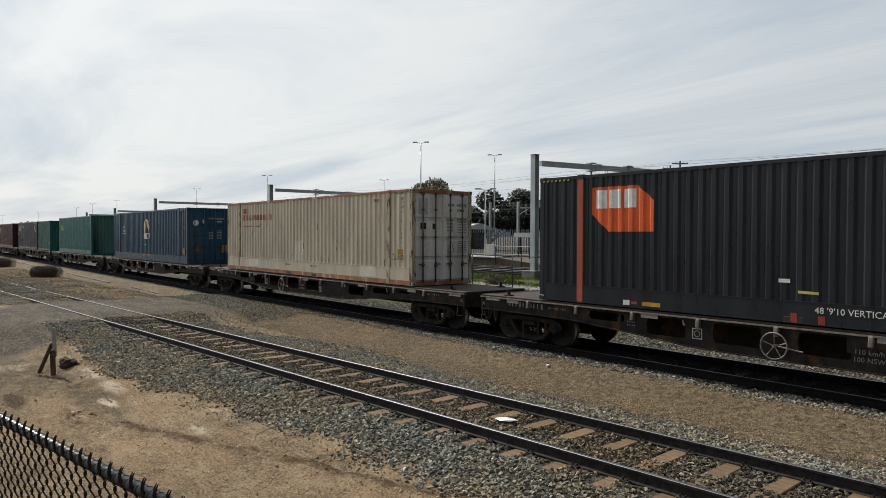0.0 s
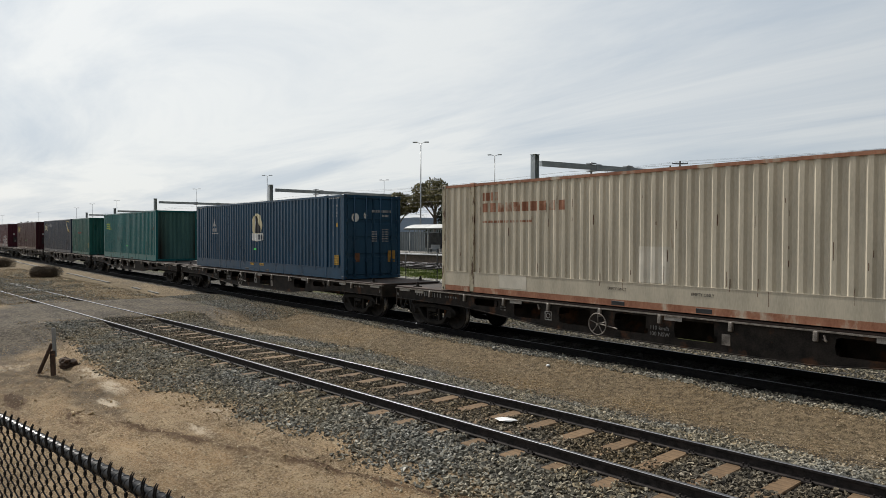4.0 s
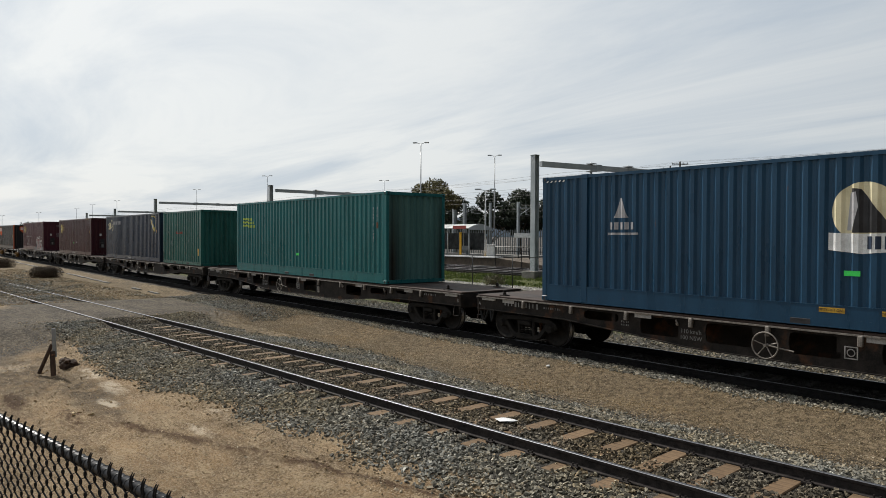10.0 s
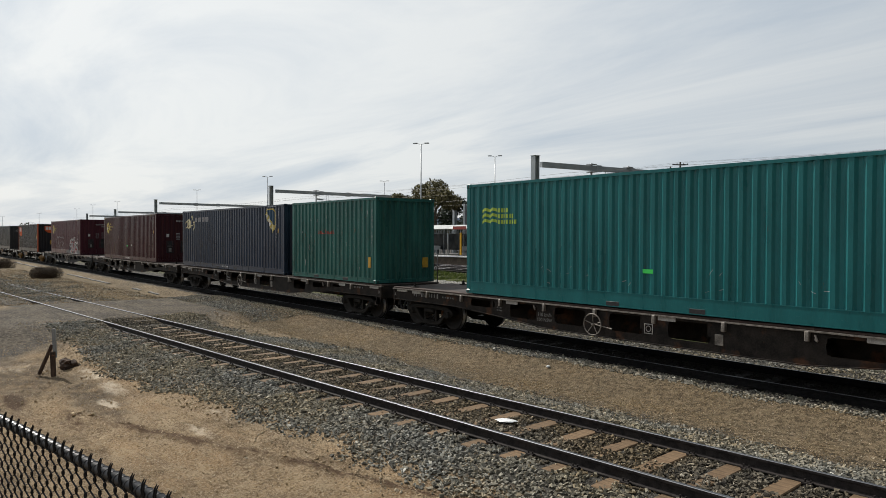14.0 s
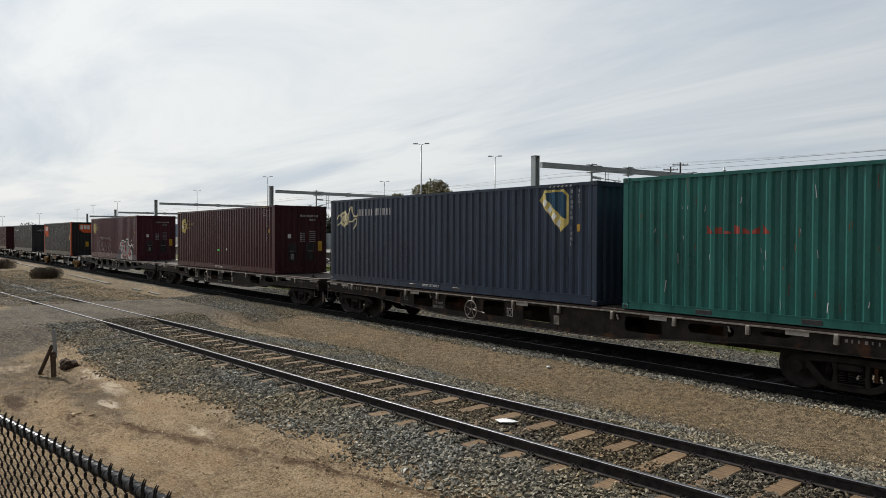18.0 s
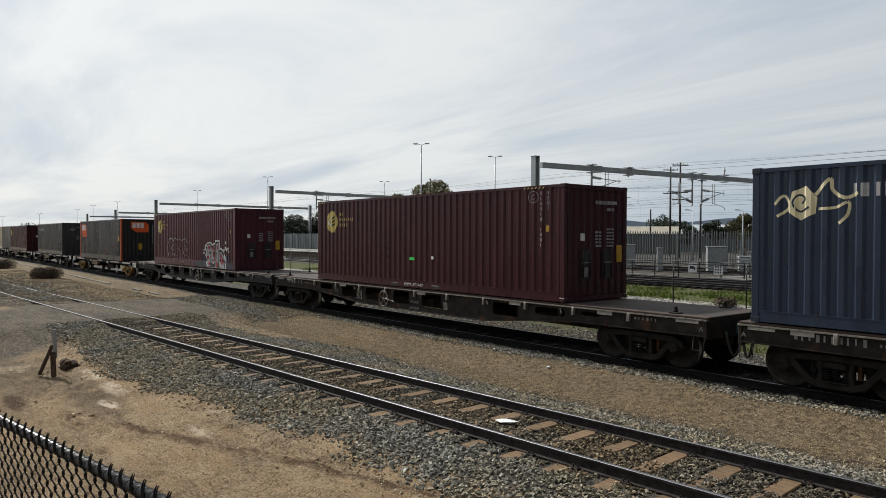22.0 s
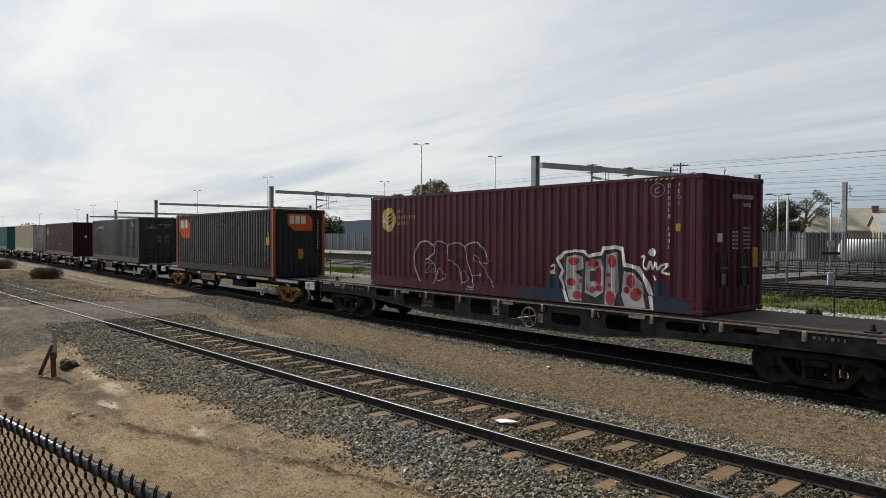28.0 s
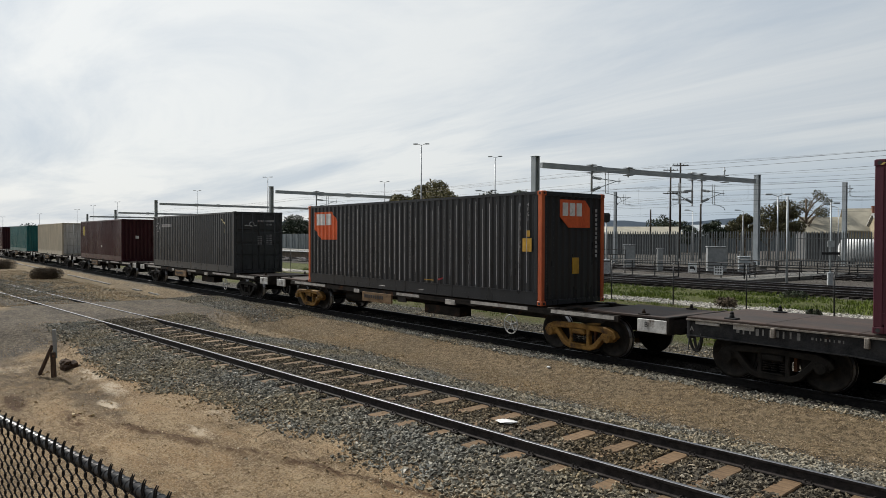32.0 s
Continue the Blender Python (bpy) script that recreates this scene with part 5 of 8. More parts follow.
        bm.faces.new((i0[i], i0[j], i1[j], i1[i]))


def coupler(wagon, s, x, mat):
    """Draw gear at one end: shank, knuckle head, and an air hose."""
    bm = bmesh.new()
    a, b = sorted((s * (x - 0.5), s * (x + 0.16)))
    chamfer(bm, a, b, -0.09, 0.09, 0.76, 0.94, 0.02)
    a, b = sorted((s * (x + 0.12), s * (x + 0.36)))
    chamfer(bm, a, b, -0.17, 0.12, 0.68, 1.0, 0.05)
    tube(bm, (s * (x + 0.30), 0.12, 0.70), (s * (x + 0.30), 0.12, 0.98), 0.075, 0.075, 10)
    part("coupler", bm, mat, wagon, "heavy cast coupler")
    pts = [Vector((s * (x + 0.02), -0.55, 0.86))]
    for i in range(1, 11):
        t = i / 10
        pts.append(Vector((s * (x + 0.02 + 0.34 * t), -0.55 + 0.12 * t, 0.86 - 0.50 * math.sin(math.pi * min(1, t * 1.05)))))
    bm = bmesh.new()
    path_tube(bm, pts, 0.03, 7)
    part("air_hose", bm, M["rubber"], wagon, "drooping black air hose")


def handwheel(wagon, x, z, y, mat=None):
    bm = bmesh.new()
    ring_tube(bm, (x, y, z), "y", 0.245, 0.015, 28, 6)
    for k in range(5):
        a = 2 * math.pi * k / 5 + 0.3
        tube(bm, (x, y + 0.03, z), (x + 0.24 * math.cos(a), y, z + 0.24 * math.sin(a)), 0.011, 0.011, 6)
    tube(bm, (x, y - 0.02, z), (x, y + 0.22, z), 0.028, 0.028, 8)
    part("handwheel", bm, mat or M["bracket"], wagon, "pale spoked brake handwheel")


def mark(wagon, text, x, z, size, y=-1.262):
    lettering("lettering", text, size, M["white_plate"], wagon, pose(x, y, z, 90, 0, 0))


def platform_wagon(label, steel, letter_left="A", letter_right="B", wheel_x=-1.64, square_x=-0.2, square=0.11, speed=((-3.23, 0.83), (-3.23, 0.70)), extra_hole=False):
    """A long flat wagon with fish-bellied sills pierced by oblong holes."""
    w = thing("flat_wagon", label, "railway wagon", "wagons of the train")
    hl, top = 9.75, 1.13
    # deck in bays, each a plate of its own
    bm = bmesh.new()
    chamfer(bm, -0.81, 0.81, -1.215, 1.215, 0, 0.045, 0.008)
    plate = mesh_of("deck_plate", bm, M["deck"])
    for i in range(12):
        part("deck_plate", plate, None, w, "worn brown deck plate").matrix_basis = pose(-hl + 0.8125 + i * 1.625, 0, top)
    bays = [(-hl, -6.6, 0.80, 0.78, None), (-6.6, -4.86, 0.78, 0.655, (-6.03, -5.03, 0.85, 1.04)), (-4.86, -3.3, 0.655, 0.52, (-4.46, -3.5, 0.67, 1.05)), (-3.3, -1.7, 0.52, 0.5, (-2.91, -1.92, 0.66, 1.05)),
            (-1.7, -0.1, 0.5, 0.5, (-1.26, -0.34, 0.66, 1.05)), (-0.1, 1.47, 0.5, 0.5, (0.27, 1.26, 0.65, 1.04)), (1.47, 3.08, 0.5, 0.5, (1.78, 2.72, 0.66, 0.93) if extra_hole else None),
            (3.08, 4.8, 0.5, 0.655, (3.43, 4.42, 0.70, 1.03)), (4.8, 6.4, 0.655, 0.78, (5.0, 6.0, 0.84, 1.03)), (6.4, hl, 0.78, 0.80, (6.5, 7.1, 0.94, 1.03))]
    for s in (-1, 1):
        bm = bmesh.new()
        for x0, x1, a, b, hole in bays:
            web(bm, s * 1.18, 0.012, x0, x1, a, b, 1.10, hole)
        bmesh.ops.remove_doubles(bm, verts=bm.verts, dist=1e-4)
        part("side_sill", bm, steel, w, "deep side sill with oblong holes")
        bm = bmesh.new()
        box(bm, -hl, hl, s * 1.20 - 0.06, s * 1.20 + 0.06, 1.10, 1.128)
        part("top_flange", bm, M["bracket"], w, "scuffed pale edge strip")
        bm = bmesh.new()
        for x0, x1, a, b, hole in bays:
            v = [bm.verts.new((x, s * 1.18 + dy, z)) for x, z in ((x0, a), (x1, b)) for dy in (-0.06, 0.06)]
            u = [bm.verts.new((x, s * 1.18 + dy, z - 0.02)) for x, z in ((x0, a), (x1, b)) for dy in (-0.06, 0.06)]
            for f in ((0, 1, 3, 2),):
                bm.faces.new([v[i] for i in f])
                bm.faces.new([u[i] for i in reversed(f)])
            for i, j in ((0, 2), (1, 3)):
                bm.faces.new((v[i], v[j], u[j], u[i]))
        bmesh.ops.remove_doubles(bm, verts=bm.verts, dist=1e-4)
        part("bottom_flange", bm, steel, w)
        bm = bmesh.new()
        chamfer(bm, -0.042, 0.042, -0.04, 0.04, -0.19, 0.0, 0.012)
        br = mesh_of("stake_bracket", bm, M["bracket"])
        for i in range(11):
            x = -7.96 + i * 1.585
            part("stake_bracket", br, None, w).matrix_basis = pose(x, s * 1.235, 1.115, s * 4, 0, 0)
    bm = bmesh.new()
    box(bm, -0.21, 0.21, -0.006, 0.006, -0.055, 0.055)
    pl = mesh_of("reflector", bm, M["white_plate"])
    for x in (-8.55, -4.38, 0.25, 4.3, 7.2):
        part("reflector", pl, None, w, "dirty white reflector plate").matrix_basis = pose(x, -1.205, 1.065)
    bm = bmesh.new()
    box(bm, -hl + 0.2, hl - 0.2, -0.2, 0.2, 0.50, 1.1)
    part("centre_sill", bm, steel, w)
    for x in (-5.2, -3.5, -1.9, -0.4, 1.2, 2.75, 4.4, 5.8):
        bm = bmesh.new()
        box(bm, x - 0.05, x + 0.05, -1.15, 1.15, 0.78, 1.1)
        part("cross_bearer", bm, steel, w)
    for s, t in ((-1, letter_left), (1, letter_right)):
        bm = bmesh.new()
        a, b = sorted((s * hl, s * (hl - 0.08)))
        chamfer(bm, a, b, -1.23, 1.23, 0.72, 1.12, 0.015)
        part("end_sill", bm, steel, w)
        coupler(w, s, hl, M["teal_coupler"] if s > 0 else steel)
        bm = bmesh.new()
        chamfer(bm, s * (hl - 0.45) - 0.26, s * (hl - 0.45) + 0.26, -1.225, -1.19, 1.03, 1.09, 0.006)
        part("step_plate", bm, M["white_plate"], w, "scuffed white step plate")
        lettering("lettering", t, 0.14, M["stencil"], w, pose(s * (hl - 0.12), -1.236, 0.93, 90, 0, 0))
        bm = bmesh.new()
        path_tube(bm, [(s * (hl - 0.3), -1.2, 0.85), (s * (hl - 0.3), -1.25, 0.5), (s * (hl - 0.05), -1.25, 0.5), (s * (hl - 0.05), -1.2, 0.85)], 0.013, 6)
        part("step", bm, steel, w)
        for y in (-1.0, 1.0):
            bm = bmesh.new()
            chamfer(bm, s * 8.9 - 0.12, s * 8.9 + 0.12, y - 0.09, y + 0.09, top + 0.045, top + 0.075, 0.008)
            tube(bm, (s * 8.9, y, top + 0.07), (s * 8.9, y, top + 0.16), 0.055, 0.035, 8)
            tube(bm, (s * 8.9, y, top + 0.15), (s * 8.9, y, top + 0.20), 0.045, 0.02, 8)
            part("twist_lock", bm, steel, w, "dark container twist lock")
        bogie(w, s * 8.05, M["bogie"], "black three-piece bogie")
    handwheel(w, wheel_x, 0.76, -1.30)
    bm = bmesh.new()
    tube(bm, (wheel_x, -1.24, 0.76), (wheel_x + (0.5 if wheel_x < 0 else -0.45), -1.24, 0.70), 0.016, 0.016, 6)
    part("brake_rod", bm, M["bracket"], w)
    bm = bmesh.new()
    tube(bm, (2.55, -0.35, 0.62), (3.25, -0.35, 0.62), 0.17, 0.17, 14)
    part("brake_cylinder", bm, steel, w)
    bm = bmesh.new()
    tube(bm, (-3.0, 0.55, 0.6), (-1.7, 0.55, 0.6), 0.2, 0.2, 14)
    part("air_tank", bm, steel, w)
    for x in (-3.55, 3.26, 5.9):
        bm = bmesh.new()
        tube(bm, (x, -1.2, 0.98), (x + 0.06, -1.27, 0.95), 0.03, 0.02, 7)
        tube(bm, (x + 0.06, -1.27, 0.95), (x + 0.02, -1.27, 1.06), 0.018, 0.018, 6)
        part("valve", bm, M["bracket"], w, "small pale valve")
    bm = bmesh.new()
    q = square
    for x0, x1, z0, z1 in ((-q, q, q - 0.02, q), (-q, q, -q, 0.02 - q), (-q, 0.02 - q, 0.02 - q, q - 0.02), (q - 0.02, q, 0.02 - q, q - 0.02)):
        box(bm, square_x + x0, square_x + x1, -1.2, -1.195, 0.80 + z0, 0.80 + z1)
    ring_tube(bm, (square_x, -1.198, 0.80), "y", q * 0.55, 0.010, 16, 4)
    part("square_mark", bm, M["white_plate"], w, "white stencilled square with a ring")
    bm = bmesh.new()
    chamfer(bm, 1.34, 1.52, -1.206, -1.192, 0.64, 0.86, 0.004)
    part("pale_patch", bm, M["bracket"], w, "pale scuffed plate")
    for text, (x, z) in zip(("110 km/h", "100 NSW"), speed):
        lettering("lettering", text, 0.125, M["stencil"], w, pose(x, -1.196, z, 90, 0, 0))
    # number and load stencils, as bars
    bm = bmesh.new()
    for x0, n, z, h, wd in ((-8.7, 10, 0.93, 0.13, 0.085), (-7.3, 8, 0.96, 0.05, 0.05), (-4.95, 5, 0.86, 0.04, 0.03), (-4.95, 5, 0.79, 0.04, 0.03), (8.0, 6, 0.98, 0.06, 0.07)):
        for i in range(n):
            box(bm, x0 + i * wd * 1.5, x0 + i * wd * 1.5 + wd * (0.35 if i % 3 else 0.7), -1.197, -1.191, z + (0.0 if i % 2 else h * 0.1), z + h)
    part("stencil", bm, M["stencil"], w, "faded stencilled number marks")["kind"] = "stuff"
    return w


def skeletal_wagon(label, bogie_mat, coupler_mat):
    """A low container wagon: centre sill, outriggers, thin side rails and pale end plates."""
    w = thing("container_wagon", label, "railway wagon", "wagons of the train")
    hl = 9.3
    st = M["wagon"]
    bm = bmesh.new()
    chamfer(bm, -hl + 0.3, hl - 0.3, -0.28, 0.28, 0.62, 1.01, 0.02)
    part("centre_sill", bm, st, w)
    for s in (-1, 1):
        bm = bmesh.new()
        box(bm, -hl + 1.3, hl - 1.3, s * 1.16 - 0.05, s * 1.16 + 0.05, 0.88, 1.02)
        part("side_rail", bm, st, w)
        for x0, x1 in ((-7.6, -5.2), (-0.6, 0.6), (3.0, 5.2), (6.0, 7.9)):
            bm = bmesh.new()
            box(bm, x0, x1, s * 1.215 - 0.012, s * 1.215 + 0.012, 0.92, 1.005)
            part("edge_strip", bm, M["white_plate"] if s < 0 else st, w, "scuffed pale edge strip")
    for x in (-7.0, -5.9, -3.0, 0, 3.0, 5.9, 7.0):
        bm = bmesh.new()
        chamfer(bm, x - 0.14, x + 0.14, -1.2, 1.2, 0.84, 1.0, 0.015)
        part("outrigger", bm, st, w)
    for x in (-6.0, 6.0):
        for y in (-1.12, 1.12):
            bm = bmesh.new()
            chamfer(bm, x - 0.13, x + 0.13, y - 0.1, y + 0.1, 0.98, LOW_DECK - 0.004, 0.01)
            part("container_seat", bm, st, w)
    for s in (-1, 1):
        bm = bmesh.new()
        chamfer(bm, min(s * 7.0, s * hl), max(s * 7.0, s * hl), -1.05, 1.05, 1.02, 1.08, 0.012)
        part("end_platform", bm, M["deck"], w, "dark steel end platform")
        bm = bmesh.new()
        a, b = sorted((s * hl, s * (hl - 0.09)))
        chamfer(bm, a, b, -1.2, 1.2, 0.72, 1.1, 0.012)
        part("end_sill", bm, st, w)
        bm = bmesh.new()
        chamfer(bm, min(s * (hl - 0.78), s * (hl - 0.05)), max(s * (hl - 0.78), s * (hl - 0.05)), -1.22, -1.16, 0.74, 1.02, 0.01)
        part("end_plate", bm, coupler_mat, w, "scuffed pale grey end plate")
        lettering("lettering", "B" if s > 0 else "A", 0.16, M["black_mark"], w, pose(s * (hl - 0.55), -1.226, 0.9, 90, 0, 0))
        coupler(w, s, hl, coupler_mat if s < 0 else st)
        bogie(w, s * 6.75, bogie_mat, "bogie with cast side frames")
        for y in (-0.95, 0.95):
            bm = bmesh.new()
            chamfer(bm, s * 8.5 - 0.1, s * 8.5 + 0.1, y - 0.08, y + 0.08, 1.08, 1.11, 0.006)
            tube(bm, (s * 8.5, y, 1.10), (s * 8.5, y, 1.20), 0.05, 0.03, 8)
            part("twist_lock", bm, st, w)
    handwheel(w, 4.58, 0.5, -1.2, M["grey_coupler"])
    for x0, x1, z0, z1, mt, lb in ((-2.65, -0.9, 0.60, 0.92, "sleeper", "tan stencilled side panel"), (1.85, 2.3, 0.82, 0.97, "white_plate", "white card with small red writing"), (-3.2, -2.85, 0.85, 0.98, "white_plate", "white plate"),
                                   (-0.55, -0.1, 0.72, 0.92, "dark_sleeper", "dark plate"), (0.3, 2.0, 0.42, 0.7, "wagon", "dark brake gear box")):
        bm = bmesh.new()
        y = -0.75 if mt == "wagon" else -1.19
        chamfer(bm, x0, x1, y - 0.03, y + 0.03 + (0.4 if mt == "wagon" else 0), z0, z1, 0.008)
        part("side_panel", bm, M[mt], w, lb)
    bm = bmesh.new()
    for i in range(9):
        box(bm, -2.5 + i * 0.13, -2.42 + i * 0.13, -1.228, -1.222, 0.72, 0.83)
    part("stencil", bm, M["black_mark"], w, "dark stencilled number marks")
    bm = bmesh.new()
    tube(bm, (-4.6, -0.5, 0.62), (-3.3, -0.5, 0.62), 0.2, 0.2, 14)
    part("air_tank", bm, st, w)
    return w


def couple(w, s):
    TRAIN.append((w, s, 0.0, 0.0))
    for b in w.children_recursive:
        if b.name.startswith("wheelset"):
            WHEELS.append((b, b.matrix_basis.translation.x, 0.0, R_WHEEL))


fw = platform_wagon("long dark steel flat wagon with a worn brown deck", M["wagon"])
fw_brown = platform_wagon("long dark flat wagon with brown dust and a large stencilled square", M["wagon"], "A", "A", -1.66, -3.28, 0.15, ((-0.12, 0.76), (-0.12, 0.57)))
fw_blue = platform_wagon("long blue-black steel flat wagon with pale stake brackets", M["wagon_blue"], "A", "A", 1.13, -0.18, extra_hole=True)
fw_rear = platform_wagon("long dark steel flat wagon under a charcoal container", M["wagon"], square_x=-3.25, speed=((-0.08, 0.82), (-0.08, 0.69)))
couple(fw_rear, 47.6)
couple(copy_thing(fw_rear, pose(0, 0, 0)), 27.4)
couple(fw, 7.1)
couple(fw_brown, -53.45)
for s, src in ((-13.1, fw), (-33.3, fw)):
    couple(copy_thing(src, pose(0, 0, 0)), s)
couple(fw_blue, -73.32)
sk = skeletal_wagon("low container wagon with ochre bogies and pale end plates", M["yellow_bogie"], M["grey_coupler"])
sk_dark = skeletal_wagon("low container wagon with dark bogies and pale end plates", M["bogie"], M["grey_coupler"])
couple(sk, -92.8)
couple(sk_dark, -112.2)
for s in (-131.7, -151.2, -170.6, -190.0):
    couple(copy_thing(sk_dark, pose(0, 0, 0)), s)
# ---- near fence ----
def chain_link(name, x0, x1, y_at, z0, z1, pitch, step, r, mat, parent, sides=4, barbs=0.0, bends=1):
    """Interlocking zigzag wires between x0 and x1."""
    vs, fs = [], []
    n = int((x1 - x0) / pitch)
    m = int((z1 - z0) / step)
    for k in range(n):
        pts = []
        for i in range(m * bends + 1):
            side = (i / bends + k) % 2
            sway = -math.cos(math.pi * side)
            x = x0 + (k + 0.64 * sway * (1.35 - 0.35 * sway * sway) + 0.5) * pitch
            pts.append((x, y_at(x) + 0.004 * math.sin(math.pi * side + 0.8) + 0.004 * sway, z1 - i * step / bends))
        fat = [r] * len(pts)
        if barbs:
            # the wire ends go round the rail and stand up above it as a twisted spike
            x = pts[0][0]
            ends = [(x + 0.004, y_at(x) + 0.012, z1 + barbs), (x - 0.002, y_at(x) + 0.002, z1 + barbs * 0.72), (x + 0.003, y_at(x) - 0.006, z1 + barbs * 0.3)]
            pts = ends + pts
            fat = [r * 0.5, r * 0.95, r] + fat
        base = len(vs)
        for (x, y, z), w in zip(pts, fat):
            for j in range(sides):
                a = 2 * math.pi * j / sides
                vs.append((x + w * math.cos(a), y + w * math.sin(a), z))
        for i in range(len(pts) - 1):
            for j in range(sides):
                q = (j + 1) % sides
                fs.append((base + i * sides + j, base + i * sides + q, base + (i + 1) * sides + q, base + (i + 1) * sides + j))
        if barbs:
            fs.append(tuple(base + j for j in range(sides)))
    ob = part(name, solid(name, vs, fs, mat, True), None, parent, "woven black wire mesh")
    ob["kind"] = "stuff"
    return ob


def near_y(x):
    return -12.85 + 0.1795 * (x + 4.15)


nf = thing("chain_link_fence", "black chain-link fence with a shiny top rail and barbed selvage", "fence")
bm = bmesh.new()
tube(bm, (-13.2, near_y(-13.2), 1.23), (-1.8, near_y(-1.8), 1.23), 0.037, 0.037, 18)
part("top_rail", bm, M["black_rail"], nf, "glossy black tubular top rail")
chain_link("wire_mesh", -13.0, -2.0, lambda x: near_y(x) - 0.042, -0.52, 1.245, 0.0725, 0.070, 0.0068, M["black_wire"], nf, 5, 0.09, 4)
for x in (-13.2, -10.2, -1.8):
    bm = bmesh.new()
    tube(bm, (x, near_y(x), -0.6), (x, near_y(x), 1.21), 0.03, 0.03, 12)
    part("fence_post", bm, M["black_metal"], nf)
bm = bmesh.new()
for i in range(150):
    x = -12.96 + i * 0.0725
    ring_tube(bm, (x, near_y(x) - 0.002, 1.23), "x", 0.039, 0.0036, 12, 4)
tie = part("wire_tie", bm, M["black_metal"], nf)
tie["kind"] = "stuff"

# ---- timber peg and clod beside the branch track ----
peg = thing("timber_stake", "weathered brown timber stake with a pale top and a leaning brace", "stake")
bm = bmesh.new()
chamfer(bm, -0.046, 0.046, -0.042, 0.042, -0.15, 0.60, 0.008)
part("lower_post", bm, M["stake_wood"], peg)
bm = bmesh.new()
chamfer(bm, -0.020, 0.065, 0.036, 0.072, 0.45, 1.13, 0.006)
part("upper_stake", bm, M["pale_cabinet"], peg, "thin pale upright fixed to the post")
bm = bmesh.new()
q = (Vector((-0.40, 0.10, 0.06)), Vector((-0.03, 0.06, 0.76)))
chamfer(bm, 0.0, (q[1] - q[0]).length, -0.030, 0.030, -0.034, 0.034, 0.006)
bmesh.ops.transform(bm, matrix=Matrix.Translation(q[0]) @ (q[1] - q[0]).to_track_quat("X", "Z").to_matrix().to_4x4(), verts=bm.verts)
part("brace", bm, M["stake_wood"], peg)
bm = bmesh.new()
tube(bm, (0.03, -0.06, 0.52), (0.03, 0.09, 0.52), 0.02, 0.02, 6)
part("bolt", bm, M["rust"], peg)
peg.matrix_basis = pose(-18.35, -10.95, ground_z(-18.35, -10.95) - 0.02, 1.5, -1.5, 50)
clod_rs = np.random.RandomState(3)
bm = bmesh.new()
bmesh.ops.create_icosphere(bm, subdivisions=3, radius=0.2)
for v in bm.verts:
    v.co *= 0.85 + 0.5 * noise.noise(v.co * 7) + 0.35 * noise.noise(v.co * 19)
    v.co.z *= 0.8
clod = tagged(new("stone_lump", mesh_of("stone_lump", bm, M["stake_wood"])), "dark brown lump of stone on the dirt beside a stake", "stone")
clod.matrix_basis = pose(-18.95, -10.55, ground_z(-18.95, -10.55) + 0.1)
bm = bmesh.new()
bmesh.ops.create_icosphere(bm, subdivisions=2, radius=0.13)
for v in bm.verts:
    v.co *= 0.85 + 0.5 * noise.noise(v.co * 9 + Vector((4, 0, 0)))
    v.co.x *= 1.5
    v.co.z *= 0.16
white_stone = tagged(new("white_stone", mesh_of("white_stone", bm, M["white"])), "flat white stone lying between the branch rails", "stone")
white_stone.matrix_basis = pose(-8.12, -6.25, -0.19, 0, 0, 20)
bm = bmesh.new()
bmesh.ops.create_icosphere(bm, subdivisions=2, radius=0.05)
for v in bm.verts:
    v.co.z *= 0.6
white_chip = tagged(new("white_stone", mesh_of("white_stone", bm, M["white"])), "small white stone on the ballast shoulder", "stone")
white_chip.matrix_basis = pose(-11.1, -2.0, ground_z(-11.1, -2.0) + 0.03)


# ---- pale edging strip and point indicator ----
edge_r = random.Random(8)
for x0, x1 in ((-92.0, -84.0), (-83.5, -71.0), (-70.5, -64.0), (-62.5, -56.0), (-55.8, -49.2), (-43.8, -42.2), (-40.4, -38.8)):
    bm = bmesh.new()
    y = -2.63 - 0.006 * x0
    y1 = -2.63 - 0.006 * x1
    vs = []
    for k in range(7):
        x = x0 + (x1 - x0) * k / 6
        yy = y + (y1 - y) * k / 6
        zt = ground_z(x, yy) + 0.05 + edge_r.uniform(-0.015, 0.015)
        vs.append([bm.verts.new(q) for q in ((x, yy - 0.09, zt - 0.2), (x, yy - 0.08 + edge_r.uniform(-0.03, 0.03), zt), (x, yy + 0.07 + edge_r.uniform(-0.03, 0.03), zt), (x, yy + 0.09, zt - 0.2))])
    for a, b in zip(vs, vs[1:]):
        for i in range(3):
            bm.faces.new((a[i], b[i], b[i + 1], a[i + 1]))
    bm.faces.new(vs[0])
    bm.faces.new(vs[-1][::-1])
    tagged(new("edging_strip", mesh_of("edging_strip", bm, M["concrete"])), "broken pale edging strip in the brown gravel", "edging", "edging strips")
pi = thing("point_indicator", "pale eight-sided disc on a grey post beside the track", "railway sign")
bm = bmesh.new()
tube(bm, (0, 0, -0.1), (0, 0, 2.3), 0.05, 0.045, 10)
part("post", bm, M["gantry"], pi)
bm = bmesh.new()
tube(bm, (0, -0.02, 1.77), (0, 0.02, 1.77), 0.52, 0.52, 8)
part("disc", bm, M["pale_cabinet"], pi, "pale eight-sided plate")
bm = bmesh.new()
chamfer(bm, -0.35, 0.35, -0.14, 0.14, 0.0, 0.24, 0.03)
part("foot_box", bm, M["black_metal"], pi)
for s in (-1, 1):
    bm = bmesh.new()
    tube(bm, (0, 0, 0.55), (s * 0.3, 0.0, 0.1), 0.025, 0.025, 6)
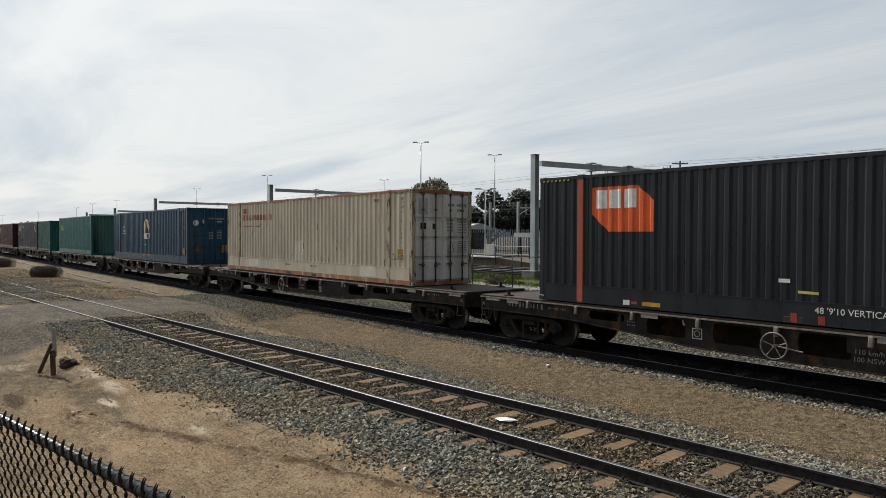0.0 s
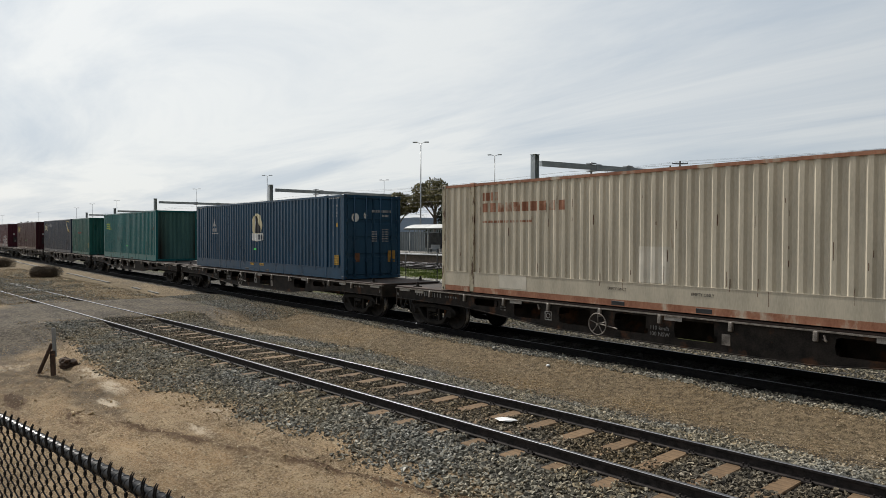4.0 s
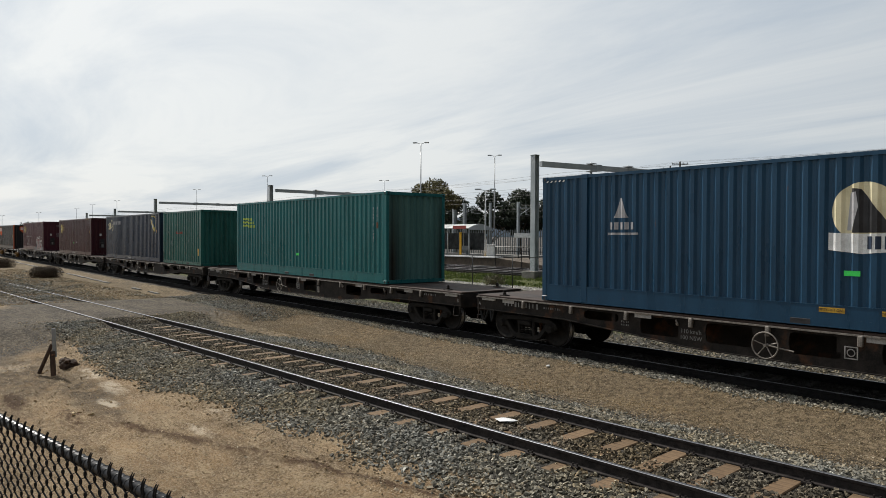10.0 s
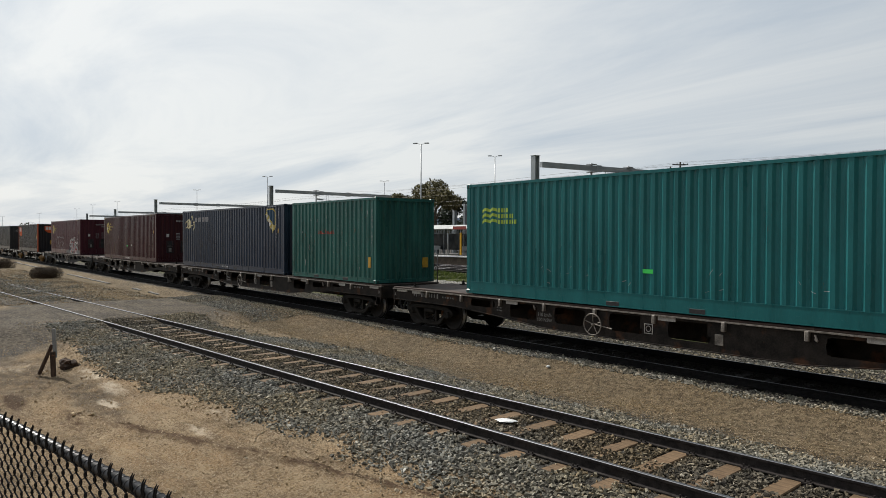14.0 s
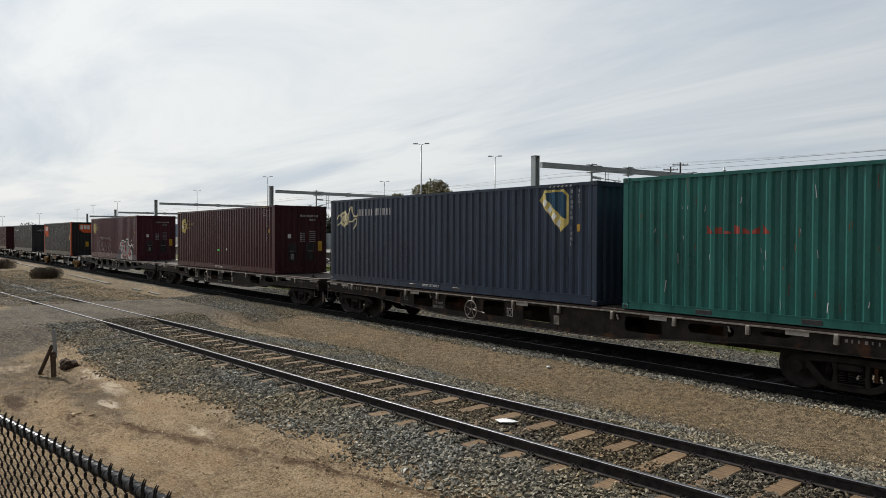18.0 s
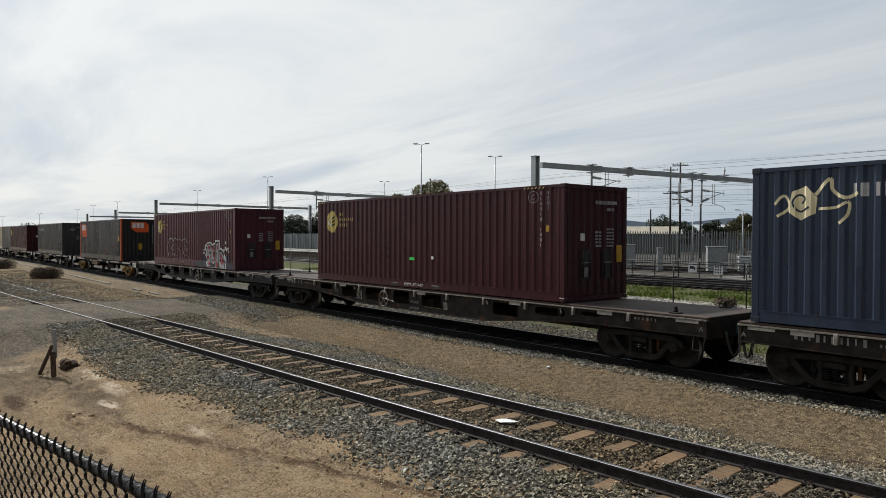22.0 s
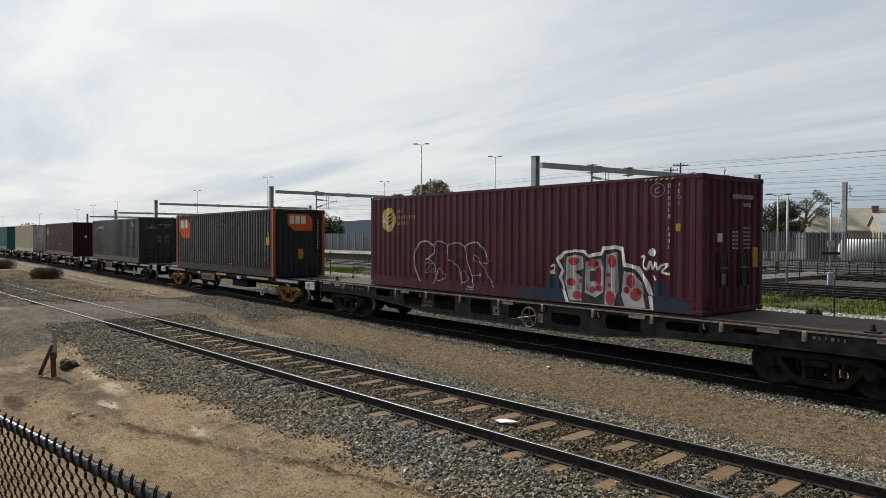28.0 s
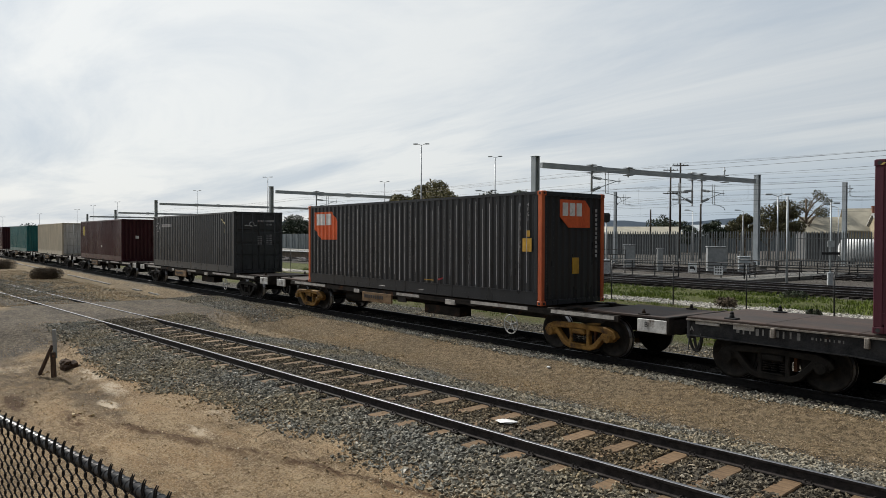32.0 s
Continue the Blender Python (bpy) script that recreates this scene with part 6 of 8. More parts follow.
    part("stay", bm, M["black_metal"], pi)
pi.matrix_basis = pose(-47.8, 17.7, GROUND, 0, 0, 50)


# ---- plants ----
def leaf_cloud(name, clumps, size, n, mat, parent, seed, label=""):
    """A crown: many small bent leaves in uneven clumps (centre, radius)."""
    r = np.random.RandomState(seed)
    vs, fs = [], []
    weights = np.array([c[1] ** 2 for c in clumps])
    pick = r.choice(len(clumps), n, p=weights / weights.sum())
    for k in pick:
        c, rad = clumps[k]
        d = r.normal(size=3)
        d /= np.linalg.norm(d)
        p = np.array(c) + d * rad * (0.45 + 0.6 * r.rand() ** 0.5) * np.array((1, 1, 0.78))
        a = r.normal(size=3)
        a /= np.linalg.norm(a)
        b = np.cross(a, d)
        b /= np.linalg.norm(b) + 1e-6
        s = size * (0.6 + 0.9 * r.rand())
        i = len(vs)
        vs += [tuple(p - a * s), tuple(p + b * s * 0.45), tuple(p + a * s), tuple(p - b * s * 0.45 + d * s * 0.3)]
        fs += [(i, i + 1, i + 2), (i, i + 2, i + 3)]
    return part(name, solid(name, vs, fs, mat), None, parent, label)


def tree(label, x, y, h, spread, seed, mat, n=2600, low=0.3, size=0.24, bare=False):
    t = thing("tree", label, "tree", "trees beyond the tracks")
    r = random.Random(seed)
    bm = bmesh.new()
    tube(bm, (0, 0, -0.3), (0.1, 0, h * low), h * 0.028, h * 0.02, 8)
    tube(bm, (0.1, 0, h * low), (0.0, 0.1, h * 0.7), h * 0.02, h * 0.008, 7)
    part("trunk", bm, M["bark"], t)
    clumps = []
    for i in range(11 if not bare else 9):
        a = 2 * math.pi * i / 7 + r.uniform(-0.4, 0.4)
        q = r.uniform(0.25, 1.0)
        z = h * r.uniform(low + 0.22, 0.90 - 0.22 * q)
        e = Vector((spread * q * math.cos(a), spread * q * math.sin(a), z))
        bm = bmesh.new()
        s = Vector((0.05, 0, h * r.uniform(low, low + 0.25)))
        mid = s.lerp(e, 0.5) + Vector((0, 0, h * 0.03))
        tube(bm, s, mid, h * 0.011, h * 0.007, 6)
        tube(bm, mid, e, h * 0.007, h * 0.003, 5)
        for j in range(3):
            tube(bm, mid.lerp(e, 0.3 * j), mid.lerp(e, 0.3 * j) + Vector((r.uniform(-1, 1), r.uniform(-1, 1), r.uniform(0.3, 1))) * spread * 0.3, h * 0.004, h * 0.0015, 4)
        part("limb", bm, M["bark"], t)
        clumps.append((tuple(e), spread * r.uniform(0.24, 0.46) * (0.6 if bare else 1)))
    if not bare:
        clumps.append(((0, 0, h * 0.80), spread * 0.5))
    leaf_cloud("crown", clumps, size, n, mat, t, seed)
    t.matrix_basis = pose(x, y, GROUND)
    return t


def shrub(label, x, y, w, h, seed, mat=None, n=900):
    s = thing("shrub", label, "shrub")
    r = random.Random(seed)
    bm = bmesh.new()
    for i in range(60):
        a = r.uniform(0, 6.28)
        q = r.uniform(0.3, 1)
        tube(bm, (0.1 * math.cos(a), 0.1 * math.sin(a), -0.05), (w * 0.55 * q * math.cos(a), w * 0.55 * q * math.sin(a), h * r.uniform(0.5, 1)), 0.010, 0.004, 3)
    part("stems", bm, M["bark"], s)
    leaf_cloud("foliage", [((w * 0.28 * math.cos(k * 1.3), w * 0.28 * math.sin(k * 1.3), h * 0.45), w * 0.33) for k in range(5)], 0.035 if mat is None else 0.06, n if mat else n * 4, mat or M["dry_shrub"], s, seed)
    s.matrix_basis = pose(x, y, ground_z(x, y) - 0.02)
    return s


shrub("dry grey-brown shrub on the gravel beside the line", -59.0, -4.4, 1.9, 0.82, 1, None, 2600)
shrub("dry grey-brown shrub on the gravel beside the line", -79.0, -4.9, 2.2, 0.86, 2, None, 2200)
shrub("low dry weed at the fence foot", -16.9, 16.3, 0.9, 0.55, 3, M["dry_shrub"], 700)
shrub("low dry weed at the fence foot", -33.0, 16.8, 1.3, 0.8, 4, M["leaf"], 800)
shrub("low dry weed at the fence foot", -12.9, 16.0, 0.5, 0.3, 5, M["leaf_dark"], 400)
shrub("dark scrub on the grass strip", -17.0, 23.3, 1.2, 0.35, 6, M["leaf_dark"], 700)

tree("olive-green gum tree behind the station", -78.3, 47.6, 12.2, 3.9, 21, M["leaf_gum"], 6000, 0.42, 0.22)
tree("olive-green gum tree behind the station", -82.6, 44.2, 10.6, 2.3, 22, M["leaf_gum"], 3000, 0.42, 0.22)
for i, (x, y, h, s) in enumerate(((-92.5, 63.5, 10.6, 4.2), (-88.5, 67.5, 11.6, 4.4), (-85.0, 71.5, 12.0, 4.2), (-80.5, 74.5, 10.6, 4.4))):
    tree("dark dense pine-like tree in a row", x, y, h, s, 30 + i, M["leaf_dark"], 3600, 0.15, 0.3)
for i, (x, y, h, s) in enumerate(((-51.6, 90.6, 8.8, 3.0), (-49.8, 92.6, 10.0, 2.8), (-54.4, 88.8, 7.6, 2.2))):
    tree("brownish-green gum tree beyond the steel fence", x, y, h, s, 40 + i, M["leaf"], 3400, 0.22, 0.17)
tree("sparse half-bare gum tree with thin limbs", -49.6, 98.5, 13.4, 4.6, 45, M["leaf"], 3200, 0.3, 0.11, True)
for i, (x, y, h, s) in enumerate(((-80.0, 125.0, 7.4, 2.6), (-76.5, 127.5, 7.6, 2.8), (-84.0, 121.0, 6.2, 2.4), (-99.0, 134.0, 9.0, 4.0), (-95.0, 136.5, 7.6, 3.2))):
    tree("dark green tree beyond the yard", x, y, h, s, 50 + i, M["leaf_dark"], 1500, 0.2, 0.3)
for i, (x, y, h, s) in enumerate(((-140, 52, 6.0, 4), (-147, 56, 7.0, 4), (-133, 58, 6.5, 4), (-160, 60, 7.5, 5), (-330, 34, 8, 6))):
    tree("dark tree far along the line", x, y, h, s, 60 + i, M["leaf_dark"], 900, 0.15, 0.45)


for i, (x, y, h, s) in enumerate(((-92.0, 66.5, 5.2, 2.4), (-99.5, 66.0, 5.6, 3.0), (-134.0, 60.0, 8.4, 5.0), (-142.0, 58.0, 7.6, 5.0), (-150.0, 62.0, 8.0, 5.0))):
    tree("dark green tree behind the sheet fence", x, y, h, s, 80 + i, M["leaf_dark"], 2600, 0.15, 0.3)


def grass(name, n, x0, x1, y0, y1, lo, hi, seed, patch=0.0):
    r = np.random.RandomState(seed)
    vs, fs = [], []
    for k in range(n):
        x, y = x0 + (x1 - x0) * r.rand(), y0 + (y1 - y0) * r.rand()
        v = noise.noise((x * 0.5, y * 0.5, 7))
        if v < patch * r.rand() - 0.25:
            continue
        z = ground_z(x, y) - 0.01
        for b in range(4):
            a = r.rand() * 6.28
            h = (lo + (hi - lo) * r.rand()) * (0.8 + 0.6 * v)
            lean = 0.5 * h * r.rand()
            w = 0.014 + 0.012 * r.rand()
            ox, oy = r.uniform(-0.07, 0.07, 2)
            i = len(vs)
            vs += [(x + ox - w * math.sin(a), y + oy + w * math.cos(a), z), (x + ox + w * math.sin(a), y + oy - w * math.cos(a), z),
                   (x + ox + lean * math.cos(a), y + oy + lean * math.sin(a), z + h)]
            fs.append((i, i + 1, i + 2))
    return tagged(new(name, solid(name, vs, fs, M["grass"])), "fresh green grass beside the station tracks", "grass", kind="stuff")


grass("grass", 20000, -62, -6, 17.7, 25.2, 0.06, 0.26, 1, 0.6)
grass("grass", 6000, -130, -60, 42.3, 44.8, 0.4, 1.3, 3, 0.3)
grass("grass", 17000, -45, -5, 4.8, 15.3, 0.04, 0.16, 2, 1.1)
lr = np.random.RandomState(9)
sp = np.array([(x, y, ground_z(x, y)) for x, y in zip(-60 + 56 * lr.rand(4200), 15.5 + 2.0 * lr.rand(4200) ** 1.2)])
scatter("limestone_rubble", "pale limestone rubble strip along the fence", sp, lr.uniform(0.03, 0.07, len(sp)), M["limestone"], 12)

# ---- black mesh fence behind the train ----
bf = thing("mesh_fence", "black mesh fence with slim posts along the grass", "fence")
FENCE_Y = 15.45
bm = bmesh.new()
tube(bm, (-110, FENCE_Y, 1.55), (8, FENCE_Y, 1.55), 0.022, 0.022, 8)
part("top_rail", bm, M["black_metal"], bf)
bm = bmesh.new()
tube(bm, (0, 0, -0.2), (0, 0, 2.02), 0.032, 0.032, 8)
post_me = mesh_of("fence_post", bm, M["black_metal"])
for i in range(33):
    part("fence_post", post_me, None, bf).matrix_basis = pose(-12.0 + 3.62 * (i - 27) + 14.6, FENCE_Y, GROUND)
chain_link("wire_mesh", -70, 6, lambda x: FENCE_Y - 0.03, GROUND + 0.05, 1.55, 0.13, 0.13, 0.0028, M["black_metal"], bf, 3)

# ---- palisade ----
pf = thing("palisade_fence", "tall grey steel palisade fence with pointed pales", "fence")
PA, PB = Vector((-86.0, 26.5, 0)), Vector((-16.0, 82.0, 0))
PA = Vector((-72.0, 39.0, 0))
pd = (PB - PA).normalized()
pn = Vector((-pd.y, pd.x, 0))
plen = (PB - PA).length
bm = bmesh.new()
q = [(-0.068, 0), (-0.026, -0.03), (0.026, -0.03), (0.068, 0), (0.026, -0.018), (-0.026, -0.018)]
ptop = 4.05
lo = [bm.verts.new((a, b, 0.08)) for a, b in q]
hi = [bm.verts.new((a, b, ptop - 0.22)) for a, b in q]
for i in range(6):
    bm.faces.new((lo[i], lo[(i + 1) % 6], hi[(i + 1) % 6], hi[i]))
tip = [bm.verts.new((0.0, -0.014, ptop))]
for i in range(6):
    bm.faces.new((hi[i], hi[(i + 1) % 6], tip[0]))
pale_me = mesh_of("pale", bm, M["palisade"])
turn = math.degrees(math.atan2(pd.y, pd.x))
count = int(plen / 0.285)
pr = random.Random(4)
for i in range(count):
    if i < 300:
        p = PB - pd * (0.2 + 0.285 * i)
        part("pale", pale_me, None, pf).matrix_basis = pose(p.x, p.y, GROUND + pr.uniform(-0.03, 0.03), 0, pr.uniform(-0.7, 0.7), turn)
for z in (0.75, 3.2):
    bm = bmesh.new()
    a, b = PA + pn * 0.04, PB + pn * 0.04
    tube(bm, (a.x, a.y, GROUND + z), (b.x, b.y, GROUND + z), 0.035, 0.035, 4)
    part("cross_rail", bm, M["palisade"], pf)
bm = bmesh.new()
box(bm, -0.05, 0.05, -0.05, 0.05, 0, 3.9)
pp = mesh_of("palisade_post", bm, M["palisade"])
for i in range(int(plen / 2.75)):
    p = PB - pd * (i * 2.75) + pn * 0.1
    part("palisade_post", pp, None, pf).matrix_basis = pose(p.x, p.y, GROUND, 0, 0, turn)


# ---- overhead line ----
def h_post(bm, x, y, z0, z1, w, t=0.03):
    box(bm, x - w / 2, x + w / 2, y - w / 2, y - w / 2 + t, z0, z1)
    box(bm, x - w / 2, x + w / 2, y + w / 2 - t, y + w / 2, z0, z1)
    box(bm, x - t / 2, x + t / 2, y - w / 2 + t, y + w / 2 - t, z0, z1)


def cantilever(parent, x, y, z, reach, mat=None):
    """A hinged bracket with insulators that holds the contact wire, reaching along y."""
    bm = bmesh.new()
    s = 1 if reach > 0 else -1
    tube(bm, (x, y, z), (x, y + reach, z + 0.1), 0.036, 0.036, 6)
    tube(bm, (x, y, z - 0.85), (x, y + reach * 0.85, z + 0.05), 0.036, 0.036, 6)
    tube(bm, (x, y + reach * 0.55, z - 0.75), (x, y + reach * 1.25, z - 0.85), 0.03, 0.03, 6)
    for k in (0.5, 0.62):
        tube(bm, (x, y + reach * k, z + 0.45), (x, y + reach * k, z - 0.8), 0.025, 0.025, 5)
    part("bracket_arm", bm, M["gantry"], parent)
    for zz, dz in ((z, 0.01), (z - 0.85, 0.17)):
        bm = bmesh.new()
        for k in range(5):
            a = 0.06 + 0.07 * k
            tube(bm, (x, y + s * a, zz + dz * a), (x, y + s * (a + 0.03), zz + dz * (a + 0.03)), 0.11, 0.08, 8)
        part("insulator", bm, M["gantry"], parent)


def ribbed(bm, a, b, r):
    """A ribbed insulator between two points."""
    a, b = Vector(a), Vector(b)
    for k in range(5):
        tube(bm, a.lerp(b, k / 5), a.lerp(b, k / 5 + 0.14), r, r * 0.7, 8)


def wire_bracket(parent, p, low, side):
    """A hinged triangular bracket on a drop tube, with insulators, registration bars and a steady arm, reaching along side."""
    def at(u, z):
        return Vector((p.x + side.x * u, p.y + side.y * u, low + z))

    bm = bmesh.new()
    tube(bm, at(0, 1.15), at(3.3, 0.95), 0.04, 0.035, 6)
    tube(bm, at(0, 0.1), at(2.9, 1.0), 0.04, 0.035, 6)
    for u in (1.55, 1.85):
        tube(bm, at(u, 1.75), at(u, -0.1), 0.03, 0.03, 6)
    path_tube(bm, [at(1.6, -0.05), at(2.4, -0.15), at(3.2, -0.35), at(3.4, -0.6)], 0.025, 5)
    tube(bm, at(3.1, 1.25), at(3.1, 0.75), 0.03, 0.03, 5)
    part("bracket_arm", bm, M["gantry"], parent)
    for z, e in ((1.15, (1.1, 1.08)), (0.1, (1.0, 0.41))):
        bm = bmesh.new()
        ribbed(bm, at(0.15, z - (z - e[1]) * 0.15), at(*e), 0.13)
        part("insulator", bm, M["gantry"], parent)


def portal(ax, ay, bx, by, high, drops=(), label="grey steel portal carrying overhead wires across the station tracks"):
    g = thing("overhead_portal", label, "gantry", "overhead line portals")
    for x, y in ((ax, ay), (bx, by)):
        bm = bmesh.new()
        h_post(bm, x, y, GROUND + 0.5, GROUND + high, 0.46)
        p = part("post", bm, M["gantry"], g)
        bm = bmesh.new()
        box(bm, x - 0.27, x + 0.27, y - 0.27, y + 0.27, GROUND + high, GROUND + high + 0.03)
        part("cap_plate", bm, M["gantry"], p)
        bm = bmesh.new()
        chamfer(bm, x - 0.7, x + 0.7, y - 0.7, y + 0.7, GROUND - 0.1, GROUND + 0.55, 0.04)
        part("footing", bm, M["concrete"], g, "pale concrete footing")
    d = Vector((bx - ax, by - ay, 0))
    n = d.normalized()
    rot = Matrix.Translation((ax, ay, GROUND + high - 0.62)) @ Matrix.Rotation(math.atan2(n.y, n.x), 4, "Z")
    for a, b in ((0.22, 0.37), (0.37, 0.78), (0.78, 1.0)):
        bm = bmesh.new()
        u0, u1 = d.length * (a if a > 0.3 else 0.02), d.length * (b if b < 1 else 0.985)
        box(bm, u0 + 0.02, u1 - 0.02, -0.16, 0.16, -0.20, 0.20, rot)
        part("beam", bm, M["gantry"], g)
    for u in (0.37, 0.78, 0.235):
        bm = bmesh.new()
        box(bm, d.length * u - 0.3, d.length * u + 0.3, -0.19, 0.19, -0.26, 0.26, rot)
        part("splice_plate", bm, M["gantry"], g)
    if drops:
        top = GROUND + high - 0.62
        for u, low, side in drops:
            p = rot @ Vector((d.length * u, 0, 0))
            bm = bmesh.new()
            if low > top:
                tube(bm, (p.x, p.y, top), (p.x, p.y, low), 0.075, 0.06, 8)
                tube(bm, (p.x, p.y, low - 0.35), (p.x, p.y, low - 0.25), 0.13, 0.13, 8)
            else:
                tube(bm, (p.x, p.y, top + 0.4), (p.x, p.y, low), 0.085, 0.085, 10)
                tube(bm, (p.x, p.y, low - 0.25), (p.x, p.y, low), 0.05, 0.085, 8)
            box(bm, p.x - 0.3, p.x + 0.3, p.y - 0.3, p.y + 0.3, top - 0.34, top - 0.27)
            box(bm, p.x - 0.3, p.x + 0.3, p.y - 0.3, p.y + 0.3, top + 0.27, top + 0.34)
            part("drop_tube", bm, M["steel"], g)
            if side:
                wire_bracket(g, p, low, side * n)
    return g


portal(-37.2, 24.9, -34.0, 52.6, 9.35, ((0.21, 6.5, 1), (0.654, 5.9, -1), (0.701, 6.0, 1), (0.818, 9.4, 0), (0.36, 8.1, 0)))
portal(-83.2, 24.9, -84.0, 56.0, 9.55, ((0.21, 6.6, 1), (0.62, 6.1, -1), (0.70, 6.1, 1), (0.84, 9.6, 0)))
portal(-130.6, 24.9, -131.0, 56.0, 9.65)
portal(-176.0, 29.3, -176.5, 60.0, 9.3)
portal(-216.0, 31.8, -216.5, 62.0, 9.3)


def mast(name, label, category, x, y, top, w=0.28, arm=0.0, mat="gantry", group="line-side masts"):
    m = thing(name, label, category, group)
    bm = bmesh.new()
    h_post(bm, 0, 0, 0.0, top - GROUND, w, 0.025)
    part("post", bm, M[mat], m)
    bm = bmesh.new()
    chamfer(bm, -0.4, 0.4, -0.4, 0.4, -0.2, 0.15, 0.03)
    part("footing", bm, M["concrete"], m)
    if arm:
        cantilever(m, 0, 0.1 if arm > 0 else -0.1, top - GROUND - 0.7, arm)
    m.matrix_basis = pose(x, y, GROUND)
    return m


mast("overhead_mast", "grey steel overhead line mast", "mast", -33.3, 71.2, 9.2, 0.42, 2.2)
mast("overhead_mast", "grey steel overhead line mast", "mast", -54.2, 57.0, 8.5, 0.3, 3.0)
mast("overhead_mast", "grey steel overhead line mast", "mast", -82.7, 57.0, 7.9, 0.42, 2.6)
mast("overhead_mast", "pale grey overhead line mast", "mast", -60.5, 46.5, 6.9, 0.3, 2.2)
mast("overhead_mast", "pale grey overhead line mast", "mast", -69.8, 50.5, 7.3, 0.3)

wires = thing("overhead_wires", "thin dark overhead line wires above the station tracks", "wires", kind="structure")
SPANS = (-216, -176, -130.6, -83.2, -37.2, 10.0, 60.0)
for y in (26.9, 31.2, 44.0, 49.0):
    bm = bmesh.new()
    tube(bm, (-216, y, 5.05), (60, y, 5.05), 0.009, 0.009, 4, False)
    part("contact_wire", bm, M["cable"], wires)
    bm = bmesh.new()
    pts = []
    for a, b in zip(SPANS, SPANS[1:]):
        for k in range(6):
            t = k / 6
            pts.append((a + (b - a) * t, y, 6.55 - 2.6 * t * (1 - t)))
            if k:
                tube(bm, pts[-1], (pts[-1][0], y, 5.05), 0.005, 0.005, 3, False)
    path_tube(bm, pts, 0.009, 4)
    part("messenger_wire", bm, M["cable"], wires)
for y, z in ((28.2, 7.72), (28.2, 7.45), (36.0, 7.65), (36.5, 6.95), (50.0, 8.3), (52.0, 7.0)):
    bm = bmesh.new()
    pts = []
    for a, b in zip(SPANS, SPANS[1:]):
        for k in range(6):
            t = k / 6
            pts.append((a + (b - a) * t, y, z + 0.12 - 1.2 * t * (1 - t)))
    path_tube(bm, pts, 0.011, 4)
    part("feeder_wire", bm, M["cable"], wires)


def wood_pole(x, y, top, arms, turn):
    p = thing("power_pole", "dark timber power pole with crossarms and insulators", "pole", "power poles")
    bm = bmesh.new()
    tube(bm, (0, 0, 0), (0, 0, top - GROUND), 0.2, 0.13, 10)
    part("pole", bm, M["pole_wood"], p)
    for z in arms:
        bm = bmesh.new()
        box(bm, -1.25, 1.25, -0.07, 0.07, z - GROUND - 0.07, z - GROUND + 0.07)
        a = part("crossarm", bm, M["pole_wood"], p)
        for k in (-1.15, -0.5, 0.5, 1.15):
            bm = bmesh.new()
            tube(bm, (k, 0, z - GROUND + 0.07), (k, 0, z - GROUND + 0.3), 0.06, 0.04, 7)
            part("insulator", bm, M["gantry"], a)
    p.matrix_basis = pose(x, y, GROUND, 0, 0, turn)
    return p


wood_pole(-69.0, 91.5, 14.9, (14.4, 10.4), 52)
wood_pole(-62.3, 83.9, 14.6, (14.2, 9.9, 8.8), 52)
wood_pole(-60.5, 86.8, 8.2, (), 52)
wood_pole(-77.0, 97.4, 8.1, (), 52)
for z, y0, y1 in ((14.6, 83.9, 84.5), (14.6, 85.0, 86.0), (12.3, 84, 84.5), (11.0, 85, 85), (9.4, 84, 84), (8.7, 84, 84)):
    bm = bmesh.new()
    pts = []
    for a, b in ((-260, -160), (-160, -62.3), (-62.3, 20), (20, 120)):
        for k in range(8):
            t = k / 8
            pts.append((a + (b - a) * t, y0 + (y1 - y0) * t, z - 3.0 * t * (1 - t)))
    path_tube(bm, pts, 0.013, 4)
    part("power_line", bm, M["cable"], wires)


def light_mast(x, y, top, heads=2, name="light_mast", label="tall slim grey light mast with twin lamp heads", r=0.11, group="yard light masts"):
    m = thing(name, label, "lamp post", group)
    bm = bmesh.new()
    tube(bm, (0, 0, 0), (0, 0, top - GROUND), r, r * 0.55, 10)
    part("pole", bm, M["steel"], m)
    for s in ((-1, 1) if heads == 2 else (-1,)):
        bm = bmesh.new()
        tube(bm, (0, 0, top - GROUND - 0.05), (s * 0.55, 0, top - GROUND + 0.12), 0.04, 0.03, 6)
        part("arm", bm, M["steel"], m)
        bm = bmesh.new()
        chamfer(bm, s * 0.78 - 0.30, s * 0.78 + 0.30, -0.18, 0.18, top - GROUND + 0.06, top - GROUND + 0.2, 0.03)
        part("lamp_head", bm, M["gantry"], m)
    m.matrix_basis = pose(x, y, GROUND, 0, 0, 40)
    return m


for x, y, z in ((-74.2, 42.0, 15.0), (-78.3, 59.2, 15.0), (-129.6, 73.7, 15.0), (-134.7, 48.3, 14.9), (-186.7, 52.3, 14.9), (-256.8, 49.9, 14.4), (-283.8, 48.2, 14.0), (-298.6, 45.8, 12.9),
                (-319.1, 36.3, 11.5), (-340.0, 26.3, 10.5)):
    light_mast(x, y, z, 2, r=0.12 if x > -180 else 0.09)
light_mast(-30.0, 48.5, 6.6, 2, "platform_lamp", "slim grey lamp post with twin heads", 0.09, "small lamp posts")
light_mast(-53.6, 34.8, 7.5, 2, "platform_lamp", "slim grey platform lamp post with twin heads", 0.1, "small lamp posts")
light_mast(-40.3, 87.2, 7.0, 1, "street_lamp", "grey street lamp with one head", 0.09, "small lamp posts")
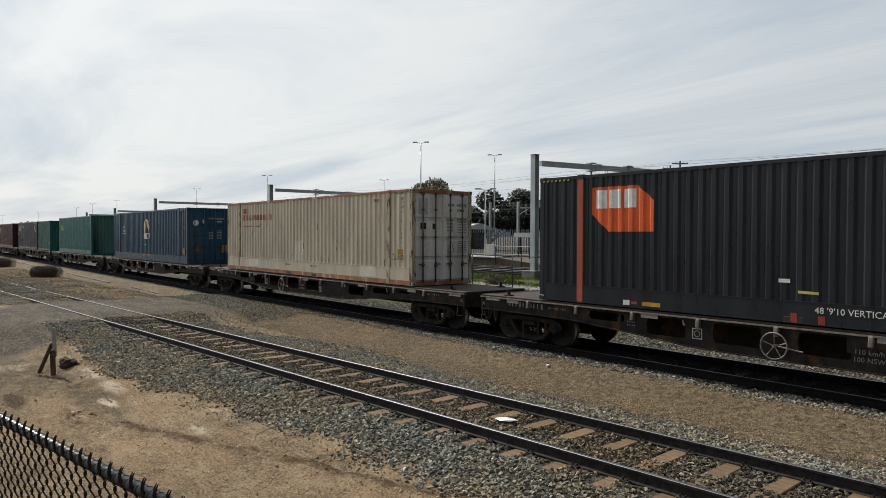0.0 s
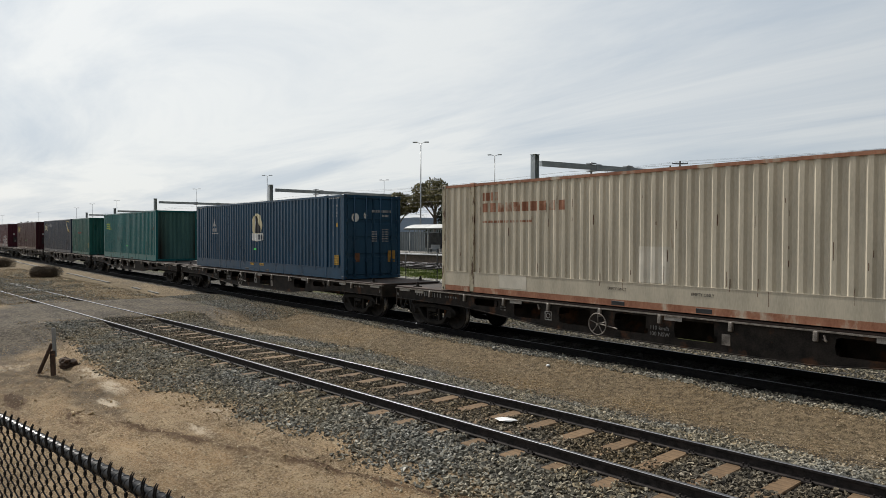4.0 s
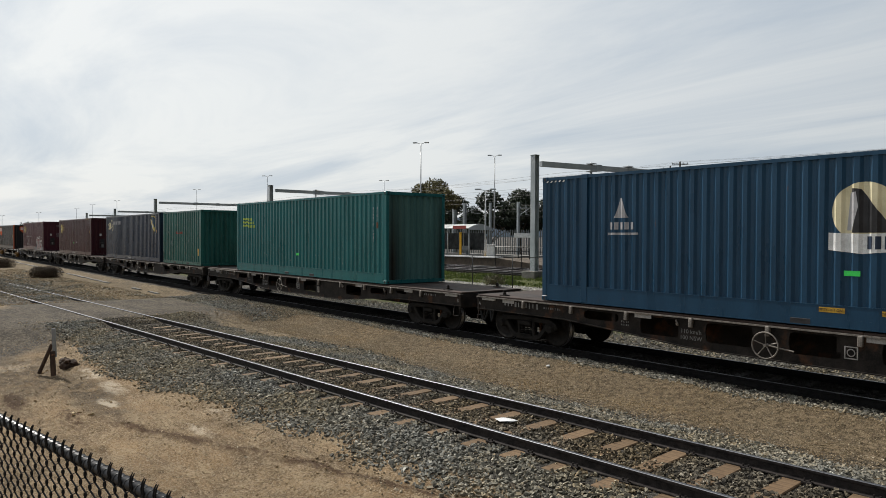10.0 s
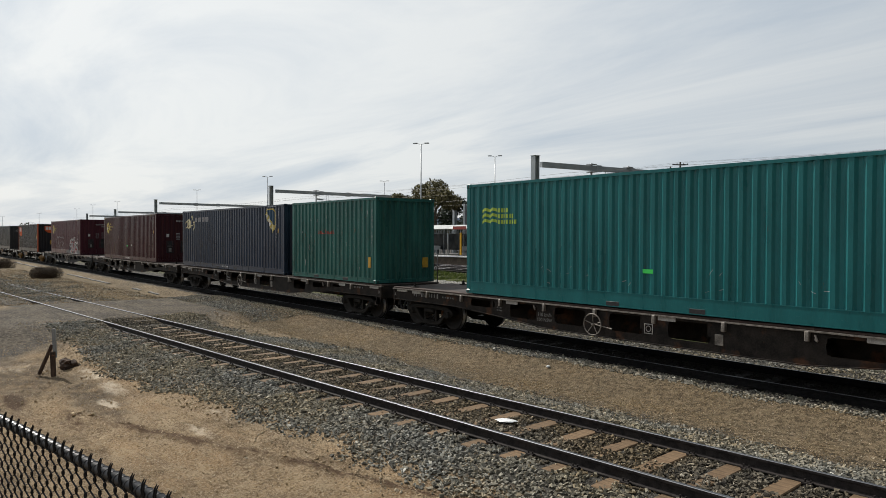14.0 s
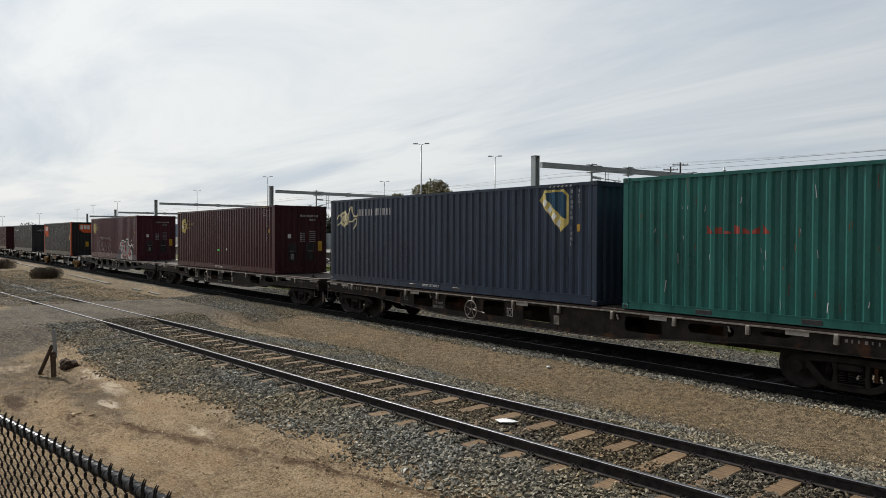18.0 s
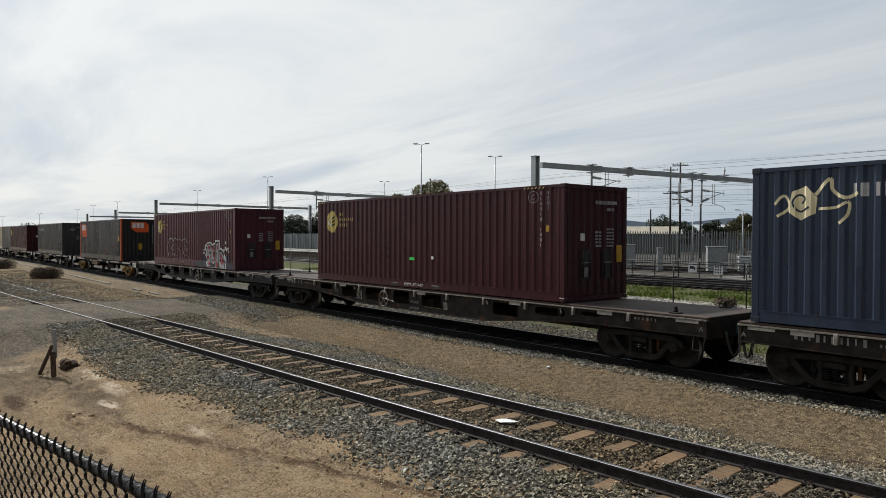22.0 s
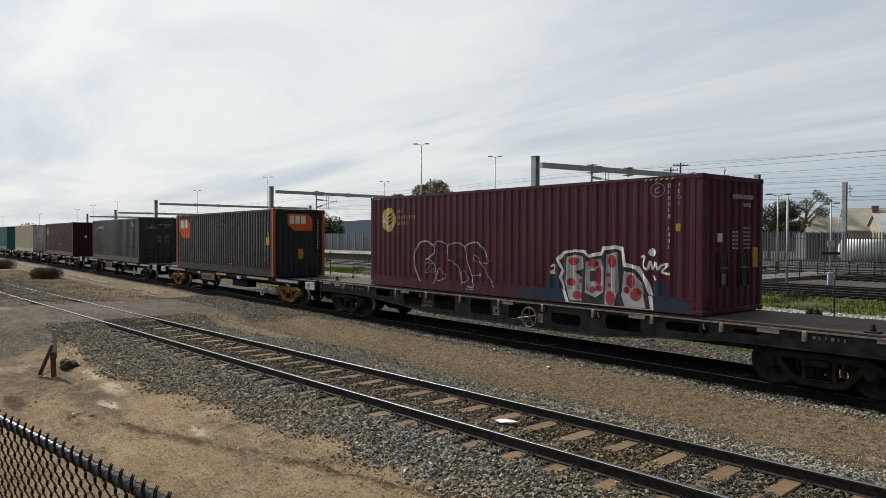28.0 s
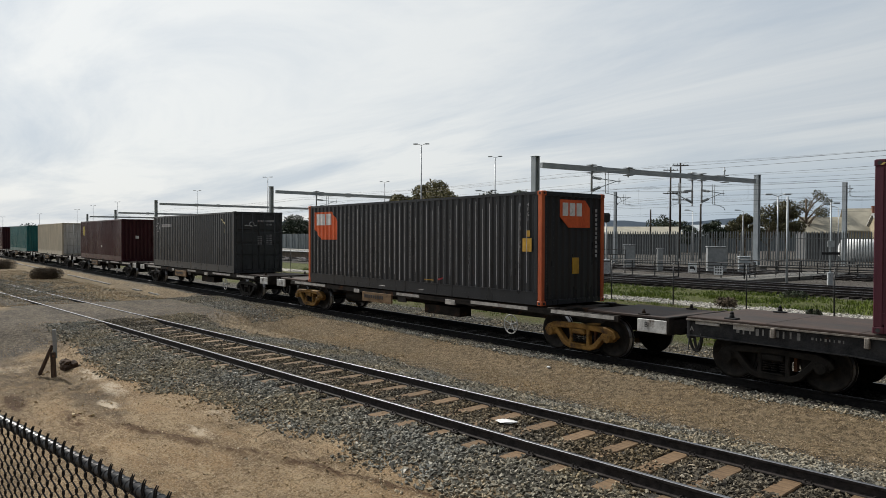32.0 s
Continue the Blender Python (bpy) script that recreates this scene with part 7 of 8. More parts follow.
light_mast(-48.5, 77.3, 6.5, 1, "street_lamp", "grey street lamp with one head", 0.09, "small lamp posts")
light_mast(-53.1, 72.5, 6.5, 1, "street_lamp", "grey street lamp with one head", 0.09, "small lamp posts")
for x, y, top in ((-22.2, 33.6, 5.6),):
    m = thing("steel_pole", "plain pale grey steel pole", "pole")
    bm = bmesh.new()
    tube(bm, (0, 0, 0), (0, 0, top - GROUND), 0.085, 0.065, 12)
    part("pole", bm, M["gantry"], m)
    m.matrix_basis = pose(x, y, GROUND)
m = thing("signal_post", "slim post with twin lamps and a dark name board", "post")
bm = bmesh.new()
tube(bm, (0, 0, 0), (0, 0, 5.5), 0.055, 0.045, 8)
part("pole", bm, M["gantry"], m)
bm = bmesh.new()
chamfer(bm, -0.16, 0.16, -0.12, 0.12, 0, 1.0, 0.02)
part("base_box", bm, M["steel"], m)
for x0, x1, z0, z1, mt in ((-0.2, 0.2, 2.65, 3.05, "steel"), (-0.55, 0.55, 2.15, 2.32, "black_metal"), (-0.5, -0.1, 5.4, 5.5, "gantry"), (0.1, 0.5, 5.4, 5.5, "gantry")):
    bm = bmesh.new()
    chamfer(bm, x0, x1, -0.14, -0.06, z0, z1, 0.01)
    part("board", bm, M[mt], m)
m.matrix_basis = pose(-19.4, 33.5, GROUND, 0, 0, 40)

sig = thing("railway_signal", "black colour-light signal on a pale post", "signal")
bm = bmesh.new()
tube(bm, (0, 0, 0), (0, 0, 4.7), 0.075, 0.065, 10)
part("post", bm, M["steel"], sig)
bm = bmesh.new()
chamfer(bm, -0.32, 0.32, -0.2, 0.15, 4.55, 5.35, 0.12)
part("signal_head", bm, M["black_metal"], sig)
bm = bmesh.new()
chamfer(bm, -0.35, 0.35, -0.25, 0.25, 0, 1.3, 0.03)
part("equipment_case", bm, M["steel"], sig)
sig.matrix_basis = pose(-38.6, 35.3, GROUND, 0, 0, 45)


def cabinet(x, y, w, d, h, mat, label):
    c = thing("equipment_cabinet", label, "cabinet", "trackside cabinets")
    bm = bmesh.new()
    chamfer(bm, -w / 2, w / 2, -d / 2, d / 2, 0.12, h - 0.08, 0.02)
    part("body", bm, M[mat], c)
    bm = bmesh.new()
    chamfer(bm, -w / 2 - 0.06, w / 2 + 0.06, -d / 2 - 0.06, d / 2 + 0.06, h - 0.08, h, 0.02)
    part("roof", bm, M[mat], c)
    bm = bmesh.new()
    box(bm, -w / 2 + 0.06, w / 2 - 0.06, -d / 2 - 0.02, -d / 2 + 0.01, 0.25, h - 0.18)
    part("door", bm, M[mat], c)
    bm = bmesh.new()
    box(bm, -w / 2 - 0.1, w / 2 + 0.1, -d / 2 - 0.1, d / 2 + 0.1, -0.1, 0.12)
    part("plinth", bm, M["concrete"], c)
    c.matrix_basis = pose(x, y, GROUND, 0, 0, 40)
    return c


cabinet(-33.4, 44.2, 1.6, 0.9, 2.45, "pale_cabinet", "pale grey trackside equipment cabinet")
cabinet(-44.0, 46.0, 1.1, 0.8, 2.5, "pale_cabinet", "pale grey trackside equipment cabinet")
cabinet(-38.5, 43.2, 0.55, 0.5, 2.25, "pale_cabinet", "narrow pale trackside cabinet")
cabinet(-31.5, 45.5, 0.9, 0.7, 1.6, "gantry", "dull grey trackside cabinet")
cabinet(-54.6, 36.5, 0.8, 0.6, 2.3, "white", "white ticket machine on the platform")


def railing(label, pts, top, posts_every=1.6):
    """A black pedestrian railing through points."""
    r = thing("railing", label, "railing", "black pedestrian railings")
    for a, b in zip(pts, pts[1:]):
        a, b = Vector((*a, 0)), Vector((*b, 0))
        for z in (top, top - 0.42, top - 0.85):
            bm = bmesh.new()
            tube(bm, (a.x, a.y, z), (b.x, b.y, z), 0.038, 0.038, 6)
            part("rail", bm, M["black_metal"], r)
        n = max(1, int((b - a).length / posts_every))
        for i in range(n + 1):
            p = a.lerp(b, i / n)
            bm = bmesh.new()
            tube(bm, (p.x, p.y, GROUND - 0.1), (p.x, p.y, top), 0.045, 0.045, 6)
            part("post", bm, M["black_metal"], r)
    return r


railing("black railing at a pedestrian crossing of the tracks", [(-37.0, 33.9), (-30.8, 34.2), (-25.4, 34.0), (-26.4, 37.5)], 0.98)
railing("black railing at a pedestrian crossing of the tracks", [(-30.5, 41.8), (-24.5, 40.6)], 1.0)
railing("black railing at a pedestrian crossing of the tracks", [(-28.8, 46.2), (-22.0, 48.2), (-18.5, 52.0)], 0.9)
railing("black railing round a crossing waiting bay", [(-25.6, 46.3), (-22.0, 44.8), (-18.6, 49.6), (-21.8, 52.4)], 0.75)
railing("black railing on the platform ramp", [(-50.5, 33.3), (-44.0, 34.0), (-37.5, 36.5)], 1.75, 2.2)
for x, y, z, dark in ((-29.4, 33.9, 0.55, True), (-27.3, 33.9, 0.45, False)):
    s = thing("warning_sign", "small white warning sign on a black railing", "sign")
    bm = bmesh.new()
    box(bm, -0.32, 0.32, -0.012, 0.012, -0.35, 0.35)
    part("board", bm, M["white"], s)
    bm = bmesh.new()
    if dark:
        box(bm, -0.2, 0.12, -0.02, -0.013, -0.1, 0.1)
        box(bm, 0.12, 0.22, -0.02, -0.013, -0.18, 0.02)
    else:
        for i in range(3):
            for j in range(3):
                box(bm, -0.22 + 0.17 * i, -0.12 + 0.17 * i, -0.02, -0.013, -0.25 + 0.2 * j, -0.13 + 0.2 * j)
    part("pictogram", bm, M["black_mark"], s)
    s.matrix_basis = pose(x, y - 0.05, z, 0, 0, 15)
cross = tagged(new("crossing_path"), "pale concrete pedestrian crossing between the tracks", "path", kind="structure")
bm = bmesh.new()
box(bm, -27.8, -24.6, 33.0, 50.0, GROUND + 0.02, -0.13)
part("slab", bm, M["concrete"], cross)
bm = bmesh.new()
box(bm, -44.0, -32.0, 35.3, 36.0, GROUND + 0.02, -0.24)
part("slab", bm, M["concrete"], cross)

# ---- station ----
plat = tagged(new("platform"), "station platform with a brown wall and a pale edge", "platform", kind="structure")
bm = bmesh.new()
box(bm, -190, -50.5, 33.6, 41.8, GROUND - 0.1, 0.62)
v = [bm.verts.new(c) for c in ((-50.5, 33.6, GROUND - 0.1), (-43.0, 34.2, GROUND - 0.1), (-43.0, 41.8, GROUND - 0.1), (-50.5, 41.8, GROUND - 0.1), (-50.5, 33.6, 0.62), (-43.0, 34.2, -0.1), (-43.0, 41.8, -0.1), (-50.5, 41.8, 0.62))]
for f in CUBE:
    bm.faces.new([v[i] for i in f])
part("platform_wall", bm, M["brown_wall"], plat)
bm = bmesh.new()
box(bm, -190, -50.5, 33.3, 34.4, 0.62, 0.74)
part("edge_coping", bm, M["white"], plat, "pale edge coping")
bm = bmesh.new()
box(bm, -190, -50.5, 34.4, 41.8, 0.624, 0.73)
part("paving", bm, M["concrete"], plat)
bm = bmesh.new()
box(bm, -190, -50.5, 34.5, 34.85, 0.73, 0.738)
part("tactile_strip", bm, M["safety_yellow"], plat, "yellow warning strip")


def shelter(x, y, length):
    s = thing("platform_shelter", "platform shelter with a curved white roof and grey posts", "shelter", "platform shelters")
    n = 8
    for k in range(3):
        bm = bmesh.new()
        a, b = -length / 2 + length / 3 * k + 0.02, -length / 2 + length / 3 * (k + 1) - 0.02
        prof = [(-1.7 + 3.4 * i / n, 2.95 + 0.45 * math.sin(math.pi * i / n)) for i in range(n + 1)]
        prof += [(p, z - 0.06) for p, z in reversed(prof)]
        extrude_profile(bm, prof, a, b)
        part("roof_panel", bm, M["grey_roof"], s)
    for e in (-1, 1):
        bm = bmesh.new()
        prof = [(-1.72 + 3.44 * i / n, 2.9 + 0.45 * math.sin(math.pi * i / n)) for i in range(n + 1)] + [(1.7, 2.75), (-1.7, 2.75)]
        extrude_profile(bm, prof, e * length / 2, e * length / 2 + e * 0.05)
        part("gable", bm, M["gantry"], s)
    for k in range(4):
        for yy in (-1.2, 1.2):
            bm = bmesh.new()
            px = -length / 2 + 0.5 + (length - 1) * k / 3
            tube(bm, (px, yy, 0), (px, yy, 2.95), 0.07, 0.07, 8)
            part("post", bm, M["gantry"], s)
    bm = bmesh.new()
    box(bm, -length / 2 + 0.5, length / 2 - 0.5, 1.16, 1.2, 0.5, 2.4)
    part("back_screen", bm, M["window"], s, "dark glazed back screen")
    for k in (-0.25, 0.2):
        bm = bmesh.new()
        px = length * k
        box(bm, px - 0.9, px + 0.9, 0.4, 0.85, 0.42, 0.48)
        box(bm, px - 0.9, px + 0.9, 0.85, 0.9, 0.5, 0.95)
        box(bm, px - 0.7, px - 0.6, 0.45, 0.8, 0, 0.42)
        box(bm, px + 0.6, px + 0.7, 0.45, 0.8, 0, 0.42)
        part("bench", bm, M["pale_cabinet"], s, "pale bench")
    bm = bmesh.new()
    box(bm, length / 2 - 2.6, length / 2 - 0.4, -1.78, -1.72, 2.85, 3.2)
    part("fascia_sign", bm, M["red_paint"], s, "red fascia sign")
    bm = bmesh.new()
    chamfer(bm, length * 0.36 - 0.1, length * 0.36 + 0.1, -1.5, -1.3, 0, 2.5, 0.02)
    part("help_point", bm, M["safety_yellow"], s, "yellow help post")
    s.matrix_basis = pose(x, y, 0.735)
    return s


shelter(-63.5, 37.6, 12.0)
sb = thing("station_sign", "blank-looking white station name board on dark legs", "sign")
bm = bmesh.new()
box(bm, -1.05, 1.05, -0.04, 0.04, 2.2, 2.65)
part("board", bm, M["white"], sb)
for k in (-0.6, 0.6):
    bm = bmesh.new()
    tube(bm, (k, 0, 0), (k, 0, 2.2), 0.05, 0.05, 8)
    part("leg", bm, M["black_metal"], sb)
sb.matrix_basis = pose(-49.6, 36.4, 0.45, 0, 0, 25)


# ---- buildings and distance ----
def building(name, label, m, w, d, h, ridge, wall, roof, windows=0, chimney=None):
    """A gabled building: walls, two roof slopes, windows."""
    b = thing(name, label, "building", "buildings beyond the yard")
    bm = bmesh.new()
    extrude_profile(bm, [(-d / 2, 0), (d / 2, 0), (d / 2, h), (0, h + ridge), (-d / 2, h)], -w / 2, w / 2)
    part("wall_shell", bm, wall, b)
    for s in (-1, 1):
        bm = bmesh.new()
        extrude_profile(bm, [(s * (d / 2 + 0.4), h - 0.12), (0, h + ridge + 0.06), (0, h + ridge + 0.2), (s * (d / 2 + 0.4), h + 0.03)], -w / 2 - 0.3, w / 2 + 0.3)
        part("roof_slope", bm, roof, b)
    for k in range(windows):
        bm = bmesh.new()
        x = -w / 2 + w * (k + 0.5) / windows
        box(bm, x - 0.7, x + 0.7, -d / 2 - 0.06, -d / 2 + 0.02, h * 0.35, h * 0.75)
        part("window", bm, M["window"], b)
    if chimney is not None:
        bm = bmesh.new()
        chamfer(bm, chimney - 0.42, chimney + 0.42, -0.95, -0.25, h + ridge - 1.6, h + ridge + 0.5, 0.04)
        chamfer(bm, chimney - 0.48, chimney + 0.48, -1.01, -0.19, h + ridge + 0.36, h + ridge + 0.52, 0.02)
        part("chimney", bm, M["brick_red"], b, "brown brick chimney with a corbelled top")
    b.matrix_basis = m
    return b


# cream walls take a grey colour here, to look dim behind the fence
building("house", "cream house with walls coloured grey for shade and a pale cream metal roof", pose(-47.9, 101.6, GROUND, 0, 0, 36), 7.0, 7, 4.1, 2.3, M["shed_wall"], M["cream_roof"], 0)
building("house", "cream house with a tall brown brick chimney", pose(-41.5, 105.5, GROUND, 0, 0, 30), 10, 8, 4.4, 3.3, M["cream_wall"], M["cream_roof"], 0, -0.9)
building("house", "low house with a white metal roof", pose(-36.6, 102.0, GROUND, 0, 0, 36), 9, 8, 3.9, 2.8, M["cream_wall"], M["grey_roof"], 2)
building("warehouse", "low pale warehouse with a metal roof", pose(-89.5, 102.0, GROUND, 0, 0, 42), 9.5, 9, 4.0, 1.3, M["shed_wall"], M["cream_roof"], 0)
building("warehouse", "low pale warehouse with a metal roof", pose(-83.5, 107.5, GROUND, 0, 0, 42), 9.5, 9, 4.0, 1.3, M["shed_wall"], M["cream_roof"], 0)
building("warehouse", "long pale warehouse with a metal roof", pose(-98.0, 128.0, GROUND, 0, 0, 46), 34, 14, 3.8, 1.2, M["sheet_fence"], M["gantry"], 0)
building("warehouse", "grey depot building far off", pose(-95.0, 165.0, GROUND, 0, 0, 46), 26, 14, 5.4, 1.2, M["sheet_fence"], M["gantry"], 0)
# blue-grey sheet fence behind the platform
sf = thing("sheet_fence", "blue-grey corrugated sheet fence behind the platform", "fence")
for k in range(40):
    bm = bmesh.new()
    x0 = -74.0 - 2.4 * k
    prof = []
    for i in range(9):
        prof.append((x0 - 0.3 * i, 45.0 + (0.035 if i % 2 else 0.0)))
    lo = [bm.verts.new((x, y, GROUND)) for x, y in prof]
    hi = [bm.verts.new((x, y, 3.32)) for x, y in prof]
    bk = [bm.verts.new((x, y + 0.02, 3.32)) for x, y in prof]
    for i in range(8):
        bm.faces.new((lo[i + 1], lo[i], hi[i], hi[i + 1]))
        bm.faces.new((hi[i + 1], hi[i], bk[i], bk[i + 1]))
    part("sheet_panel", bm, M["sheet_fence"], sf)
    bm = bmesh.new()
    box(bm, x0 - 0.04, x0 + 0.04, 44.9, 44.97, GROUND, 3.36)
    part("fence_post", bm, M["gantry"], sf)
tank = thing("storage_tank", "white cylindrical storage tank on dark cradles behind a steel fence", "tank")
bm = bmesh.new()
tube(bm, (-2.7, 0, 1.75), (2.7, 0, 1.75), 1.4, 1.4, 28)
part("shell", bm, M["white"], tank)
for s in (-1, 1):
    bm = bmesh.new()
    tube(bm, (s * 2.7, 0, 1.75), (s * 3.05, 0, 1.75), 1.4, 0.7, 28)
    part("end_cap", bm, M["white"], tank)
    bm = bmesh.new()
    chamfer(bm, s * 1.7 - 0.2, s * 1.7 + 0.2, -1.2, 1.2, 0.0, 0.75, 0.03)
    part("cradle", bm, M["concrete"], tank)
tank.matrix_basis = pose(-34.9, 82.0, GROUND, 0, 0, 34)

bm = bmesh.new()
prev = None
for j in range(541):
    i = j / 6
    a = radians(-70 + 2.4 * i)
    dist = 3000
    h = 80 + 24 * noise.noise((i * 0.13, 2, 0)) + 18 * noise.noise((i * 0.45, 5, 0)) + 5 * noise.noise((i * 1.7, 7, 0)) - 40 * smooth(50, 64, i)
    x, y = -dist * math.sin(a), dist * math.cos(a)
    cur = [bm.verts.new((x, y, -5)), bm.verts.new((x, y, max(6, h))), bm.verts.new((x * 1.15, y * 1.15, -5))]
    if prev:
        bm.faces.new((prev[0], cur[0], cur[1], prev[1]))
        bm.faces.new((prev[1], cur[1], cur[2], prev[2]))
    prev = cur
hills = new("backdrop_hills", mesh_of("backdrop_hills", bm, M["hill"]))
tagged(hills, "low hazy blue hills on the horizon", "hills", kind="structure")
# ---- markings on the containers ----
def flag(c, x0, z0, w, h):
    """An orange flag with two cut corners and three pale blocks across its upper part."""
    fill(c, W8, "painted_flag", M["orange"], [(x0, z0 + h), (x0 + w * 0.74, z0 + h), (x0 + w, z0 + h * 0.66), (x0 + w, z0), (x0 + w * 0.28, z0), (x0, z0 + h * 0.38)], "orange flag with cut corners")
    for k in range(3):
        a = x0 + w * (0.06 + 0.235 * k)
        fill(c, W8, "pale_block", M["white"], [(a, z0 + h * 0.52), (a + w * 0.19, z0 + h * 0.52), (a + w * 0.19, z0 + h * 0.93), (a, z0 + h * 0.93)], "pale painted block", 0.008)


def band_text(c, text, x, z, size, mat=None):
    return side_text(c, W8, text, x, z, size, mat or M["white"], 0.016)


def stripes(c, x0, n, z, mat, name="hazard_stripes"):
    """Short slanted stripes along the top edge."""
    bm = bmesh.new()
    y = -(W8 / 2 + 0.004)
    for i in range(n):
        a = x0 + i * 0.13
        bm.faces.new([bm.verts.new(q) for q in ((a, y, z), (a + 0.045, y, z), (a + 0.085, y, z + 0.038), (a + 0.04, y, z + 0.038))])
    ob = part(name, bm, mat, c, "slanted yellow warning stripes")
    ob["kind"] = "stuff"


def caution(c, x0, x1, z0, z1, words=True):
    fill(c, W8, "caution_sticker", M["yellow"], [(x0, z0), (x1, z0), (x1, z1), (x0, z1)], "yellow caution sticker", 0.006, True)
    h = (z1 - z0) / 4
    for k, t in enumerate(("CAUTION", "9'10 HIGH", "2.5m WIDE", "CONTAINER")):
        side_text(c, W8, t, (x0 + x1) / 2, z1 - h * (k + 0.5), h * 0.82 if k else h * 0.9, M["black_mark"], 0.009)


def code(c, x, z0, z1, n, mat=None, kind="4EG1", kx=0.23):
    upright_marks(c, W8, x, z0, z1, n, mat or M["silver_line"], 0.06)
    for i, ch in enumerate(kind):
        side_text(c, W8, ch, x + kx, z1 - 0.06 - i * 0.125, 0.12, mat or M["silver_line"], 0.004)


def end_block(c, mat, y0=-0.15, z=1.35, rows=5):
    """Stencilled rows on the right-hand end."""
    end_bars(c, W8, [(y0 + 0.1, y0 + 0.32, z + 0.085 * i, 0.045) for i in range(rows)] + [(y0 + 0.55, y0 + 0.85, z + 0.085 * i, 0.04) for i in range(rows + 1)], mat)
    end_bars(c, W8, [(y0 + 0.1, y0 + 0.95, 2.42, 0.09), (y0 + 0.55, y0 + 0.85, 2.26, 0.08)], mat, "end_code", "painted code marks")


# slate container
flag(c0, -5.67, 1.68, 1.66, 1.02)
band_text(c0, "48 '9'10 VERTICAL CLEARANCE", 0.42, 0.275, 0.16)
fill(c0, W8, "white_label", M["white"], [(-1.33, 0.74), (-1.12, 0.74), (-1.12, 0.81), (-1.33, 0.81)], "small white label", 0.004, True)
for x0, x1, z0, z1, mt in ((-4.77, -4.60, 0.06, 0.17, "white"), (-4.56, -4.40, 0.09, 0.15, "red_paint"), (-4.27, -3.82, 0.07, 0.16, "yellow"), (-1.10, -0.98, 0.03, 0.2, "red_paint"), (-0.62, -0.50, 0.03, 0.18, "red_paint")):
    fill(c0, W8, "band_label", M[mt], [(x0, z0), (x1, z0), (x1, z1), (x0, z1)], "", 0.018, True)
fill(c0, W8, "faded_label", M["gold"], [(-0.98, 0.56), (-0.62, 0.55), (-0.62, 0.60), (-0.98, 0.61)], "faded yellow label", 0.004, True)
stripes(c0, -7.2, 7, 2.9, M["gold"])

# beige container
for k, (x0, x1, z0, z1) in enumerate(((-5.62, -4.95, 2.53, 2.75), (-5.62, -2.55, 2.22, 2.46), (-5.62, -3.7, 1.93, 1.99))):
    n = (4, 10, 16)[k]
    for i in range(n):
        a = x0 + (x1 - x0) * i / n
        fill(c1, W8, "faded_bar", P["rusty_rail"], [(a, z0), (a + (x1 - x0) / n * 0.72, z0), (a + (x1 - x0) / n * 0.72, z1), (a, z1)], "faded orange painted bar")
fill(c1, W8, "repair_patch", M["pale_patch"], [(-0.54, 0.58), (0.23, 0.58), (0.23, 1.36), (-0.54, 1.36)], "paler repair patch", 0.003)
for a, b in ((4.3, 5.3), (-4.9, -3.9)):
    fill(c1, W8, "band_patch", M["pale_patch"], [(a, 0.2), (b, 0.2), (b, 0.54), (a, 0.54)], "pale patch on the lower band", 0.013, True)
code(c1, 6.70, 1.30, 2.80, 11, M["black_mark"], "MFG1", 0.14)
caution(c1, 6.56, 6.80, 0.80, 1.14)
stroke(c1, W8, "triangle_mark", M["black_mark"], [(6.18, 0.82), (6.42, 0.80), (6.29, 1.02)], 0.014, "black triangle outline", True)
band_text(c1, "EMPTY ONLY", -1.08, 0.40, 0.085, M["black_mark"])
band_text(c1, "EMPTY ONLY", 1.02, 0.40, 0.085, M["black_mark"])
on_side(c1, W8, "small_word", M["black_mark"], [rect(5.18 + 0.055 * i, 5.215 + 0.055 * i, 2.70, 2.78) for i in range(6)], "small dark marks", flat=True)
stripes(c1, 6.4, 5, 2.9, M["black_mark"])
rust_r = random.Random(12)
for i in range(44):
    x = -7.0 + 14.0 * rust_r.random()
    z = rust_r.choice((0.6, 0.9, 1.3, 1.9, 2.4)) + rust_r.uniform(-0.2, 0.2)
    h = rust_r.uniform(0.05, 0.35)
    x = -7.16 + round((x + 7.16) / 0.28) * 0.28 + rust_r.choice((0.0, 0.07))
    stroke(c1, W8, "rust_run", M["rust_dark"], [(x, z), (x + rust_r.uniform(-0.004, 0.004), z - h * 0.5), (x, z - h)], rust_r.uniform(0.006, 0.016), "brown rust run")
end_bars(c1, W8, [(0.2, 0.5, 2.52, 0.09), (0.58, 1.0, 2.52, 0.09), (0.6, 0.85, 2.36, 0.08)] + [(0.18, 0.45, 1.72 + 0.11 * i, 0.05) for i in range(4)] + [(0.62, 1.0, 1.66 + 0.085 * i, 0.04) for i in range(6)], M["stencil"])
end_plate(c1, "weight_plate", M["gantry"], -0.98, -0.62, 2.25, 2.75, "pale grey data plate")
end_plate(c1, "small_plate", M["black_mark"], -0.9, -0.68, 1.78, 1.98, "dark square label")
end_plate(c1, "coded_plate", M["black_mark"], -0.42, -0.28, 1.78, 1.96, "small dark printed square")
end_bars(c1, W8, [(0.62, 1.0, 1.03 + 0.07 * i, 0.035) for i in range(6)], M["stencil"], "printed_notice", "grey printed notice")
bm = bmesh.new()
tri = [(c1["half"] - 0.012, 0.20, 1.06), (c1["half"] - 0.012, 0.48, 1.06), (c1["half"] - 0.012, 0.34, 1.42)]
for a, b in zip(tri, tri[1:] + tri[:1]):
    tube(bm, a, b, 0.008, 0.008, 5)
part("triangle_mark", bm, M["stencil"], c1, "dark warning triangle outline")

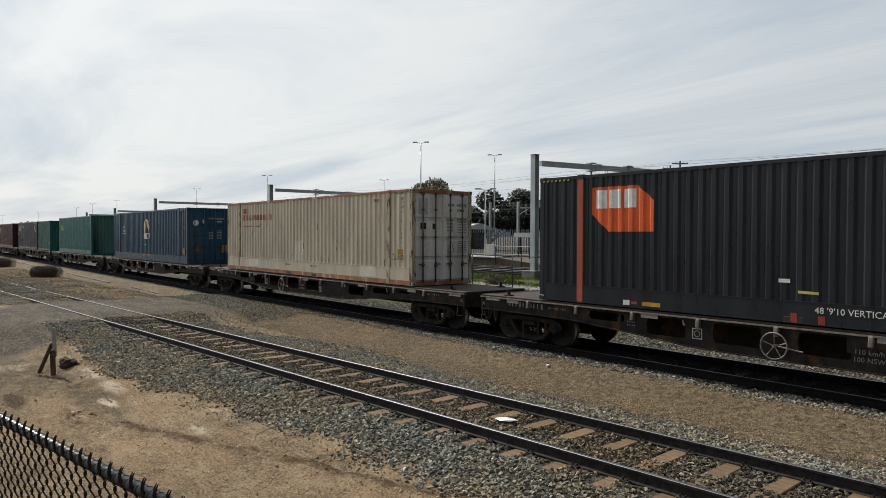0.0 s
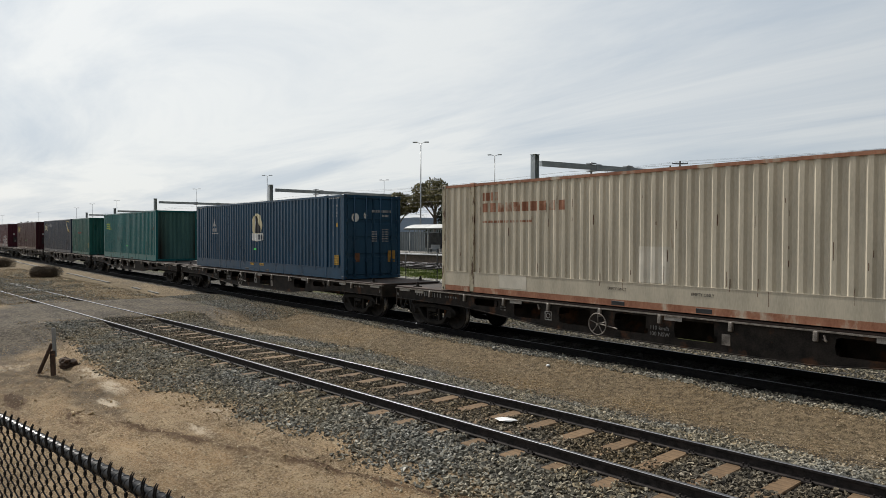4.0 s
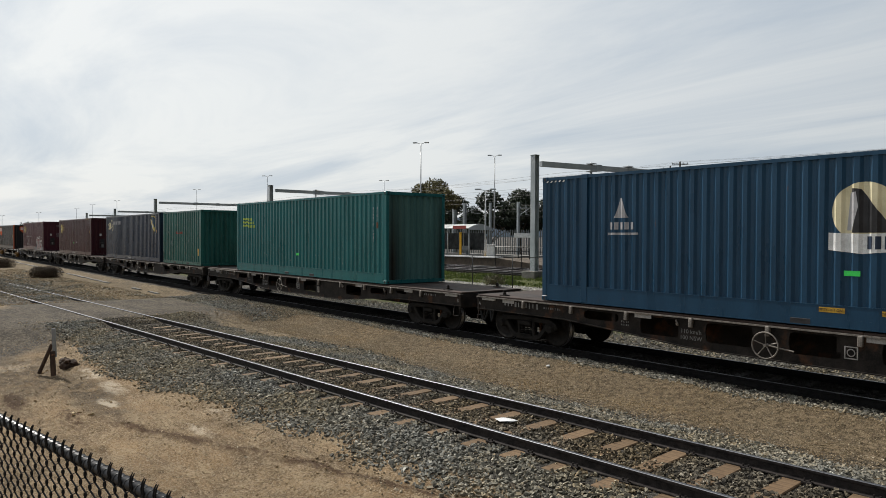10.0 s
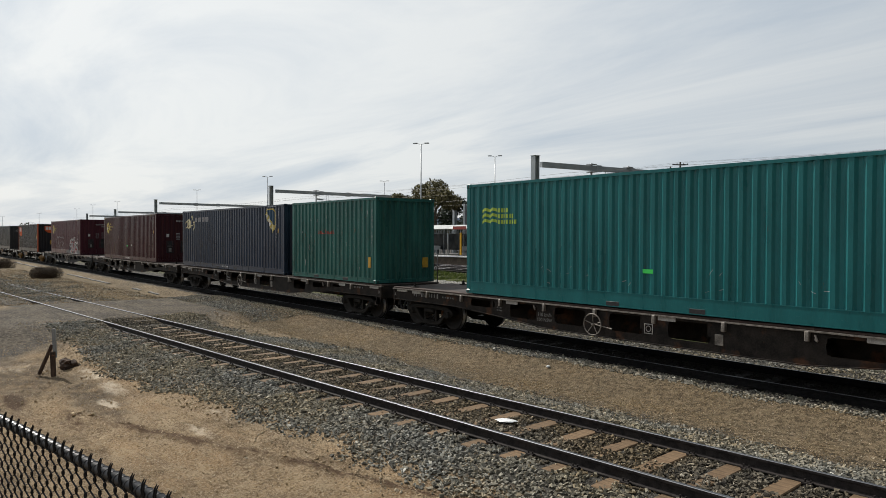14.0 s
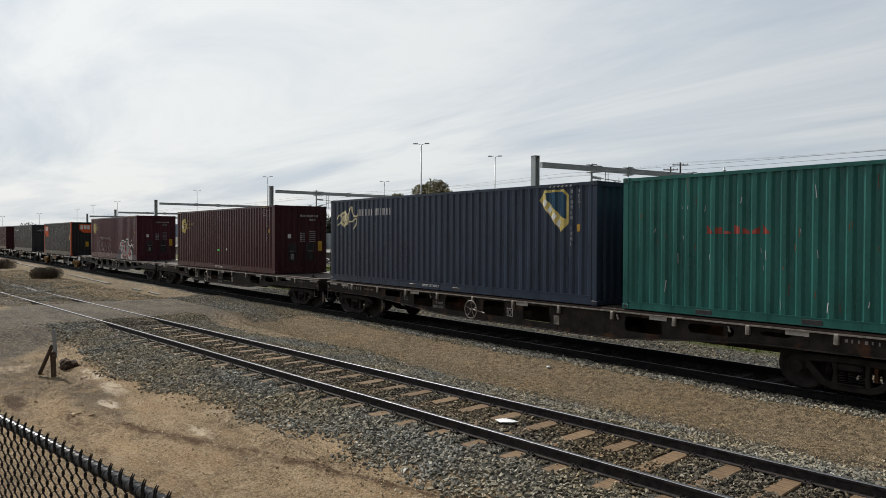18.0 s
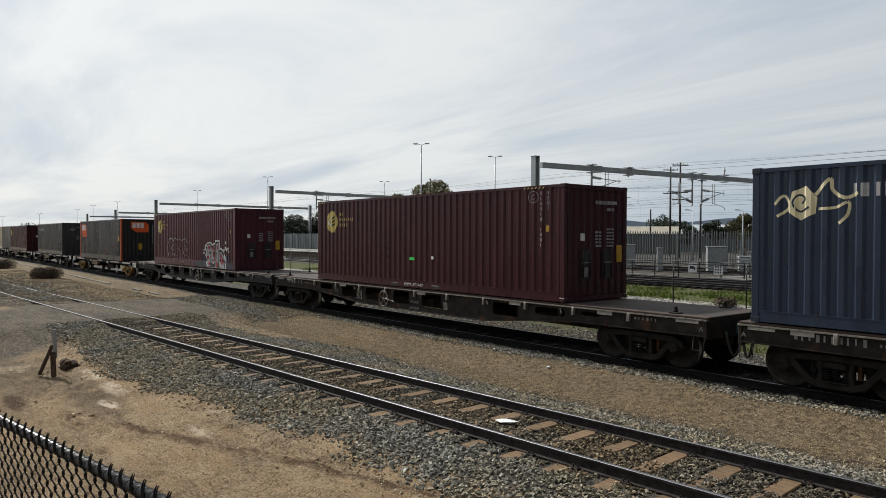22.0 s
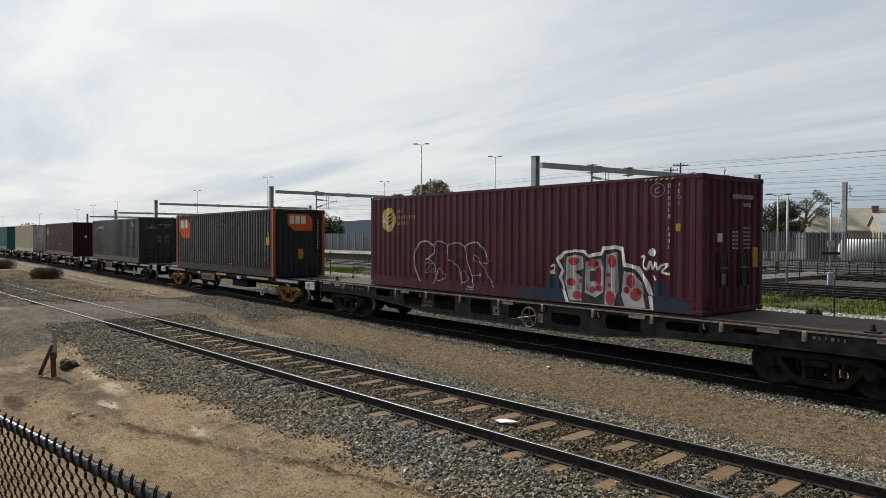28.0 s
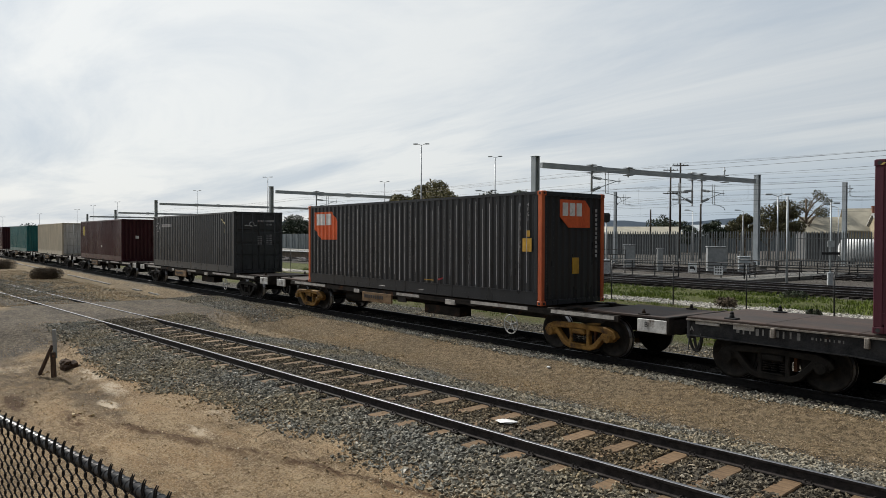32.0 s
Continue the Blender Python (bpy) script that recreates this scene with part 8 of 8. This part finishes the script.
# blue container
fill(c2, W8, "round_emblem", M["cream"], [(-0.03 + 0.52 * math.cos(2 * math.pi * i / 36), 2.02 + 0.50 * math.sin(2 * math.pi * i / 36)) for i in range(36)], "cream round emblem")
fill(c2, W8, "emblem_shape", M["black_mark"], [(-0.22, 2.42), (-0.08, 2.40), (0.05, 2.22), (0.30, 1.86), (0.32, 1.66), (-0.22, 1.66), (-0.16, 1.95), (-0.25, 2.2)], "dark angular shape on the emblem", 0.007)
fill(c2, W8, "emblem_shade", M["silver_line"], [(-0.25, 2.34), (-0.16, 2.36), (-0.12, 2.1), (-0.22, 1.70), (-0.30, 1.70)], "grey shape on the emblem", 0.008)
fill(c2, W8, "emblem_plinth", M["white"], [(-0.60, 1.66), (-0.05, 1.64), (0.56, 1.66), (0.56, 1.36), (-0.05, 1.30), (-0.60, 1.36)], "white plinth of the emblem", 0.010)
for i in range(4):
    a = 0.02 + 0.13 * i
    fill(c2, W8, "plinth_bar", P["navy"], [(a, 1.38), (a + 0.08, 1.385), (a + 0.08, 1.60), (a, 1.60)], "", 0.013)
fill(c2, W8, "green_tag", M["green_tag"], [(-0.33, 0.92), (-0.07, 0.92), (-0.07, 1.01), (-0.33, 1.01)], "bright green tag", 0.006, True)
for x in (-0.52, 0.48):
    fill(c2, W8, "lift_label", M["yellow"], [(x - 0.21, 0.27), (x + 0.22, 0.27), (x + 0.22, 0.36), (x - 0.21, 0.36)], "yellow label", 0.013, True)
    band_text(c2, "EMPTY LIFT ONLY", x, 0.315, 0.062, M["black_mark"])
code(c2, 6.53, 1.40, 2.70, 11, None, "MFGB", 0.29)
fill(c2, W8, "small_label", M["yellow"], [(6.77, 1.88), (6.88, 1.88), (6.88, 2.03), (6.77, 2.03)], "small yellow label", 0.006, True)
caution(c2, 6.65, 6.96, 0.51, 0.87)
fill(c2, W8, "tower_mark", M["silver_line"], [(-5.02, 2.44), (-4.96, 2.44), (-4.84, 2.06), (-4.80, 2.0), (-5.18, 2.0), (-5.14, 2.06)], "pale tower-shaped mark")
for i in range(5):
    fill(c2, W8, "tower_bar", M["silver_line"], [(-5.3 + 0.14 * i, 1.74), (-5.21 + 0.14 * i, 1.74), (-5.21 + 0.14 * i, 1.90), (-5.3 + 0.14 * i, 1.90)])
fill(c2, W8, "tower_line", M["silver_line"], [(-5.36, 1.62), (-4.54, 1.62), (-4.54, 1.67), (-5.36, 1.67)])
stripes(c2, 6.3, 6, 2.9, M["white"])
stripes(c2, -7.2, 5, 2.9, M["white"])
end_block(c2, M["silver_line"])
for name, y, z, ry, rz, label in (("round_sticker", -0.76, 2.22, 0.15, 0.16, "white round emblem sticker"), ("oval_sticker", -0.33, 2.30, 0.07, 0.11, "white oval sticker")):
    bm = bmesh.new()
    rim = [(y + ry * math.cos(2 * math.pi * i / 24), z + rz * math.sin(2 * math.pi * i / 24)) for i in range(24)]
    lo = [bm.verts.new((c2["half"] - 0.02, a, b)) for a, b in rim]
    hi = [bm.verts.new((c2["half"] - 0.006, a, b)) for a, b in rim]
    bm.faces.new(hi)
    for i in range(24):
        bm.faces.new((lo[i], lo[(i + 1) % 24], hi[(i + 1) % 24], hi[i]))
    sticker = part(name, bm, M["white"], c2, label)
    bm = bmesh.new()
    chamfer(bm, c2["half"] - 0.012, c2["half"] - 0.003, y - ry * 0.6, y - ry * 0.25, z - rz * 0.45, z + rz * 0.3, 0.002)
    part("printed_shape", bm, M["black_mark"], sticker, "small dark printed shape")
end_plate(c2, "yellow_notice", M["yellow_worn"], 0.66, 0.98, 0.60, 1.02, "worn orange-yellow notice")
end_plate(c2, "worn_notice", M["rust"], -0.80, -0.58, 0.62, 0.94, "worn brown notice")

# teal container
for j in range(3):
    for k in range(2):
        a, z = -5.48 + 0.3 * k, 1.93 + 0.15 * j
        fill(c3, W8, "wave_mark", M["lime"], [(a, z), (a + 0.15, z + 0.06), (a + 0.3, z + 0.02), (a + 0.3, z + 0.10), (a + 0.15, z + 0.14), (a, z + 0.08)], "lime wave mark")
    for i in range((4, 6, 7)[2 - j]):
        fill(c3, W8, "lime_bar", M["lime"], [(-4.82 + 0.1 * i, 1.92 + 0.155 * j), (-4.75 + 0.1 * i, 1.92 + 0.155 * j), (-4.75 + 0.1 * i, 2.03 + 0.155 * j), (-4.82 + 0.1 * i, 2.03 + 0.155 * j)])
fill(c3, W8, "green_tag", M["green_tag"], [(-0.26, 0.80), (0.0, 0.80), (0.0, 0.89), (-0.26, 0.89)], "bright green tag", 0.006, True)
code(c3, 5.31, 1.36, 2.55, 11, None, "4FG1", 0.23)
fill(c3, W8, "small_label", M["rust"], [(5.49, 1.84), (5.60, 1.84), (5.60, 2.03), (5.49, 2.03)], "small worn label", 0.006, True)
scr = random.Random(3)
for i in range(16):
    x, z = scr.uniform(-3.5, 3.5), scr.uniform(0.45, 0.85)
    stroke(c3, W8, "scrape", M["silver_line"], [(x, z), (x + scr.uniform(0.03, 0.12), z + scr.uniform(-0.1, 0.12))], scr.uniform(0.004, 0.011), "pale scrape in the paint")

# faded green container
for i in range(7):
    a = -1.02 + 0.19 * i
    fill(c4, W8, "orange_mark", M["red_paint"], [(a, 1.66), (a + 0.14, 1.66), (a + 0.14, 1.70 + 0.09 * (i % 2)), (a, 1.84 - 0.06 * (i % 3))], "worn orange mark")
for i in range(40):
    x, z = scr.uniform(-2.6, 2.7), scr.uniform(0.4, 2.7) ** 1.0
    stroke(c4, W8, "scrape", M["silver_line"] if i % 2 else M["rust"], [(x, z), (x + scr.uniform(-0.03, 0.03), z - scr.uniform(0.05, 0.25))], scr.uniform(0.008, 0.02), "scrape in the paint")
fill(c4, W8, "yellow_label", M["yellow"], [(2.52, 0.52), (2.68, 0.52), (2.68, 0.88), (2.52, 0.88)], "worn yellow label", 0.006, True)
end_plate(c4, "yellow_notice", M["yellow"], 0.72, 0.95, 0.5, 0.85, "yellow notice")
upright_marks(c4, W8, 2.75, 1.3, 2.5, 11, M["silver_line"], 0.07)

# navy container
fill(c5, W8, "swirl_body", M["cream"], [(-5.35, 2.42), (-5.1, 2.52), (-4.92, 2.30), (-4.95, 2.02), (-5.2, 1.90), (-5.42, 2.06)], "pale curled emblem")
stroke(c5, W8, "swirl_curl", P["navy"], curve_pts([(-5.18, 2.2), (-5.12, 2.3), (-5.24, 2.36), (-5.34, 2.22), (-5.22, 2.06), (-5.05, 2.14)]), 0.035, "dark curl")
stroke(c5, W8, "swirl_line", M["cream"], curve_pts([(-5.66, 2.20), (-5.5, 2.36), (-5.4, 2.15), (-5.62, 1.98)]), 0.05, "pale curl")
stroke(c5, W8, "swirl_line", M["cream"], curve_pts([(-4.95, 2.35), (-4.7, 2.62), (-4.66, 2.42), (-4.45, 2.28), (-4.25, 2.36)]), 0.06, "pale curl")
stroke(c5, W8, "swirl_line", M["cream"], curve_pts([(-4.9, 2.1), (-4.6, 2.12), (-4.4, 2.2), (-4.42, 1.98), (-4.55, 1.84)]), 0.05, "pale curl")
for i in range(6):
    a = -4.33 + 0.36 * i
    on_side(c5, W8, "word_bar", M["silver_line"], [rect(a, a + 0.06, 2.29, 2.52), rect(a + 0.12, a + 0.24, 2.29, 2.52)], "pale painted bar")
fill(c5, W8, "badge", M["gold"], [(4.24, 2.50), (4.42, 2.74), (5.06, 2.74), (5.19, 2.60), (5.19, 1.92), (4.97, 1.70)], "yellow angular badge")
fill(c5, W8, "badge_field", P["blue"], [(4.46, 2.68), (5.02, 2.69), (5.12, 2.58), (5.12, 2.02), (4.92, 2.12), (4.5, 2.5)], "blue field of the badge", 0.007)
for i in range(4):
    a, z = 4.36 + 0.15 * i, 2.42 - 0.17 * i
    fill(c5, W8, "badge_bar", M["white"], [(a, z), (a + 0.08, z - 0.1), (a + 0.17, z + 0.02), (a + 0.09, z + 0.12)], "pale bar", 0.010)
code(c5, 5.31, 1.36, 2.74, 11)
fill(c5, W8, "small_label", M["yellow"], [(5.48, 1.72), (5.58, 1.72), (5.58, 1.89), (5.48, 1.89)], "small yellow label", 0.006, True)
band_text(c5, "EMPTY LIFT ONLY", -0.15, 0.115, 0.1)
bm = bmesh.new()
ring_tube(bm, (6.096 - 0.02, 0.1, 2.05), "x", 0.13, 0.012, 18, 4)
part("ring_mark", bm, M["silver_line"], c5, "pale ring mark")
stripes(c5, 4.6, 6, 2.80, M["silver_line"])

# maroon containers
for c, zz in ((c6, 0.0), (c7, 0.02)):
    fill(c, W8, "round_emblem", M["gold"], [(-5.06 + 0.38 * math.cos(2 * math.pi * i / 36), 2.12 + zz + 0.39 * math.sin(2 * math.pi * i / 36)) for i in range(36)], "gold round emblem")
    for k in range(3):
        z = 1.95 + zz + 0.13 * k
        fill(c, W8, "emblem_slash", P["maroon"], [(-5.06, z - 0.02), (-4.80, z + 0.13), (-4.80, z + 0.20), (-5.06, z + 0.05)], "dark slash", 0.008)
    fill(c, W8, "emblem_fold", M["white"], [(-5.34, 2.06 + zz), (-5.14, 1.90 + zz), (-5.14, 2.00 + zz), (-5.26, 2.12 + zz), (-5.14, 2.28 + zz), (-5.14, 2.38 + zz)], "pale chevron", 0.008)
    for k, (z, n) in enumerate(((2.33, 4), (2.14, 11), (1.95, 7))):
        on_side(c, W8, "gold_bars", M["gold"], [rect(-4.55 + 0.09 * i, -4.522 + 0.09 * i, z + zz, z + zz + 0.105) for i in range(n)], "row of gold marks")
    code(c, 5.31, 1.33, 2.74, 11)
    stroke(c, W8, "oval_mark", M["silver_line"], [(5.0 + 0.17 * math.cos(2 * math.pi * i / 20), 2.6 + 0.15 * math.sin(2 * math.pi * i / 20)) for i in range(20)], 0.014, "thin pale oval", True)
    stroke(c, W8, "oval_mark", M["silver_line"], [(5.08, 2.66), (4.94, 2.60), (5.0, 2.53), (5.08, 2.56)], 0.014, "pale mark")
    fill(c, W8, "small_label", M["yellow"], [(5.47, 1.72), (5.58, 1.72), (5.58, 1.88), (5.47, 1.88)], "small yellow label", 0.006, True)
    end_block(c, M["silver_line"])
    end_plate(c, "yellow_notice", M["yellow"], 0.80, 1.0, 0.95, 1.38, "yellow notice")
    end_plate(c, "round_sticker", M["white"], -0.62, -0.48, 1.5, 1.68, "pale round sticker")
    end_plate(c, "lock_plate", M["stencil"], -0.5, -0.34, 0.6, 0.84, "grey lock plate", 0.004)
    stripes(c, -6.0, 4, 2.80, M["gold"])
    stripes(c, 4.7, 6, 2.80, M["gold"])
fill(c6, W8, "green_tag", M["green_tag"], [(-0.26, 0.86), (0.0, 0.86), (0.0, 0.95), (-0.26, 0.95)], "bright green tag", 0.006, True)
fill(c6, W8, "white_tag", M["white"], [(0.84, 0.91), (0.95, 0.91), (0.95, 1.0), (0.84, 1.0)], "white tag", 0.006, True)
band_text(c6, "EMPTY LIFT ONLY", -0.03, 0.10, 0.12)

# graffiti on the plum container
S = M["silver_line"]
for pts, w in (([(-3.38, 0.24), (-3.6, 0.45), (-3.70, 0.8), (-3.68, 1.15), (-3.50, 1.36), (-3.26, 1.46), (-2.98, 1.42), (-2.80, 1.30), (-2.79, 1.12), (-2.95, 1.0), (-3.17, 0.9)], 0.07),
               ([(-3.17, 0.9), (-2.95, 0.90), (-2.75, 0.72), (-2.66, 0.5), (-2.70, 0.30), (-2.79, 0.2)], 0.035),
               ([(-2.80, 1.36), (-2.6, 1.46), (-2.38, 1.44), (-2.18, 1.31), (-2.16, 1.1), (-2.2, 0.94), (-2.0, 0.90), (-1.72, 0.74), (-1.58, 0.5), (-1.53, 0.22)], 0.04),
               ([(-2.18, 1.30), (-2.0, 1.40), (-1.75, 1.42), (-1.52, 1.36), (-1.42, 1.24), (-1.34, 1.0), (-1.2, 0.6), (-1.05, 0.21), (-1.3, 0.2)], 0.04),
               ([(-1.44, 1.29), (-1.2, 1.42), (-0.95, 1.43), (-0.70, 1.28), (-0.55, 1.05)], 0.055), ([(-1.02, 1.1), (-1.02, 0.93), (-0.49, 0.88), (-0.62, 1.2)], 0.025), ([(-1.02, 1.1), (-0.75, 0.85), (-0.25, 0.22)], 0.03),
               ([(-2.6, 0.6), (-2.6, 0.3), (-2.25, 0.42), (-2.55, 0.66), (-2.6, 0.48)], 0.025), ([(-1.55, 0.62), (-1.5, 0.3), (-1.25, 0.42), (-1.5, 0.64)], 0.025), ([(-3.2, 0.72), (-3.1, 0.82), (-3.0, 0.74), (-3.18, 0.52), (-2.98, 0.54)], 0.022),
               ([(-2.92, 0.74), (-2.82, 0.82), (-2.74, 0.74), (-2.9, 0.54), (-2.72, 0.56)], 0.022), ([(-1.2, 0.5), (-0.75, 0.55), (-0.85, 0.62)], 0.02), ([(-0.9, 0.55), (-0.75, 0.55), (-0.83, 0.46)], 0.02)):
    stroke(c7, W8, "spray_line", S, curve_pts([(-3.64 + (x + 3.70) * 1.047, z) for x, z in pts], 4), w * 0.75, "silver sprayed outline")
for i in range(4):
    a = -0.05 + 0.3 * i
    stroke(c7, W8, "faint_spray", P["grey"], curve_pts([(a, 0.75), (a + 0.1, 0.85), (a + 0.2, 0.7), (a + 0.1, 0.5), (a, 0.6), (a + 0.24, 0.5)], 4), 0.022, "faint grey sprayed scrawl")
outer = [(2.50, 0.03), (2.38, 0.35), (2.26, 0.62), (2.32, 0.80), (2.16, 1.06), (2.38, 1.25), (2.75, 1.30), (3.08, 1.29), (3.14, 1.19), (3.52, 1.26), (3.58, 1.38), (3.95, 1.41), (4.16, 1.37), (4.22, 1.02), (4.55, 0.96), (4.80, 0.66), (4.92, 0.35), (4.96, 0.03)]
fill(c7, W8, "spray_ground", M["white"], outer, "white sprayed edge", 0.003)
inset = [(2.60, 0.05), (2.46, 0.36), (2.34, 0.62), (2.40, 0.78), (2.27, 1.02), (2.44, 1.19), (2.76, 1.24), (3.04, 1.22), (3.16, 1.11), (3.56, 1.18), (3.64, 1.30), (3.94, 1.33), (4.08, 1.28), (4.15, 0.94), (4.48, 0.89), (4.70, 0.62), (4.82, 0.35), (4.87, 0.05)]
fill(c7, W8, "spray_outline", M["black_mark"], inset, "black sprayed outline", 0.006)
for poly in ([(2.62, 0.08), (2.48, 0.5), (2.52, 1.12), (2.80, 1.18), (3.02, 1.12), (3.04, 0.86), (2.78, 0.78), (2.98, 0.62), (3.0, 0.1)], [(3.08, 0.3), (3.10, 1.02), (3.50, 1.1), (3.62, 0.9), (3.62, 0.34), (3.4, 0.2)],
             [(3.66, 0.06), (3.68, 1.2), (3.98, 1.26), (4.02, 0.4), (3.92, 0.06)], [(4.12, 0.3), (4.18, 0.84), (4.44, 0.80), (4.64, 0.58), (4.76, 0.06), (4.22, 0.05)]):
    fill(c7, W8, "spray_fill", S, poly, "silver sprayed letter body", 0.009)
for x, z, rx, rz in ((2.72, 1.02, 0.16, 0.1), (2.66, 0.52, 0.14, 0.1), (2.86, 0.22, 0.14, 0.1), (2.94, 0.56, 0.06, 0.06), (3.3, 0.98, 0.16, 0.1), (3.46, 0.7, 0.09, 0.2), (3.3, 0.38, 0.1, 0.08), (3.5, 0.42, 0.1, 0.08), (3.84, 1.05, 0.12, 0.15), (3.74, 0.74, 0.05, 0.05),
                     (3.76, 0.5, 0.05, 0.05), (3.82, 0.22, 0.13, 0.16), (4.36, 0.62, 0.12, 0.16), (4.5, 0.34, 0.15, 0.14), (4.24, 0.42, 0.07, 0.07)):
    fill(c7, W8, "red_blot", M["red_line"], [(x + rx * math.cos(2 * math.pi * i / 16), z + rz * math.sin(2 * math.pi * i / 16)) for i in range(16)], "red sprayed blot", 0.012)
fill(c7, W8, "dark_square", M["black_mark"], [(3.2, 0.55), (3.38, 0.58), (3.38, 0.82), (3.2, 0.8)], "", 0.014)
for pts in ([(4.60, 1.16), (4.72, 1.18), (4.66, 1.0), (4.78, 0.9), (4.84, 1.08), (4.9, 0.9), (4.98, 1.06), (5.04, 0.9), (5.12, 1.0), (5.3, 1.02), (5.12, 0.86), (5.34, 0.82)], [(4.92, 0.78), (5.0, 0.68)], [(2.0, 0.86), (2.08, 0.92), (2.1, 0.8), (1.98, 0.72), (2.14, 0.72)]):
    stroke(c7, W8, "white_tag", M["white"], curve_pts(pts, 4), 0.05, "white sprayed scrawl")
fill(c7, W8, "white_dot", M["white"], [(4.90 + 0.1 * math.cos(2 * math.pi * i / 14), 1.27 + 0.09 * math.sin(2 * math.pi * i / 14)) for i in range(14)], "white sprayed dot", 0.006)
fill(c7, W8, "dark_cloud", P["navy"], [(0.6, 0.20), (0.9, 0.03), (2.46, 0.03), (2.3, 0.5), (2.2, 0.85), (2.02, 0.66), (1.7, 0.36)], "dark sprayed haze", 0.002)
fill(c7, W8, "dark_cloud", P["navy"], [(4.97, 0.03), (5.9, 0.03), (5.7, 0.30), (5.3, 0.40), (5.15, 0.62), (4.9, 0.74)], "dark sprayed haze", 0.002)

# charcoal container
flag(c8, -5.62, 1.62, 1.68, 1.02)
code(c8, 5.29, 1.30, 2.62, 11, None, "4FG1", 0.3)
for x0, x1, z0, z1 in ((5.53, 5.66, 1.74, 1.90), (5.40, 5.72, 1.36, 1.70)):
    fill(c8, W8, "yellow_label", M["yellow"], [(x0, z0), (x1, z0), (x1, z1), (x0, z1)], "yellow caution label", 0.006, True)
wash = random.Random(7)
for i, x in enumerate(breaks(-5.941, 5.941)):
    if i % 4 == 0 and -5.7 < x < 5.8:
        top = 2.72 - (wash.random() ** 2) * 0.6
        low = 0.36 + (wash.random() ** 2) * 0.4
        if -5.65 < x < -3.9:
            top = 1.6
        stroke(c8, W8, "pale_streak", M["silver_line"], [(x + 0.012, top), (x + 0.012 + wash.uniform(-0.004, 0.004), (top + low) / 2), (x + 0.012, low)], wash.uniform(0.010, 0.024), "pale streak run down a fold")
stroke(c8, W8, "scuff", M["yellow"], [(1.2, 0.44), (1.7, 0.44)], 0.03, "yellow scuff")
stroke(c8, W8, "scuff", M["red_line"], [(1.9, 0.46), (2.1, 0.52)], 0.05, "red scuff")
bm = bmesh.new()
x = c8["half"] - 0.018
fl = [(-0.55, 2.7), (0.42, 2.7), (0.62, 2.5), (0.62, 1.98), (-0.22, 1.98), (-0.55, 2.25)]
lo = [bm.verts.new((x - 0.02, a, b)) for a, b in fl]
hi = [bm.verts.new((x + 0.004, a, b)) for a, b in fl]
bm.faces.new(hi)
for i in range(6):
    bm.faces.new((lo[i], lo[(i + 1) % 6], hi[(i + 1) % 6], hi[i]))
part("painted_flag", bm, M["orange"], c8, "orange flag with cut corners")
for k in range(3):
    bm = bmesh.new()
    box(bm, x, x + 0.009, -0.46 + 0.27 * k, -0.25 + 0.27 * k, 2.28, 2.62)
    part("pale_block", bm, M["white"], c8, "pale painted block")
end_plate(c8, "yellow_notice", M["yellow"], -0.06, 0.18, 0.78, 1.2, "yellow notice")
end_bars(c8, W8, [(0.86, 0.93, 1.2 + 0.12 * i, 0.08) for i in range(11)], M["silver_line"])

# dark grey container and those behind it
stroke(c9, W8, "swirl_line", M["silver_line"], curve_pts([(-5.6, 2.3), (-5.2, 2.5), (-5.0, 2.2), (-5.3, 2.0), (-5.5, 2.2)]), 0.06, "pale curled emblem")
on_side(c9, W8, "word_bar", M["silver_line"], [rect(-4.6 + 0.3 * i, -4.4 + 0.3 * i, 2.25, 2.42) for i in range(6)], "row of pale marks")
stroke(c9, W8, "angular_mark", M["cream"], [(4.5, 2.55), (5.0, 2.3), (4.9, 1.9)], 0.07, "worn angular mark")
end_block(c9, M["silver_line"])
bm = bmesh.new()
ring_tube(bm, (6.096, -0.35, 2.3), "x", 0.11, 0.02, 14, 4)
box(bm, 6.09, 6.105, -0.7, -0.1, 2.22, 2.27)
part("pale_mark", bm, M["silver_line"], c9, "pale curled mark")
for c in (c10, c13):
    fill(c, W8, "round_emblem", M["gold"], [(-5.06 + 0.36 * math.cos(2 * math.pi * i / 20), 2.12 + 0.38 * math.sin(2 * math.pi * i / 20)) for i in range(20)], "gold round emblem")
    end_plate(c, "round_sticker", M["white"], -0.3, -0.1, 1.55, 1.75, "pale sticker")
fill(c10, W8, "white_tag", M["white"], [(0.6, 0.9), (0.75, 0.9), (0.75, 1.05), (0.6, 1.05)], "white tag", 0.006, True)
# ---- motion ----
SPEED = [(0.0, -52.139), (3.0, -40.02), (6.0, -27.954), (9.0, -15.855), (13.0, 0.339), (16.0, 12.33), (19.0, 24.257), (23.0, 40.085), (28.0, 59.77), (32.0, 75.05)]


def motions():
    for ob, s, y, z in TRAIN:
        walk(ob, [(t, pose(s + d, y, z)) for t, d in SPEED])
    spin = [(i / 6, i * (10.0 * 3.98 / 60) / 0.46) for i in range(193)]
    for w, x, y, z in WHEELS:
        walk(w, [(t, Matrix.Translation((x, y, z)) @ Matrix.Rotation(a, 4, "Y")) for t, a in spin])


motions()
